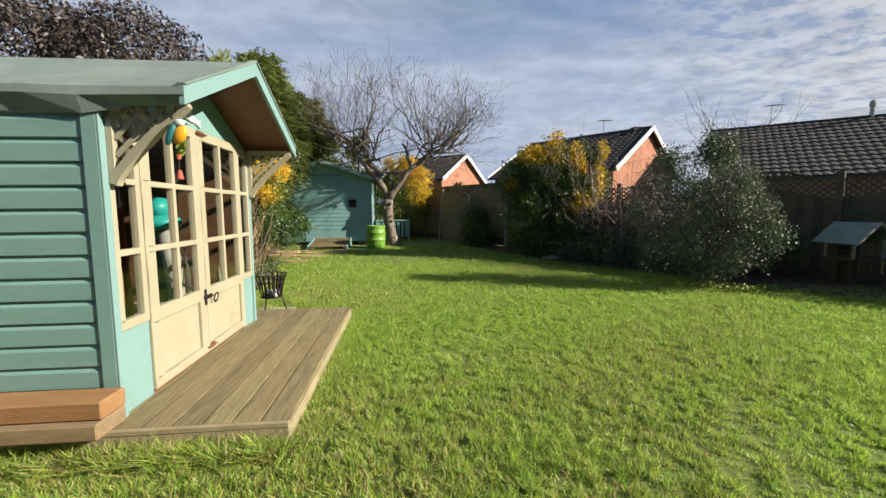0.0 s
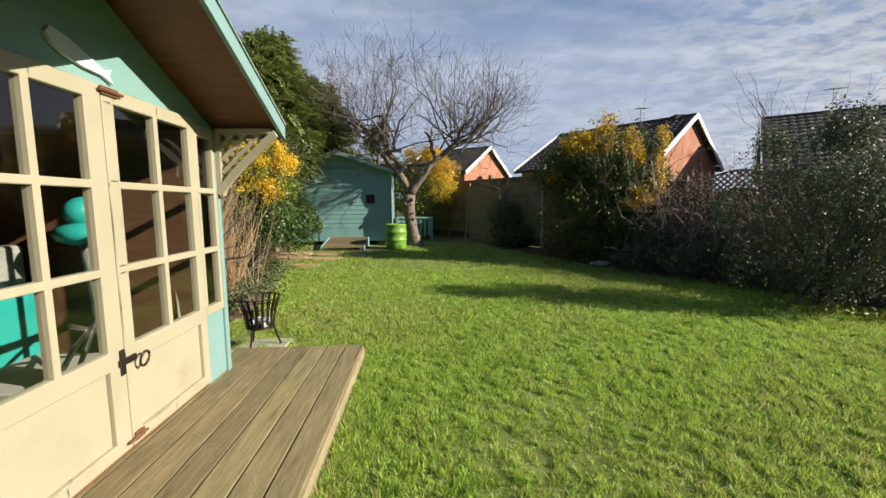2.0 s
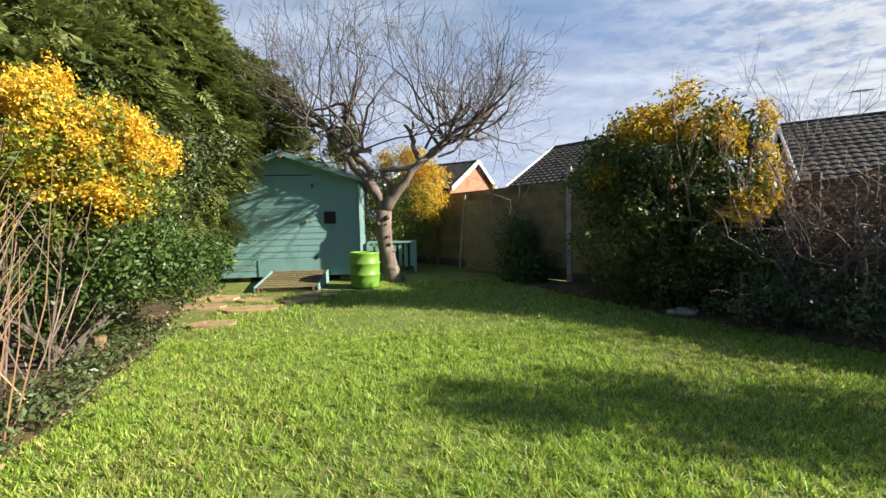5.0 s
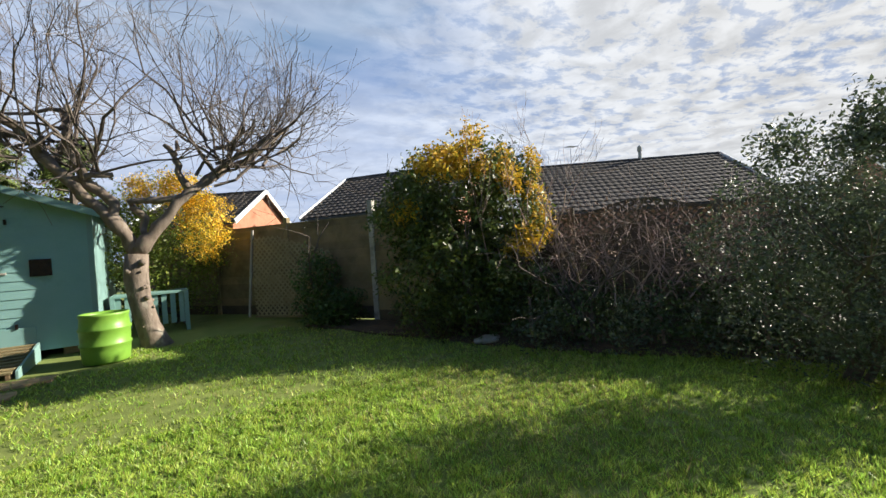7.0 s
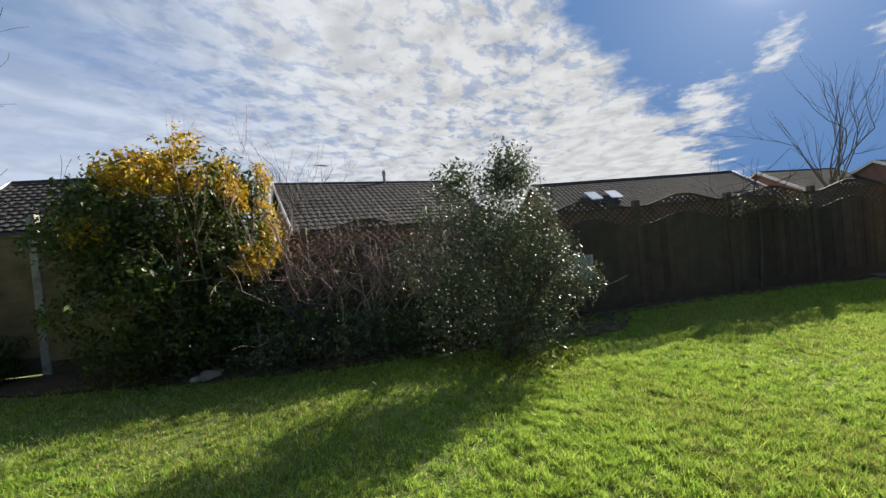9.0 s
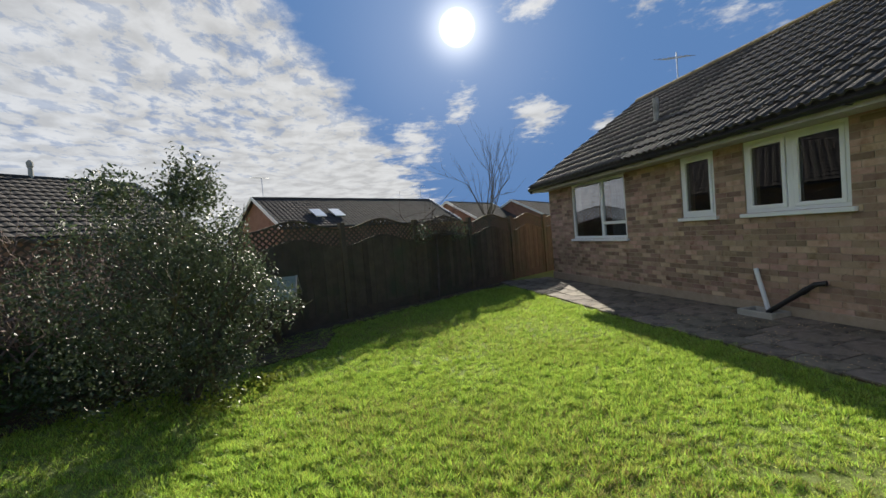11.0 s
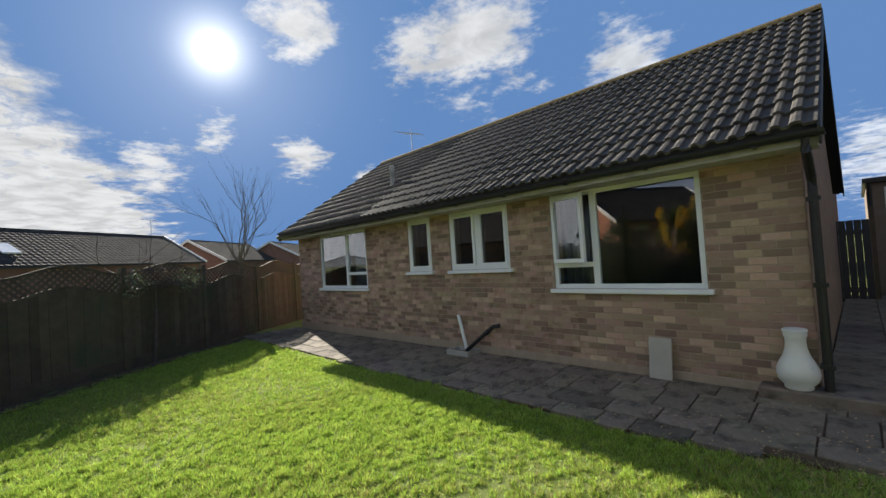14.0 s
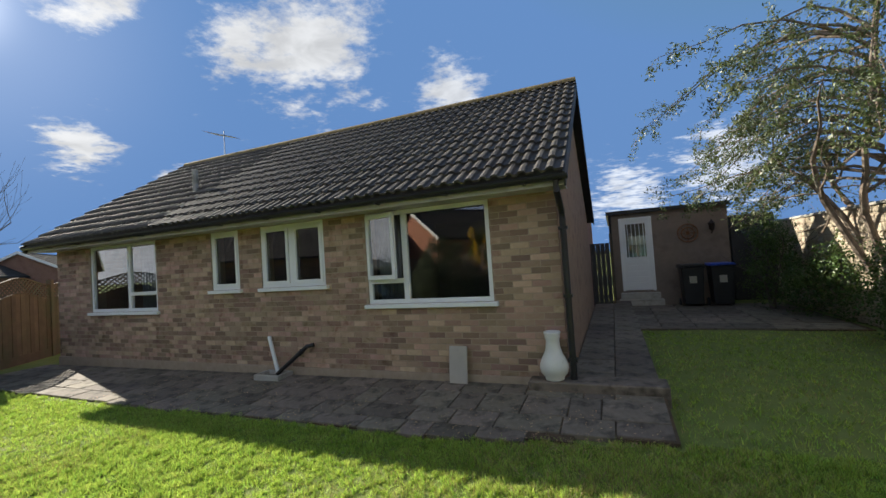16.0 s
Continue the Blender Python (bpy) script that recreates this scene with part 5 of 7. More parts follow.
def build_bench():
    b = thing("bench", (0.45, 14.6, 0.2), "teal painted slatted bench beside the shed", "bench")
    for k in range(8):
        bm = bmesh.new()
        x = -0.02 + 0.125 * k
        box(bm, x, x + 0.075, 13.98, 14.0, 0.35, 0.86)
        part("slat", bm, M_TEAL, b)
    bm = bmesh.new()
    box(bm, -0.08, 1.0, 13.95, 14.6, 0.86, 0.90)
    part("top", bm, M_TEAL, b, bevel=0.004)
    for x in (-0.08, 0.94):
        for y in (13.95, 14.54):
            bm = bmesh.new()
            box(bm, x, x + 0.06, y, y + 0.06, 0.2, 0.86)
            part("leg", bm, M_TEAL, b)


build_bench()
# ---------------- fences ----------------
def build_fence():
    fence = thing("boundary_fence", (7, 7, 0), "brown timber panel fence with wavy diamond lattice tops", "fence", kind="structure")
    posts = [-5.85, -3.90, -1.95, 0.0] + [1.58 + 1.83 * k for k in range(11)]
    turn = Matrix.Rotation(math.atan2(FD.y, FD.x), 4, "Z")
    for k, s0 in enumerate(posts):
        tall = s0 < 1.5
        p = Vector(along(s0))
        g = float(ground_z(p.x, p.y))
        top = 2.26 if s0 == 0.0 else (2.12 if tall else 1.78)
        bm = bmesh.new()
        m = Matrix.Translation((p.x, p.y, 0)) @ turn
        box(bm, -0.05, 0.05, -0.05, 0.05, g - 0.1, top, m)
        part("post", bm, M_CONC if s0 == 0.0 else (M_PANEL if tall else M_FENCE), fence, "pale concrete fence post" if s0 == 0.0 else "", bevel=0.006)
        if k == len(posts) - 1:
            break
        W = posts[k + 1] - s0
        q = Vector(along(s0 + W / 2))
        m = Matrix.Translation((q.x, q.y, 0)) @ turn
        half = W / 2 - 0.05
        bm = bmesh.new()
        box(bm, -half, half, -0.018, 0.018, g - 0.05, g + 0.18, m)
        part("gravel_board", bm, M_FENCE, fence)
        z = g + 0.18
        pm = M_PANEL_O if tall else M_FENCE_O
        bm = bmesh.new()
        if tall:
            ptop = 1.98
            box(bm, -half, half, -0.03, 0.03, ptop, ptop + 0.03, m)
            panel = part("panel", bm, pm, fence)
            while z < ptop - 0.02:
                t = min(z + 0.15, ptop)
                bm = bmesh.new()
                v = box(bm, -half, half, -0.016, 0.0, z, t + 0.01)
                for w in v:
                    if w.co.z < z + 0.01 and w.co.y < -0.01:
                        w.co.y -= 0.014
                bmesh.ops.transform(bm, matrix=m, verts=v)
                part("board", bm, pm, panel)
                z = t
            continue

        def wave(x, up):
            return 1.42 + 0.085 * math.cos(math.pi * x / half) + up
        H = 0.325
        box(bm, -half, half, 0.006, 0.04, 1.10, 1.15, m)
        panel = part("panel", bm, pm, fence)
        cnt = 14
        for i in range(cnt):
            a, b = -half + 2 * half * i / cnt, -half + 2 * half * (i + 1) / cnt
            bm = bmesh.new()
            box(bm, a + 0.001, b - 0.001, -0.012 - 0.006 * (i % 2), 0.006, z, wave((a + b) / 2, 0.0), m)
            part("board", bm, pm, panel)
        # crossed laths, each clipped to the wavy band
        bm = bmesh.new()
        n = 40
        for sgn, yy in ((1, -0.007), (-1, 0.003)):
            x = -half - 0.5
            while x < half + 0.5:
                seg = []
                for i in range(n + 1):
                    t = i / n
                    xx, zz = x + sgn * (t - 0.5) * 0.62, 1.32 + t * 0.54
                    if -half <= xx <= half and wave(xx, 0) <= zz <= wave(xx, H):
                        seg.append((xx, zz))
                if len(seg) > 1:
                    a, b = m @ Vector((seg[0][0], yy, seg[0][1])), m @ Vector((seg[-1][0], yy, seg[-1][1]))
                    beam(bm, a, b, 0.008, 0.030, up=tuple(FN.cross(b - a)))
                x += 0.110
        for up, hh in ((0.0, 0.035), (H, 0.03)):
            xs = np.linspace(-half, half, 15)
            for a, b in zip(xs, xs[1:]):
                beam(bm, m @ Vector((a, 0, wave(a, up))), m @ Vector((b, 0, wave(b, up))), 0.04, hh)
        part("lattice", bm, M_FENCE, panel, "wavy diamond lattice top")
    return fence


build_fence()


def lattice_panel():
    """A loose diamond trellis leaning on the back fence."""
    t = thing("trellis", along(-2.7, 0.2, 0.2), "brown diamond trellis leaning on the fence", "trellis")
    a, b = Vector(along(-2.62, 0.28, 0.22)), Vector(along(-0.75, 0.20, 0.22))
    d = (b - a).normalized()
    L = (b - a).length
    bm = bmesh.new()
    step = 0.11
    H = 1.55
    n = int((L + H) / step)
    for i in range(n):
        for sgn in (1, -1):
            x0 = -H + i * step if sgn > 0 else i * step
            z0, z1 = 0.0, H
            x1 = x0 + sgn * H
            ts = []
            for j in range(41):
                tt = j / 40
                xx = x0 + (x1 - x0) * tt
                zz = H * tt
                lim = H - 0.55 * max(0, xx / L - 0.35)
                if 0 <= xx <= L and zz <= lim:
                    ts.append((xx, zz))
            if len(ts) > 2:
                off = FN * (0.006 * sgn)
                p = a + d * ts[0][0] + Vector((0, 0, ts[0][1])) + off
                q = a + d * ts[-1][0] + Vector((0, 0, ts[-1][1])) + off
                bm = bmesh.new()
                beam(bm, p, q, 0.008, 0.03, up=tuple(FN.cross(q - p)))
                part("lath", bm, M_DECK_EDGE, t)
    bm = bmesh.new()
    beam(bm, a - FN * 0.05 - d * 0.1, a + Vector((0, 0, 1.7)) + d * 0.06, 0.04, 0.04)
    part("prop", bm, M_LATTICE, t)
    bm = bmesh.new()
    beam(bm, a, b, 0.03, 0.04)
    part("rail", bm, M_PANEL, t)


lattice_panel()

# ---------------- garage, gate, bins and block wall beside the bungalow ----------------
GY = -8.5


def build_garage():
    g = thing("garage", (-0.8, -10, 0), "flat-roofed buff rendered garage with white door", "garage")
    bm = bmesh.new()
    x0, x1, d0, d1 = -2.27, 0.64, -0.47, 0.38
    box(bm, x0, d0, GY - 0.2, GY, 0.0, 2.6)
    box(bm, d1, x1, GY - 0.2, GY, 0.0, 2.6)
    box(bm, d0, d1, GY - 0.2, GY, 2.48, 2.6)
    box(bm, d0, d1, GY - 0.2, GY, 0.0, 0.40)
    bmesh.ops.remove_doubles(bm, verts=bm.verts, dist=0.0005)
    part("front_wall", bm, M_RENDER, g)
    for q in ((x0, x0 + 0.2, -13.5, GY - 0.2), (x1 - 0.2, x1, -13.5, GY - 0.2), (x0, x1, -13.7, -13.5)):
        bm = bmesh.new()
        box(bm, *q, 0, 2.6)
        part("wall", bm, M_RENDER, g)
    bm = bmesh.new()
    box(bm, x0 - 0.06, x1 + 0.06, -13.8, GY + 0.09, 2.605, 2.70)
    part("roof_edge", bm, M_GUTTER, g, "black flat-roof edge")
    bm = bmesh.new()
    f = 0.07
    box(bm, d0, d0 + f, GY - 0.06, GY + 0.01, 0.40, 2.48)
    box(bm, d1 - f, d1, GY - 0.06, GY + 0.01, 0.40, 2.48)
    box(bm, d0 + f, d1 - f, GY - 0.06, GY + 0.01, 2.40, 2.48)
    frame_ = part("door_frame", bm, M_UPVC, g, bevel=0.004)
    bm = bmesh.new()
    a, b = d0 + f, d1 - f
    box(bm, a, b, GY - 0.05, GY - 0.01, 0.42, 1.36)
    box(bm, a, a + 0.1, GY - 0.05, GY - 0.01, 1.36, 2.40)
    box(bm, b - 0.1, b, GY - 0.05, GY - 0.01, 1.36, 2.40)
    box(bm, a + 0.1, b - 0.1, GY - 0.05, GY - 0.01, 2.30, 2.40)
    bmesh.ops.remove_doubles(bm, verts=bm.verts, dist=0.0005)
    door = part("door", bm, M_UPVC, g, "white half-glazed door with bars", bevel=0.003)
    for k in range(5):
        bm = bmesh.new()
        box(bm, a + 0.08, b - 0.08, GY - 0.01, GY - 0.004, 0.5 + k * 0.165, 0.63 + k * 0.165)
        part("panel_slat", bm, M_UPVC, door, bevel=0.003)
    bm = bmesh.new()
    pane_quad(bm, "y", GY - 0.035, a + 0.1, b - 0.1, 1.36, 2.30)
    part("pane", bm, M_GLASS, door)
    for k in range(5):
        bm = bmesh.new()
        x = a + 0.1 + (b - a - 0.2) * (k + 0.5) / 5
        tube(bm, [(x, GY - 0.012, 1.36), (x, GY - 0.012, 2.30)], 0.011, 6)
        part("bar", bm, M_UPVC, door)
    bm = bmesh.new()
    box(bm, -0.62, 0.5, GY, GY + 0.35, 0.0, 0.18)
    box(bm, -0.55, 0.45, GY, GY + 0.2, 0.18, 0.36)
    part("step", bm, M_CONC, g, bevel=0.006)
    bm = bmesh.new()
    tube(bm, [(0.60, GY + 0.05, 0.05), (0.60, GY + 0.05, 2.6)], 0.034, 8)
    part("downpipe", bm, M_GUTTER, g)
    bm = bmesh.new()
    c = Vector((-1.33, GY + 0.02, 1.93))
    for r in (0.24, 0.15):
        tube(bm, [c + Vector((r * math.cos(t), 0, r * math.sin(t))) for t in np.linspace(0, 6.2832, 33)], 0.016, 6, cap=False)
    for k in range(8):
        t = k * 0.7854
        tube(bm, [c + Vector((0.05 * math.cos(t), 0, 0.05 * math.sin(t))), c + Vector((0.24 * math.cos(t), 0, 0.24 * math.sin(t)))], 0.008, 5)
    prism(bm, [(c.x + 0.05 * math.cos(t), c.z + 0.05 * math.sin(t)) for t in np.linspace(0, 6.2, 12)], 1, GY + 0.005, GY + 0.03)
    solo("wall_ornament", bm, M_RUST, "round rusty metal ornament hung on the garage wall", "ornament")
    lamp = thing("wall_lantern", (-1.88, GY, 2.0), "black wall lantern on the garage", "lantern")
    bm = bmesh.new()
    lathe(bm, [(0.03, 0.0), (0.06, 0.03), (0.075, 0.17), (0.095, 0.185), (0.03, 0.25), (0.012, 0.29)], (-1.88, GY + 0.11, 1.95), 6)
    part("body", bm, M_IRON, lamp)
    bm = bmesh.new()
    tube(bm, [(-1.88, GY, 1.90), (-1.88, GY + 0.06, 1.88), (-1.88, GY + 0.11, 1.95)], 0.012, 6)
    part("arm", bm, M_IRON, lamp)


build_garage()


def build_bin(x, lid_mat, label):
    b = thing("wheelie_bin", (x, GY + 0.55, 0.02), label, "bin", group="bins by the garage")
    bm = bmesh.new()
    y = GY + 0.5
    v = box(bm, x - 0.25, x + 0.25, y - 0.3, y + 0.3, 0.08, 1.02)
    for w in v[:4]:
        w.co.x = x + (w.co.x - x) * 0.82
        w.co.y = y + (w.co.y - y) * 0.8
    box(bm, x - 0.28, x + 0.28, y - 0.33, y + 0.33, 1.00, 1.04)
    part("body", bm, M_BIN, b, bevel=0.012)
    bm = bmesh.new()
    v = box(bm, x - 0.29, x + 0.29, y - 0.36, y + 0.34, 1.045, 1.10)
    for w in v[4:]:
        w.co.x = x + (w.co.x - x) * 0.86
    part("lid", bm, lid_mat, b, bevel=0.01)
    bm = bmesh.new()
    box(bm, x - 0.08, x + 0.08, y + 0.292, y + 0.303, 0.62, 0.80)
    part("label_plate", bm, M_CONC, b, "pale number label")
    for s in (-1, 1):
        bm = bmesh.new()
        tube(bm, [(x + s * 0.24, y - 0.22, 0.10), (x + s * 0.28, y - 0.22, 0.10)], 0.10, 14)
        part("wheel", bm, M_BIN, b)


build_bin(-1.25, M_BIN, "black wheelie bin by the garage wall")
build_bin(-1.90, M_BINBLUE, "black wheelie bin with a blue lid")
gate = thing("garden_gate", (1.0, -7.6, 0), "dark boarded garden gate between house and garage", "gate")
for k in range(6):
    bm = bmesh.new()
    box(bm, 0.66 + k * 0.117, 0.772 + k * 0.117, -7.62, -7.59, 0.10, 1.80)
    part("board", bm, M_GATE, gate)
bm = bmesh.new()
for z in (0.3, 1.5):
    box(bm, 0.66, 1.36, -7.65, -7.62, z, z + 0.1)
part("rail", bm, M_GATE, gate)
bm = bmesh.new()
for x in (0.58, 1.37):
    box(bm, x, x + 0.07, -7.66, -7.58, 0.0, 2.05)
part("gate_post", bm, M_FENCE, gate)
bm = bmesh.new()
box(bm, 0.66, 1.36, -7.63, -7.58, 0.04, 0.085)
part("threshold", bm, M_CREAM, gate, "pale timber threshold")


def build_block_wall():
    w = thing("block_wall", (-3.5, -4.5, 0), "pale stone block garden wall in courses", "wall", kind="structure")
    bm = bmesh.new()
    box(bm, -3.68, -3.47, -14.0, 2.2, -0.1, 2.02)
    part("core", bm, M_MORTAR, w)
    rng = random.Random(9)
    me = {}
    count = 0
    joined = bmesh.new()
    for row in range(14):
        z = 0.0 + row * 0.146
        y = -13.9 + (0.2 if row % 2 else 0)
        while y < 2.1:
            L = rng.choice((0.30, 0.36, 0.44))
            if -10.5 < y < -3.5 and count < 280:
                if L not in me:
                    b = bmesh.new()
                    box(b, -0.11, 0.0, -L / 2 + 0.006, L / 2 - 0.006, 0.006, 0.14)
                    me[L] = mesh_of("block", b, M_BLOCK, 0.006)
                ob = part("block", None, None, w, mesh=me[L])
                ob.matrix_basis = Matrix.Translation((-3.452 + rng.uniform(-0.008, 0.004), y + L / 2, z))
                count += 1
            else:
                box(joined, -3.50, -3.455 + rng.uniform(-0.008, 0.004), y + 0.006, y + L - 0.006, z + 0.006, z + 0.14)
            y += L
    tagged(part("blockwork", joined, M_BLOCK_I, w), kind="stuff")
    bm = bmesh.new()
    box(bm, -3.72, -3.42, -14.0, 2.2, 2.045, 2.10)
    part("coping", bm, M_CONC, w, bevel=0.01)


build_block_wall()
bm = bmesh.new()
box(bm, -3.47, -2.45, -12.6, -9.2, 0, 2.35)
solo("lean_to", bm, M_GATE, "dark boarded lean-to beside the garage", "lean-to", bevel=0.02)

# ---------------- houses beyond the fence ----------------
def build_far_house(name, p, q, half, eave, ridge, wall_mat, label, rows=14, chimney=None, gable_label=""):
    """A gabled house with its ridge from p to q."""
    p, q = Vector((*p, 0)), Vector((*q, 0))
    d = (q - p).normalized()
    n = Vector((-d.y, d.x, 0))
    h = thing(name, (p + q) / 2, label, "house", group="houses beyond the garden")
    bm = bmesh.new()
    a, b = p + d * 0.25, q - d * 0.25
    c = [a + n * (half - 0.35), a - n * (half - 0.35), b - n * (half - 0.35), b + n * (half - 0.35)]
    lo = [bm.verts.new((*v.xy, -0.2)) for v in c]
    k = (ridge - eave) / half
    hi = [bm.verts.new((*v.xy, eave + 0.35 * k - 0.08)) for v in c]
    ra, rb = bm.verts.new((*a.xy, ridge - 0.1)), bm.verts.new((*b.xy, ridge - 0.1))
    for i in range(4):
        j = (i + 1) % 4
        f = [lo[i], lo[j], hi[j], hi[i]]
        if i == 0:
            f = [lo[0], lo[1], hi[1], ra, hi[0]]
        if i == 2:
            f = [lo[2], lo[3], hi[3], rb, hi[2]]
        bm.faces.new(f)
    part("wall", bm, wall_mat, h, gable_label)
    L = (q - p).length
    for s in (1, -1):
        bm = bmesh.new()
        lift = Vector((0, 0, 0.03))
        o = [Vector((*p.xy, ridge)), Vector((*q.xy, ridge)), Vector((*(q + n * (s * half)).xy, eave)), Vector((*(p + n * (s * half)).xy, eave))]
        t_ = [bm.verts.new(v - lift) for v in o]
        u_ = [bm.verts.new(v - lift * 4) for v in o]
        bm.faces.new(t_)
        bm.faces.new(u_)
        for i in range(4):
            bm.faces.new((t_[i], t_[(i + 1) % 4], u_[(i + 1) % 4], u_[i]))
        part("roof_boarding", bm, M_GATE, h)
    for s in (1, -1):
        bm = bmesh.new()
        cols = int(L / 0.33)
        for r in range(rows):
            t0, t1 = r / rows, (r + 1) / rows
            for cc in range(cols):
                u0, u1 = L * cc / cols, L * (cc + 1) / cols
                us = [(u0, 0.0), (u0 + (u1 - u0) * 0.3, 0.03), (u0 + (u1 - u0) * 0.62, 0.03), (u1, 0.0)]
                up, dn = [], []
                for u, lift in us:
                    e = p + d * u + n * (s * half * t0)
                    g = p + d * u + n * (s * half * t1)
                    up.append(bm.verts.new((e.x, e.y, ridge - (ridge - eave) * t0 + lift - 0.02)))
                    dn.append(bm.verts.new((g.x, g.y, ridge - (ridge - eave) * t1 + lift + 0.03)))
                for i in range(3):
                    bm.faces.new((up[i], up[i + 1], dn[i + 1], dn[i]))
        tagged(part("roof", bm, M_FARTILE, h, "dark tiled roof slope"), kind="")
        for end in (p, q):
            bm = bmesh.new()
            sgn = -1 if end is p else 1
            e0 = end + d * (0.06 * sgn)
            A = Vector((e0.x, e0.y, ridge - 0.02))
            B0 = e0 + n * (s * half)
            B = Vector((B0.x, B0.y, eave - 0.02))
            beam(bm, A, B, 0.05, 0.24)
            part("barge_board", bm, M_WHITE, h, "white barge board")
    bm = bmesh.new()
    tube(bm, [(*p.xy, ridge), (*q.xy, ridge)], 0.10, 6)
    part("ridge", bm, M_FARTILE, h)
    if chimney is not None:
        bm = bmesh.new()
        c = p + d * chimney
        box(bm, c.x - 0.25, c.x + 0.25, c.y - 0.25, c.y + 0.25, ridge - 0.4, ridge + 0.12)
        part("chimney", bm, M_FARTILE, h)
    return h


build_far_house("house", (14.73, 22.63), (9.79, 28.95), 4.6, 3.15, 5.70, M_REDBRICK, "red brick house with dark tiled roof beyond the fence", chimney=0.9)
build_far_house("house", (27.0, 16.2), (18.4, 22.9), 5.6, 2.49, 5.55, M_FARBRICK, "dark tiled bungalow behind the hedge")
build_far_house("house", (5.54, 31.15), (1.0, 34.4), 3.6, 3.3, 5.25, M_REDBRICK, "small red brick house with white barge boards")
build_far_house("house", (33.7, 11.7), (44.5, -3.6), 4.2, 2.7, 5.2, M_FARBRICK, "red brick bungalow with long dark roof")
build_far_house("house", (49.0, -6.5), (57.0, -15.0), 4.0, 2.9, 5.2, M_FARBRICK, "distant bungalow with a hipped dark roof")
build_far_house("house", (54.5, -17.0), (70, -32.0), 4.5, 2.9, 5.3, M_FARBRICK, "distant red gabled bungalow")
build_far_house("house", (-11.5, -9.0), (-11.5, 0.0), 3.2, 3.2, 5.2, M_REDBRICK, "orange brick house beyond the block wall")
build_far_house("house", (3.0, -22), (9.0, -22), 4.0, 2.9, 4.9, M_REDBRICK, "dark roofed house beyond the gate")
# rooflights on the long bungalow
for t in (0.20, 0.29):
    d = Vector((10.8, -15.3, 0)).normalized()
    n = Vector((-d.y, d.x, 0)) * -1
    c = Vector((33.7, 11.7, 0)) + Vector((10.8, -15.3, 0)) * t
    for s in (1, -1):
        e = c + n * (s * 2.6)
        if (e - Vector((0, 5, 0))).length < (c - Vector((0, 5, 0))).length:
            bm = bmesh.new()
            A = Vector((e.x, e.y, 5.2 - 2.5 * 2.6 / 4.2 + 0.16))
            dn = (n * s + Vector((0, 0, -2.5 / 4.2))).normalized()
            beam(bm, A - dn * 0.6, A + dn * 0.6, 0.9, 0.08, up=tuple(dn.cross(d)))
            solo("rooflight", bm, M_SKYLIGHT, "shiny rooflight in the far bungalow roof, its glare painted white", "rooflight", group="rooflights")


def far_aerial(x, y, z0, z1, turn):
    bm = bmesh.new()
    tube(bm, [(x, y, z0), (x, y, z1)], 0.025, 5)
    c, s = math.cos(turn), math.sin(turn)
    a, b = Vector((x - 0.5 * c, y - 0.5 * s, z1 - 0.05)), Vector((x + 0.8 * c, y + 0.8 * s, z1 + 0.12))
    tube(bm, [a, b], 0.018, 4)
    for i in range(8):
        p = a.lerp(b, i / 7)
        tube(bm, [p + Vector((s * 0.22, -c * 0.22, 0)), p - Vector((s * 0.22, -c * 0.22, 0))], 0.010, 4)
    solo("tv_aerial", bm, M_STEEL, "thin television aerial on a far roof", "aerial", group="aerials")


far_aerial(13.0, 24.9, 5.6, 6.5, 0.6)
far_aerial(20.5, 21.2, 5.4, 6.6, 0.3)
far_aerial(34.2, 11.0, 5.1, 6.7, 1.2)
far_aerial(43.8, -2.6, 5.1, 6.6, 1.0)
bm = bmesh.new()
lathe(bm, [(0.11, 0), (0.09, 0.5), (0.13, 0.55), (0.13, 0.75), (0.05, 0.85)], (23.6, 18.85, 5.5), 10)
solo("flue", bm, M_CONC, "grey flue pot on the far roof ridge", "flue")
# ---------------- trees and shrubs ----------------
def gnarled(rng, pts, rad):
    """More points along a limb, with knots and small bends."""
    P, R = [], []
    for i in range(len(pts) - 1):
        a, b = Vector(pts[i]), Vector(pts[i + 1])
        k = max(2, int((b - a).length / 0.10))
        for j in range(k):
            t = j / k
            off = Vector(rng.normal(0, 0.013, 3)) if (i or j) else Vector((0, 0, 0))
            P.append(a.lerp(b, t) + off)
            R.append((rad[i] + (rad[i + 1] - rad[i]) * t) * rng.uniform(0.86, 1.22))
    return P + [Vector(pts[-1])], R + [rad[-1]]


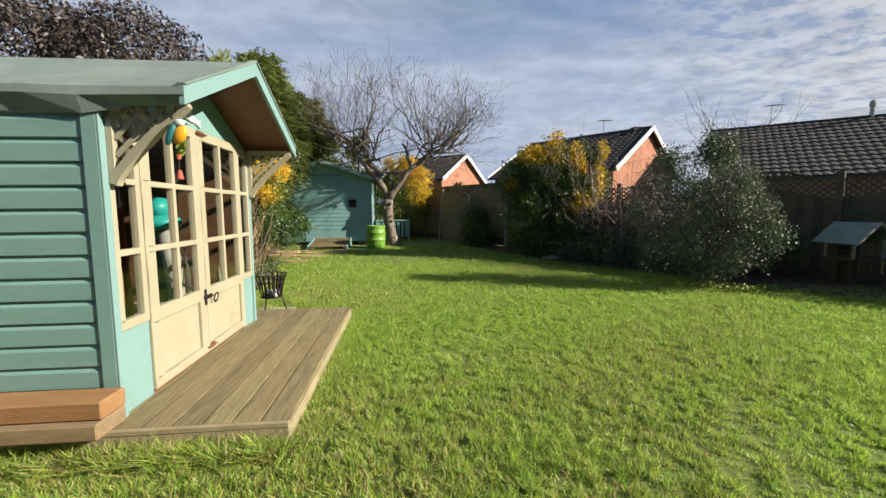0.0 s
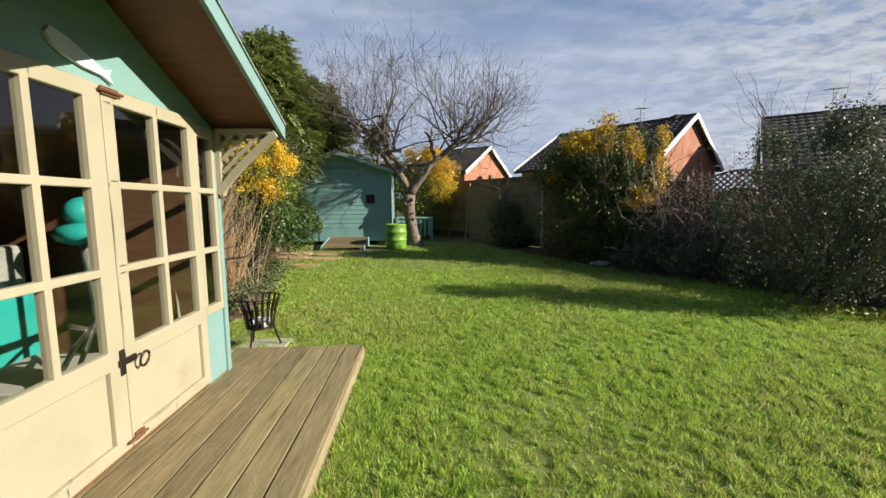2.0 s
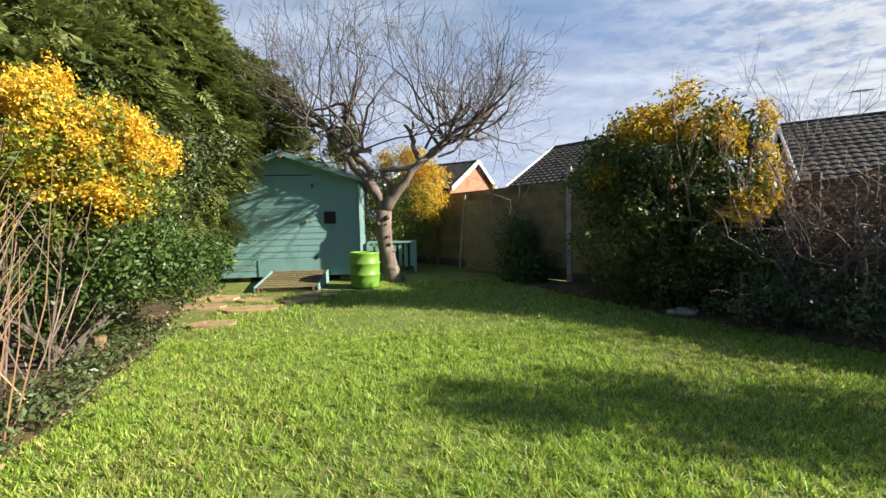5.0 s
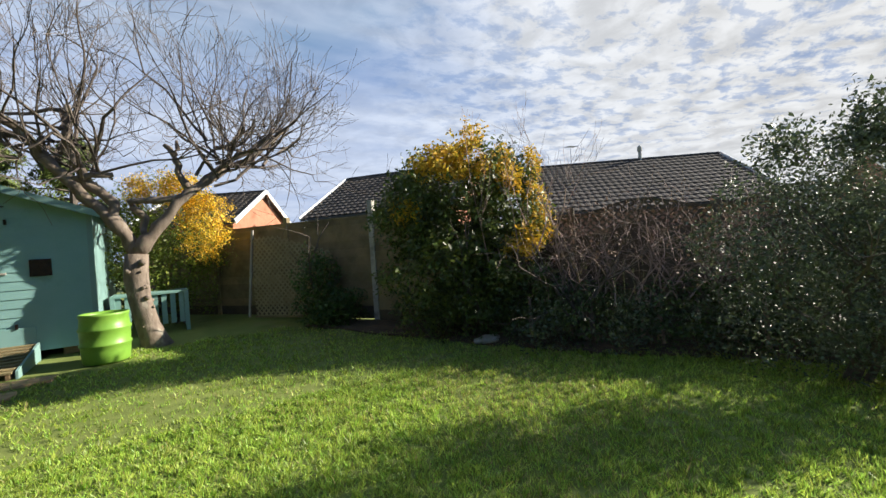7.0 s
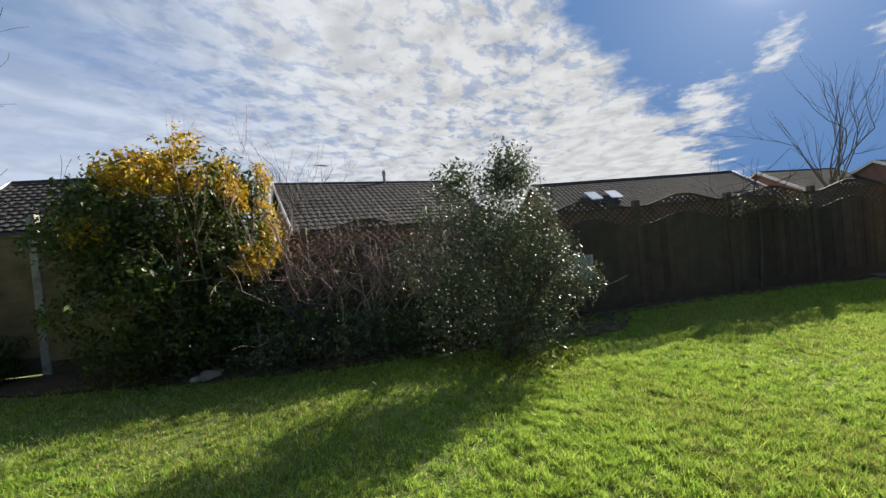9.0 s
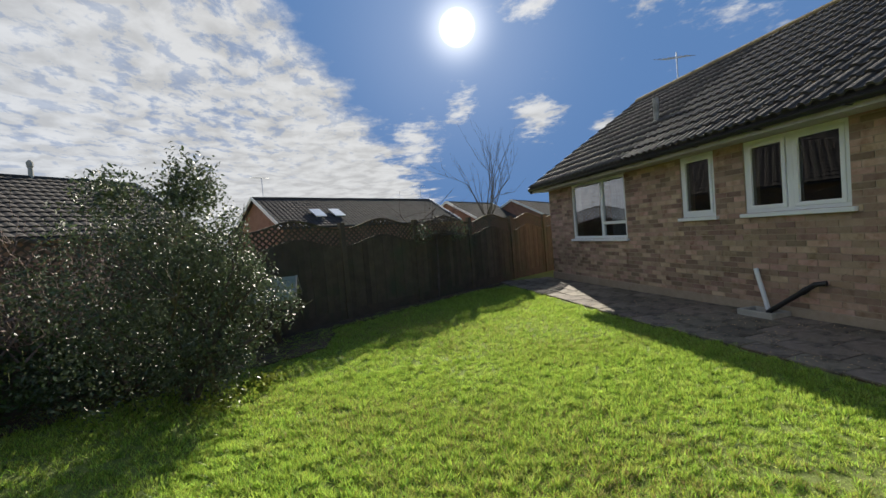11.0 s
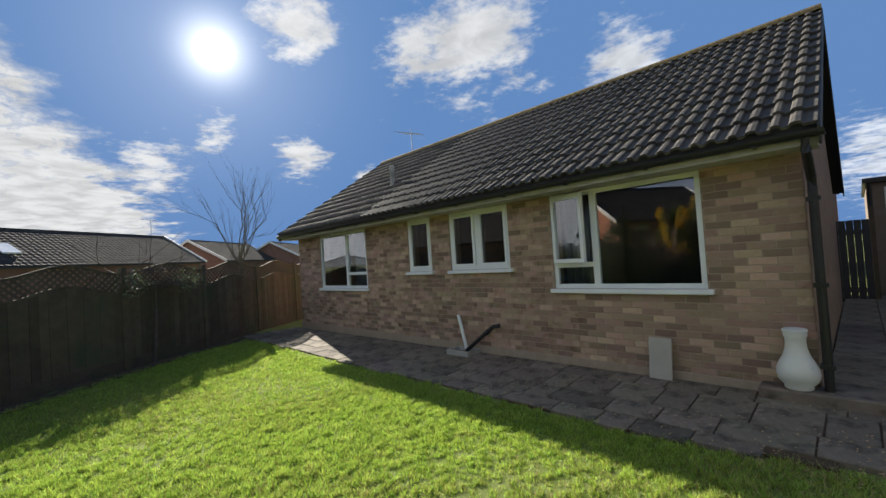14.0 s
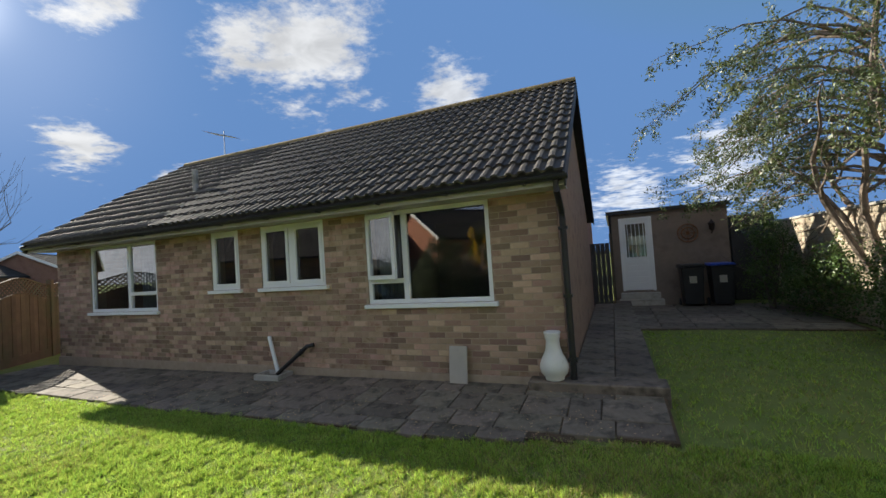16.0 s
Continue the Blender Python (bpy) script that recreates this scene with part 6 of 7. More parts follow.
def build_bare_tree():
    t = thing("apple_tree", (0.5, 13.3, 0.15), "leafless old apple tree with lichen-grey bark", "tree")
    rng = np.random.default_rng(11)
    bm = bmesh.new()
    base = Vector((0.52, 13.15, 0.10))
    fork = Vector((0.36, 13.2, 1.55))
    tube(bm, [base + Vector((0.02, 0, -0.05)), base + Vector((0, 0, 0.08)), (0.44, 13.16, 0.45), (0.36, 13.18, 0.85), (0.33, 13.2, 1.2), fork], [0.26, 0.19, 0.155, 0.145, 0.16, 0.15], 12)
    for p, r in (((0.43, 13.04, 1.42), 0.06), ((0.24, 13.08, 1.30), 0.055), ((0.45, 13.08, 1.05), 0.04)):
        bmesh.ops.create_icosphere(bm, subdivisions=1, radius=r, matrix=Matrix.Translation(p))
    for i in range(16):
        a, z = rng.uniform(0, 6.283), rng.uniform(0.2, 1.45)
        c = Vector((0.50 - 0.11 * z, 13.17, z)) + Vector((math.cos(a), math.sin(a), 0)) * 0.135
        bmesh.ops.create_icosphere(bm, subdivisions=1, radius=rng.uniform(0.02, 0.045), matrix=Matrix.Translation(c))
    part("trunk", bm, M_BARK, t, smooth=True)
    # the main limbs
    limbs = [
        ([fork, (0.24, 13.2, 1.85), (-0.05, 13.25, 2.25), (-0.30, 13.25, 2.55), (-0.62, 13.3, 3.0), (-0.85, 13.2, 3.35)], [0.12, 0.10, 0.085, 0.08, 0.07, 0.055]),
        ([(0.1, 13.2, 2.05), (0.12, 13.25, 2.35), (-0.15, 13.3, 2.62), (-0.35, 13.2, 3.1), (-0.30, 13.15, 3.7)], [0.07, 0.075, 0.075, 0.06, 0.04]),
        ([fork, (0.60, 13.15, 1.85), (0.85, 13.1, 2.2), (1.10, 13.1, 2.5), (1.45, 13.1, 2.75), (1.65, 13.1, 2.95)], [0.11, 0.085, 0.08, 0.075, 0.075, 0.06]),
        ([(0.42, 13.2, 1.75), (0.48, 13.2, 2.1), (0.30, 13.2, 2.35), (0.9, 13.12, 2.38), (1.15, 13.1, 2.5)], [0.05, 0.05, 0.05, 0.055, 0.06]),
        ([(1.1, 13.1, 2.5), (0.98, 13.1, 2.8), (0.92, 13.1, 3.1), (0.97, 13.1, 3.3)], [0.06, 0.055, 0.05, 0.02]),
        ([(0.93, 13.1, 3.05), (0.80, 13.1, 3.22)], [0.04, 0.03]),
        ([(-0.35, 13.25, 2.65), (-0.1, 13.2, 2.72), (0.15, 13.2, 2.75)], [0.05, 0.045, 0.04]),
    ]
    for pts, rad in limbs:
        b = bmesh.new()
        pts, rad = gnarled(rng, pts, rad)
        tube(b, pts, rad, 10)
        part("limb", b, M_BARK, t, smooth=True)
    # twiggy heads: many thin shoots that rise from the ends
    def head(seeds, n, name, spread, height):
        b = bmesh.new()
        for i in range(n):
            s = seeds[int(rng.integers(len(seeds)))]
            st = Vector(s) + Vector(rng.normal(0, 0.10, 3))
            ang = rng.uniform(0, 6.283)
            out = Vector((math.cos(ang) * spread[0] + spread[2], math.sin(ang) * spread[1], rng.uniform(0.02, 1.25)))
            branch_tree(b, rng, st, out, height * rng.uniform(0.31, 0.52), rng.uniform(0.016, 0.033), 3, up=0.20, wild=0.60, sides=5, min_r=0.0052)
        part(name, b, M_TWIG, t)

    head([(-0.85, 13.2, 3.3), (-0.62, 13.3, 3.0), (-0.3, 13.2, 3.2), (-0.32, 13.15, 3.6), (-0.1, 13.2, 2.75), (-0.9, 13.2, 3.2), (0.1, 13.2, 2.8)], 34, "crown", (1.05, 0.7, -0.15), 2.75)
    head([(1.5, 13.1, 2.8), (1.65, 13.1, 2.95), (1.8, 13.0, 2.9), (1.9, 13.1, 3.2), (1.6, 13.1, 3.3), (2.2, 13.1, 3.2)], 32, "crown", (1.0, 0.7, 0.58), 2.65)
    b = bmesh.new()
    tube(b, [(1.65, 13.1, 2.95), (1.75, 13.1, 3.3), (1.95, 13.1, 3.6)], [0.055, 0.045, 0.03], 7)
    part("limb", b, M_BARK, t, smooth=True)
    b = bmesh.new()
    tube(b, [(1.6, 13.1, 2.9), (2.0, 13.05, 3.05), (2.4, 13.05, 3.4), (2.9, 13.0, 3.9)], [0.045, 0.04, 0.03, 0.014], 7)
    part("limb", b, M_BARK, t, smooth=True)
    b = bmesh.new()
    tube(b, [(-0.85, 13.2, 3.35), (-1.1, 13.2, 3.5), (-1.2, 13.2, 3.8)], [0.05, 0.04, 0.025], 7)
    part("limb", b, M_BARK, t, smooth=True)


build_bare_tree()


def bush(name, at, label, layers, stems=0, seed=1, stem_h=0.8, cat="bush", group="", stem_mat=None):
    """A shrub: a few woody stems and layers of leaves, each (part name, material, blobs, count, leaf size, options)."""
    t = thing(name, at, label, cat, group)
    rng = np.random.default_rng(seed)
    if stems:
        b = bmesh.new()
        for i in range(stems):
            a = rng.uniform(0, 6.283)
            branch_tree(b, rng, (at[0] + rng.normal(0, 0.08), at[1] + rng.normal(0, 0.08), at[2] - 0.03), (math.cos(a) * 0.5, math.sin(a) * 0.5, 1.0), stem_h * rng.uniform(0.8, 1.2), 0.035, 2, up=0.2, wild=0.45, sides=6)
        tagged(part("trunk", b, stem_mat or M_TWIG, t), kind="stuff")
    for i, (nm, m_, blobs, n, size, opt) in enumerate(layers):
        ob = foliage(nm, t, m_, blobs, n, size, seed * 31 + i, **opt)
        if nm == "skirt":
            tagged(ob, kind="stuff")
    return t


# golden evergreen by the back fence
yb = [(3.95, 10.5, 0.95, 0.75, 0.7, 0.9), (4.5, 10.35, 1.2, 0.85, 0.75, 1.1), (5.1, 10.1, 1.0, 0.75, 0.7, 0.9), (4.4, 10.4, 2.1, 0.8, 0.65, 0.65), (3.75, 10.65, 1.8, 0.55, 0.5, 0.55), (5.1, 10.2, 1.9, 0.65, 0.6, 0.75)]
bush("golden_evergreen", (4.4, 10.35, 0.06), "tall evergreen shrub with golden tips", [
    ("inner_crown", M_GOLDGREEN, lumpy(yb, 40, 0.22, 5), 26000, 0.074, dict(shell=0.55, lump=0.16, clump=8, clump_r=0.05)),
    ("golden_crown", M_GOLD, lumpy([(3.75, 10.2, 2.45, 0.26, 0.28, 0.20), (4.0, 10.1, 2.55, 0.22, 0.22, 0.22), (4.4, 10.1, 2.80, 0.26, 0.26, 0.24), (4.7, 10.0, 2.5, 0.28, 0.3, 0.20), (4.95, 9.9, 2.25, 0.22, 0.26, 0.26), (3.45, 10.4, 1.85, 0.18, 0.22, 0.16), (4.85, 9.55, 1.3, 0.26, 0.18, 0.18), (5.2, 9.6, 1.5, 0.26, 0.2, 0.22), (5.45, 9.85, 1.9, 0.17, 0.22, 0.42), (5.6, 10.0, 2.5, 0.11, 0.16, 0.26), (4.2, 9.95, 2.35, 0.32, 0.26, 0.13)], 20, 0.10, 15), 7500, 0.066, dict(shell=0.3, lump=0.3, clump=9, clump_r=0.04)),
    ("green_crown", M_EVERGREEN, [(5.1, 10.1, 2.45, 0.25, 0.25, 0.45), (5.3, 10.1, 2.2, 0.25, 0.3, 0.5)], 1400, 0.08, dict(shell=0.2)),
], stems=4, seed=2)
# yellow shrub behind the apple tree
bush("yellow_conifer", (1.0, 15.0, 0.2), "bright golden conifer behind the bare tree", [
    ("foliage", M_LEAF_YG, [(0.8, 15.0, 1.6, 0.95, 0.7, 1.4), (0.2, 15.2, 1.9, 0.6, 0.6, 1.0)], 15000, 0.06, dict(shell=0.5)),
    ("yellow_crown", M_YELLOW, [(1.35, 14.55, 2.1, 0.45, 0.4, 0.75), (1.0, 14.5, 2.75, 0.4, 0.4, 0.33), (0.35, 14.6, 2.75, 0.25, 0.3, 0.25)], 9500, 0.046, dict(shell=0.5, clump=8, clump_r=0.04))], stems=2, seed=3)
# low dark shrub against the back fence
bush("ivy_shrub", along(-0.9, 0.45, 0.15), "dark low shrub against the fence", [("crown", M_LEAF, [(*along(-0.9, 0.45)[:2], 0.75, 0.45, 0.35, 0.75), (*along(-0.5, 0.5)[:2], 0.4, 0.5, 0.35, 0.4)], 4200, 0.07, dict(shell=0.4))], stems=2, seed=4)
# bare shrub with reddish twigs, rising out of dark leaves
def build_twig_bush():
    t = thing("bare_shrub", along(4.6, 0.9, 0.03), "tangled leafless shrub with reddish twigs", "shrub")
    rng = np.random.default_rng(21)
    for k, (s, off) in enumerate(((3.3, 0.75), (4.3, 0.8), (5.2, 0.8))):
        b = bmesh.new()
        for i in range(10):
            a = rng.uniform(0, 6.283)
            p = Vector(along(s + rng.normal(0, 0.3), off + rng.normal(0, 0.15), 0.50))
            branch_tree(b, rng, p, (math.cos(a) * 0.6, math.sin(a) * 0.6, 1.0), rng.uniform(0.5, 0.85), rng.uniform(0.008, 0.016), 3, up=0.10, wild=0.62, sides=5, min_r=0.003)
        for i in range(3):
            p = Vector(along(s + rng.normal(0, 0.2), off + rng.normal(0, 0.1), 0.0))
            tube(b, [p, p + Vector((0.02, 0.03, 0.6))], [0.03, 0.02], 6)
        part("crown", b, M_TWIG_R, t)
    foliage("dead_foliage", t, mat("dead_leaf", (0.13, 0.085, 0.06), (0.22, 0.15, 0.11), 4, 0.7, 0, rand="island", rand_amount=0.4, trans=0.2), [(*along(3.8, 0.9)[:2], 1.15, 0.8, 0.5, 0.55), (*along(5.0, 0.9)[:2], 1.15, 0.8, 0.5, 0.55)], 900, 0.045, 5, shell=0.2)
    b = bmesh.new()
    for i in range(8):
        p = Vector(along(2.9 + rng.normal(0, 0.6), 0.8, 1.1))
        branch_tree(b, rng, p, (rng.normal(0, 0.35), rng.normal(0, 0.35), 1.0), 0.95, 0.012, 2, up=0.25, wild=0.4, min_r=0.003)
    part("tall_growth", b, M_TWIG_R, t)


build_twig_bush()
# glossy dark evergreen at the lawn's edge
gb = [(5.55, 6.35, 0.85, 0.78, 0.74, 0.82), (5.88, 5.95, 0.85, 0.42, 0.42, 0.60), (5.15, 6.80, 1.05, 0.62, 0.58, 0.95), (5.50, 6.38, 1.60, 0.58, 0.56, 0.58), (5.75, 6.15, 1.25, 0.48, 0.45, 0.50), (5.45, 6.20, 0.35, 0.50, 0.45, 0.32)]
bush("glossy_evergreen", (5.5, 6.45, 0.0), "large glossy dark evergreen bush at the lawn edge", [
    ("crown", M_GLOSSY, lumpy(gb, 34, 0.17, 6), 30000, 0.039, dict(shell=0.35, lump=0.16, spread=2.5)),
    ("top_crown", M_GLOSSY, [(5.40, 6.30, 2.15, 0.15, 0.15, 0.32), (5.68, 6.20, 2.10, 0.14, 0.14, 0.30), (5.10, 6.72, 2.00, 0.30, 0.28, 0.24), (5.5, 6.3, 2.0, 0.3, 0.3, 0.2)], 2400, 0.048, dict(shell=0.1, spread=2.0)),
    ("skirt", M_LEAF_YG, [(5.15, 6.05, 0.06, 0.35, 0.2, 0.08), (5.6, 5.75, 0.06, 0.35, 0.2, 0.08)], 500, 0.05, dict(shell=0.1))], stems=5, seed=6, stem_h=0.9)
# dark leafy shrubs under and behind the twigs
bush("dark_hedge", along(3.6, 0.7, 0.0), "dark leafy shrubs crowding the fence", [
    ("crown", M_EVERGREEN, lumpy([(*along(s, off)[:2], z, 0.62, 0.5, h) for s, off, z, h in ((1.4, 0.6, 0.40, 0.45), (2.2, 0.8, 0.50, 0.60), (2.8, 0.75, 0.50, 0.62), (3.7, 0.85, 0.38, 0.42), (4.6, 0.9, 0.40, 0.42), (5.5, 0.9, 0.40, 0.46), (6.2, 0.6, 0.5, 0.5))], 36, 0.13, 12), 16000, 0.055, dict(shell=0.4, lump=0.25, spread=1.6)),
    ("low_crown", M_GLOSSY, [(*along(s, 1.25)[:2], 0.32, 0.5, 0.3, 0.36) for s in (3.2, 4.1, 5.0, 5.8)], 4200, 0.05, dict(shell=0.3, lump=0.3, spread=2.2))], stems=5, seed=8)
# a climber sprawling over the lattice
def build_climber():
    t = thing("climber", along(11.3, 0.08, 0.0), "straggling leafless climber over the fence top", "climber")
    rng = np.random.default_rng(77)
    b = bmesh.new()
    tube(b, [along(11.2, 0.1, 0.0), along(11.25, 0.12, 0.7), along(11.3, 0.09, 1.4)], [0.025, 0.02, 0.016], 6)
    for i in range(26):
        p = Vector(along(11.3 + rng.normal(0, 0.45), 0.08 + abs(rng.normal(0, 0.08)), rng.uniform(1.35, 1.8)))
        d = FD * rng.normal(0, 1.0) - FN * abs(rng.normal(0, 0.3)) + Vector((0, 0, rng.uniform(-0.1, 0.5)))
        branch_tree(b, rng, p, d, rng.uniform(0.4, 0.8), 0.009, 1, up=-0.05, wild=0.35, sides=4, min_r=0.004)
    tagged(part("bare_growth", b, M_TWIG, t), kind="stuff")
    foliage("crown", t, M_GLOSSY, [(*along(10.8, 0.15)[:2], 1.5, 0.5, 0.3, 0.25), (*along(11.9, 0.15)[:2], 1.45, 0.5, 0.3, 0.25)], 900, 0.05, 78, shell=0.2, spread=2.0)


build_climber()

# big conifer by the shed, and others behind
def build_conifer(at, height, radius, seed, label, n, group="conifers"):
    t = thing("conifer", at, label, "conifer", group)
    rng = np.random.default_rng(seed)
    b = bmesh.new()
    tube(b, [at, (at[0], at[1], at[2] + height * 0.9)], [0.16, 0.03], 8)
    tips = []
    for i in range(64):
        f = rng.uniform(0.05, 0.98)
        a = rng.uniform(0, 6.283)
        L = radius * (1 - f) ** 0.75 * rng.uniform(0.75, 1.12) + 0.12
        p = Vector((at[0], at[1], at[2] + height * f))
        q = p + Vector((math.cos(a) * L, math.sin(a) * L, L * 0.1 - 0.22 * L * L * 0.4))
        tube(b, [p, p.lerp(q, 0.5) + Vector((0, 0, 0.06 * L)), q], [0.03, 0.02, 0.006], 4, cap=False)
        tips.append((p, q))
    part("trunk", b, M_TWIG, t)
    P, D = [], []
    for p, q in tips:
        L = (q - p).length
        k = int(n / 64 * (0.35 + L / radius))
        u = rng.uniform(0.12, 1.06, k) ** 0.7
        s = np.array(p) + np.outer(u, np.array(q - p))
        side = np.cross(np.array((q - p).normalized()), (0, 0, 1))
        s += np.outer(rng.normal(0, 0.15 * L, k) * (1.15 - u), side) + rng.normal(0, 0.055, (k, 3))
        s[:, 2] -= np.abs(rng.normal(0, 0.14, k))
        P.append(s)
        D.append(np.repeat([[*(q - p).normalized().xy, 0.5]], k, 0))
    v = leaf_quads(rng, np.concatenate(P), np.concatenate(D), 0.15, 0.28, 0.6)
    part("foliage", None, None, t, mesh=raw_mesh("foliage", v, np.arange(len(v)).reshape(-1, 4), M_CONIFER))
    return t


def fronds(parent, blobs, n, seed, size):
    """Flat drooping sprays: a row of slim leaflets to both sides of each frond."""
    rng = np.random.default_rng(seed)
    p, d = crown_points(rng, blobs, n, 0.72, 0.16)
    f = d * (1, 1, 0.3) + (0, 0, -0.12) + rng.normal(0, 0.28, (n, 3))
    f /= np.linalg.norm(f, axis=1)[:, None]
    s = np.cross(f, (0, 0, 1.0) + rng.normal(0, 0.25, (n, 3)))
    s /= np.linalg.norm(s, axis=1)[:, None]
    up = np.cross(s, f)
    L = (size * rng.uniform(0.7, 1.3, n))[:, None]
    quads = []
    for j in range(11):
        u = j / 10
        c = p + f * L * (u - 0.4) - np.array((0, 0, 1.0)) * L * 0.22 * u * u
        for sg in (1, -1):
            a = f * 0.75 + s * sg * 0.66 + rng.normal(0, 0.12, (n, 3))
            ln = L * (0.40 - 0.22 * u)
            b = np.cross(up, a) * 0.15
            v = np.empty((n, 4, 3))
            v[:, 0], v[:, 2] = c, c + a * ln
            m_ = c + a * ln * 0.5 + up * ln * 0.05
            v[:, 1], v[:, 3] = m_ + b * ln, m_ - b * ln
            quads.append(v)
    v = np.concatenate(quads).reshape(-1, 3)
    part("frond", None, None, parent, "feathery green sprays", mesh=raw_mesh("frond", v, np.arange(len(v)).reshape(-1, 4), M_SPRAY))


def big_conifer(at, blobs, n, seed, label):
    t = thing("conifer", at, label, "conifer", "conifers")
    b = bmesh.new()
    tube(b, [at, (at[0], at[1], 3.2)], [0.17, 0.08], 8)
    part("trunk", b, M_BARK, t)
    blobs = lumpy(blobs, 44, 0.32, seed, 0.5)
    foliage("crown", t, M_CONIFER, blobs, n // 2, 0.17, seed, aspect=0.26, shell=0.40, lump=0.16, spread=0.8)
    fronds(t, blobs, n // 8, seed + 1, 0.48)


big_conifer((-3.7, 12.6, 0.2), [(-3.75, 12.6, 3.4, 1.6, 1.5, 1.85), (-2.65, 12.9, 3.9, 0.65, 0.7, 0.95), (-4.7, 12.8, 3.9, 0.9, 0.9, 1.1), (-2.2, 13.9, 3.5, 0.8, 0.8, 0.9), (-3.0, 12.5, 2.7, 0.95, 0.75, 0.95), (-3.7, 12.3, 1.4, 1.0, 0.9, 1.3), (-3.4, 12.8, 4.4, 0.95, 0.9, 0.9), (-2.6, 12.75, 2.55, 0.5, 0.4, 0.3), (-3.4, 13.6, 1.5, 0.5, 0.5, 1.3)], 52000, 71, "huge dark green conifer beside the shed")
big_conifer((-4.6, 10.6, 0.1), [(-4.5, 10.8, 2.7, 1.5, 1.4, 1.6), (-3.7, 10.9, 3.1, 0.9, 0.9, 1.1), (-4.4, 10.2, 1.4, 1.1, 1.0, 1.3)], 28000, 73, "broad green conifer behind the shrubs")
build_conifer((-2.3, 16.7, 0.2), 5.2, 1.5, 33, "dark conifer behind the shed", 14000)
build_conifer((-0.9, 17.2, 0.2), 4.1, 1.5, 34, "dark conifer behind the shed", 12000)
# leafy shrub in front of them
bush("leafy_evergreen", (-3.0, 10.6, 0.1), "loose green evergreen shrub overhanging the bed", [
    ("crown", M_OLIVE, [(-2.9, 10.6, 1.0, 0.65, 0.7, 0.85), (-2.75, 11.3, 2.2, 0.75, 0.7, 0.9), (-3.2, 10.4, 2.4, 0.8, 0.8, 1.0), (-2.3, 12.0, 2.65, 0.45, 0.4, 0.25)], 15000, 0.075, dict(shell=0.4, aspect=0.4))], stems=3, seed=12, stem_h=1.4)
# yellow-flowering shrub and straw-coloured stems behind the summerhouse
bush("golden_shrub", (-2.35, 8.9, 0.03), "bright yellow shrub in the border", [
    ("yellow_crown", M_YELLOW, lumpy([(-2.25, 9.0, 2.05, 0.48, 0.5, 0.45), (-2.6, 9.0, 1.7, 0.45, 0.5, 0.40), (-2.45, 8.95, 2.45, 0.25, 0.28, 0.25), (-1.85, 9.25, 1.95, 0.26, 0.28, 0.28), (-2.0, 9.0, 1.5, 0.22, 0.25, 0.25)], 60, 0.12, 9), 24000, 0.040, dict(shell=0.35, lump=0.3, clump=9, clump_r=0.035)),
    ("mixed_crown", M_LEAF_YG, lumpy([(-2.25, 9.05, 1.95, 0.55, 0.55, 0.52), (-2.5, 9.0, 1.6, 0.6, 0.6, 0.55), (-2.0, 9.2, 1.6, 0.42, 0.42, 0.5)], 24, 0.14, 10), 9000, 0.055, dict(shell=0.3, lump=0.3)),
    ("green_crown", M_LEAF, lumpy([(-2.45, 9.1, 0.85, 0.65, 0.7, 0.7), (-1.80, 9.15, 0.95, 0.42, 0.5, 0.42), (-2.2, 9.7, 1.3, 0.45, 0.5, 0.6), (-2.7, 9.2, 1.5, 0.5, 0.5, 0.6), (-1.75, 9.9, 0.8, 0.4, 0.5, 0.45)], 26, 0.16, 11), 17000, 0.06, dict(shell=0.45))], stems=5, seed=13)


def build_stem_clump():
    t = thing("dry_stem_shrub", (-2.15, 7.2, 0.02), "shrub of bare straw-coloured upright stems", "shrub")
    rng = np.random.default_rng(41)
    b = bmesh.new()
    for i in range(430):
        p = Vector((-2.2 + rng.normal(0, 0.22), 7.2 + rng.normal(0, 0.25), 0.0))
        d = Vector((rng.normal(0, 0.22), rng.normal(0, 0.24), 1.0)).normalized()
        L = rng.uniform(0.9, 1.75)
        q = p + d * L * 0.5
        r = q + (d + Vector((rng.normal(0, 0.15), rng.normal(0, 0.15), 0))).normalized() * L * 0.5
        tube(b, [p, q, r], [0.0055, 0.004, 0.0018], 3, cap=False)
    part("crown", b, M_STEM, t)
    b = bmesh.new()
    for i in range(60):
        a = rng.uniform(0, 6.283)
        p = Vector((-2.55 + rng.normal(0, 0.3), 7.9 + rng.normal(0, 0.3), 0.0))
        branch_tree(b, rng, p, (math.cos(a) * 0.25, math.sin(a) * 0.25, 1.0), rng.uniform(0.9, 1.35), 0.008, 1, up=0.3, wild=0.3, sides=3, min_r=0.003)
    part("tall_growth", b, M_TWIG_R, t)


build_stem_clump()
bush("border_evergreen", (-2.0, 6.2, 0.02), "dense dark green shrub beside the summerhouse", [
    ("crown", M_LEAF, [(-2.2, 6.1, 0.75, 0.65, 0.6, 0.8), (-1.75, 5.8, 0.4, 0.4, 0.45, 0.45), (-2.9, 6.4, 1.3, 0.6, 0.7, 1.1)], 8500, 0.06, dict(shell=0.45))], stems=3, seed=14)
bush("ground_cover", (-1.9, 8.2, 0.02), "low trailing plants along the border", [
    ("crown", M_OLIVE, [(-1.75, 7.8, 0.1, 0.4, 0.55, 0.18), (-2.0, 8.8, 0.1, 0.35, 0.6, 0.16), (-2.3, 9.8, 0.1, 0.4, 0.5, 0.14), (-1.6, 6.9, 0.12, 0.35, 0.5, 0.2)], 4200, 0.05, dict(shell=0.1))], seed=15)
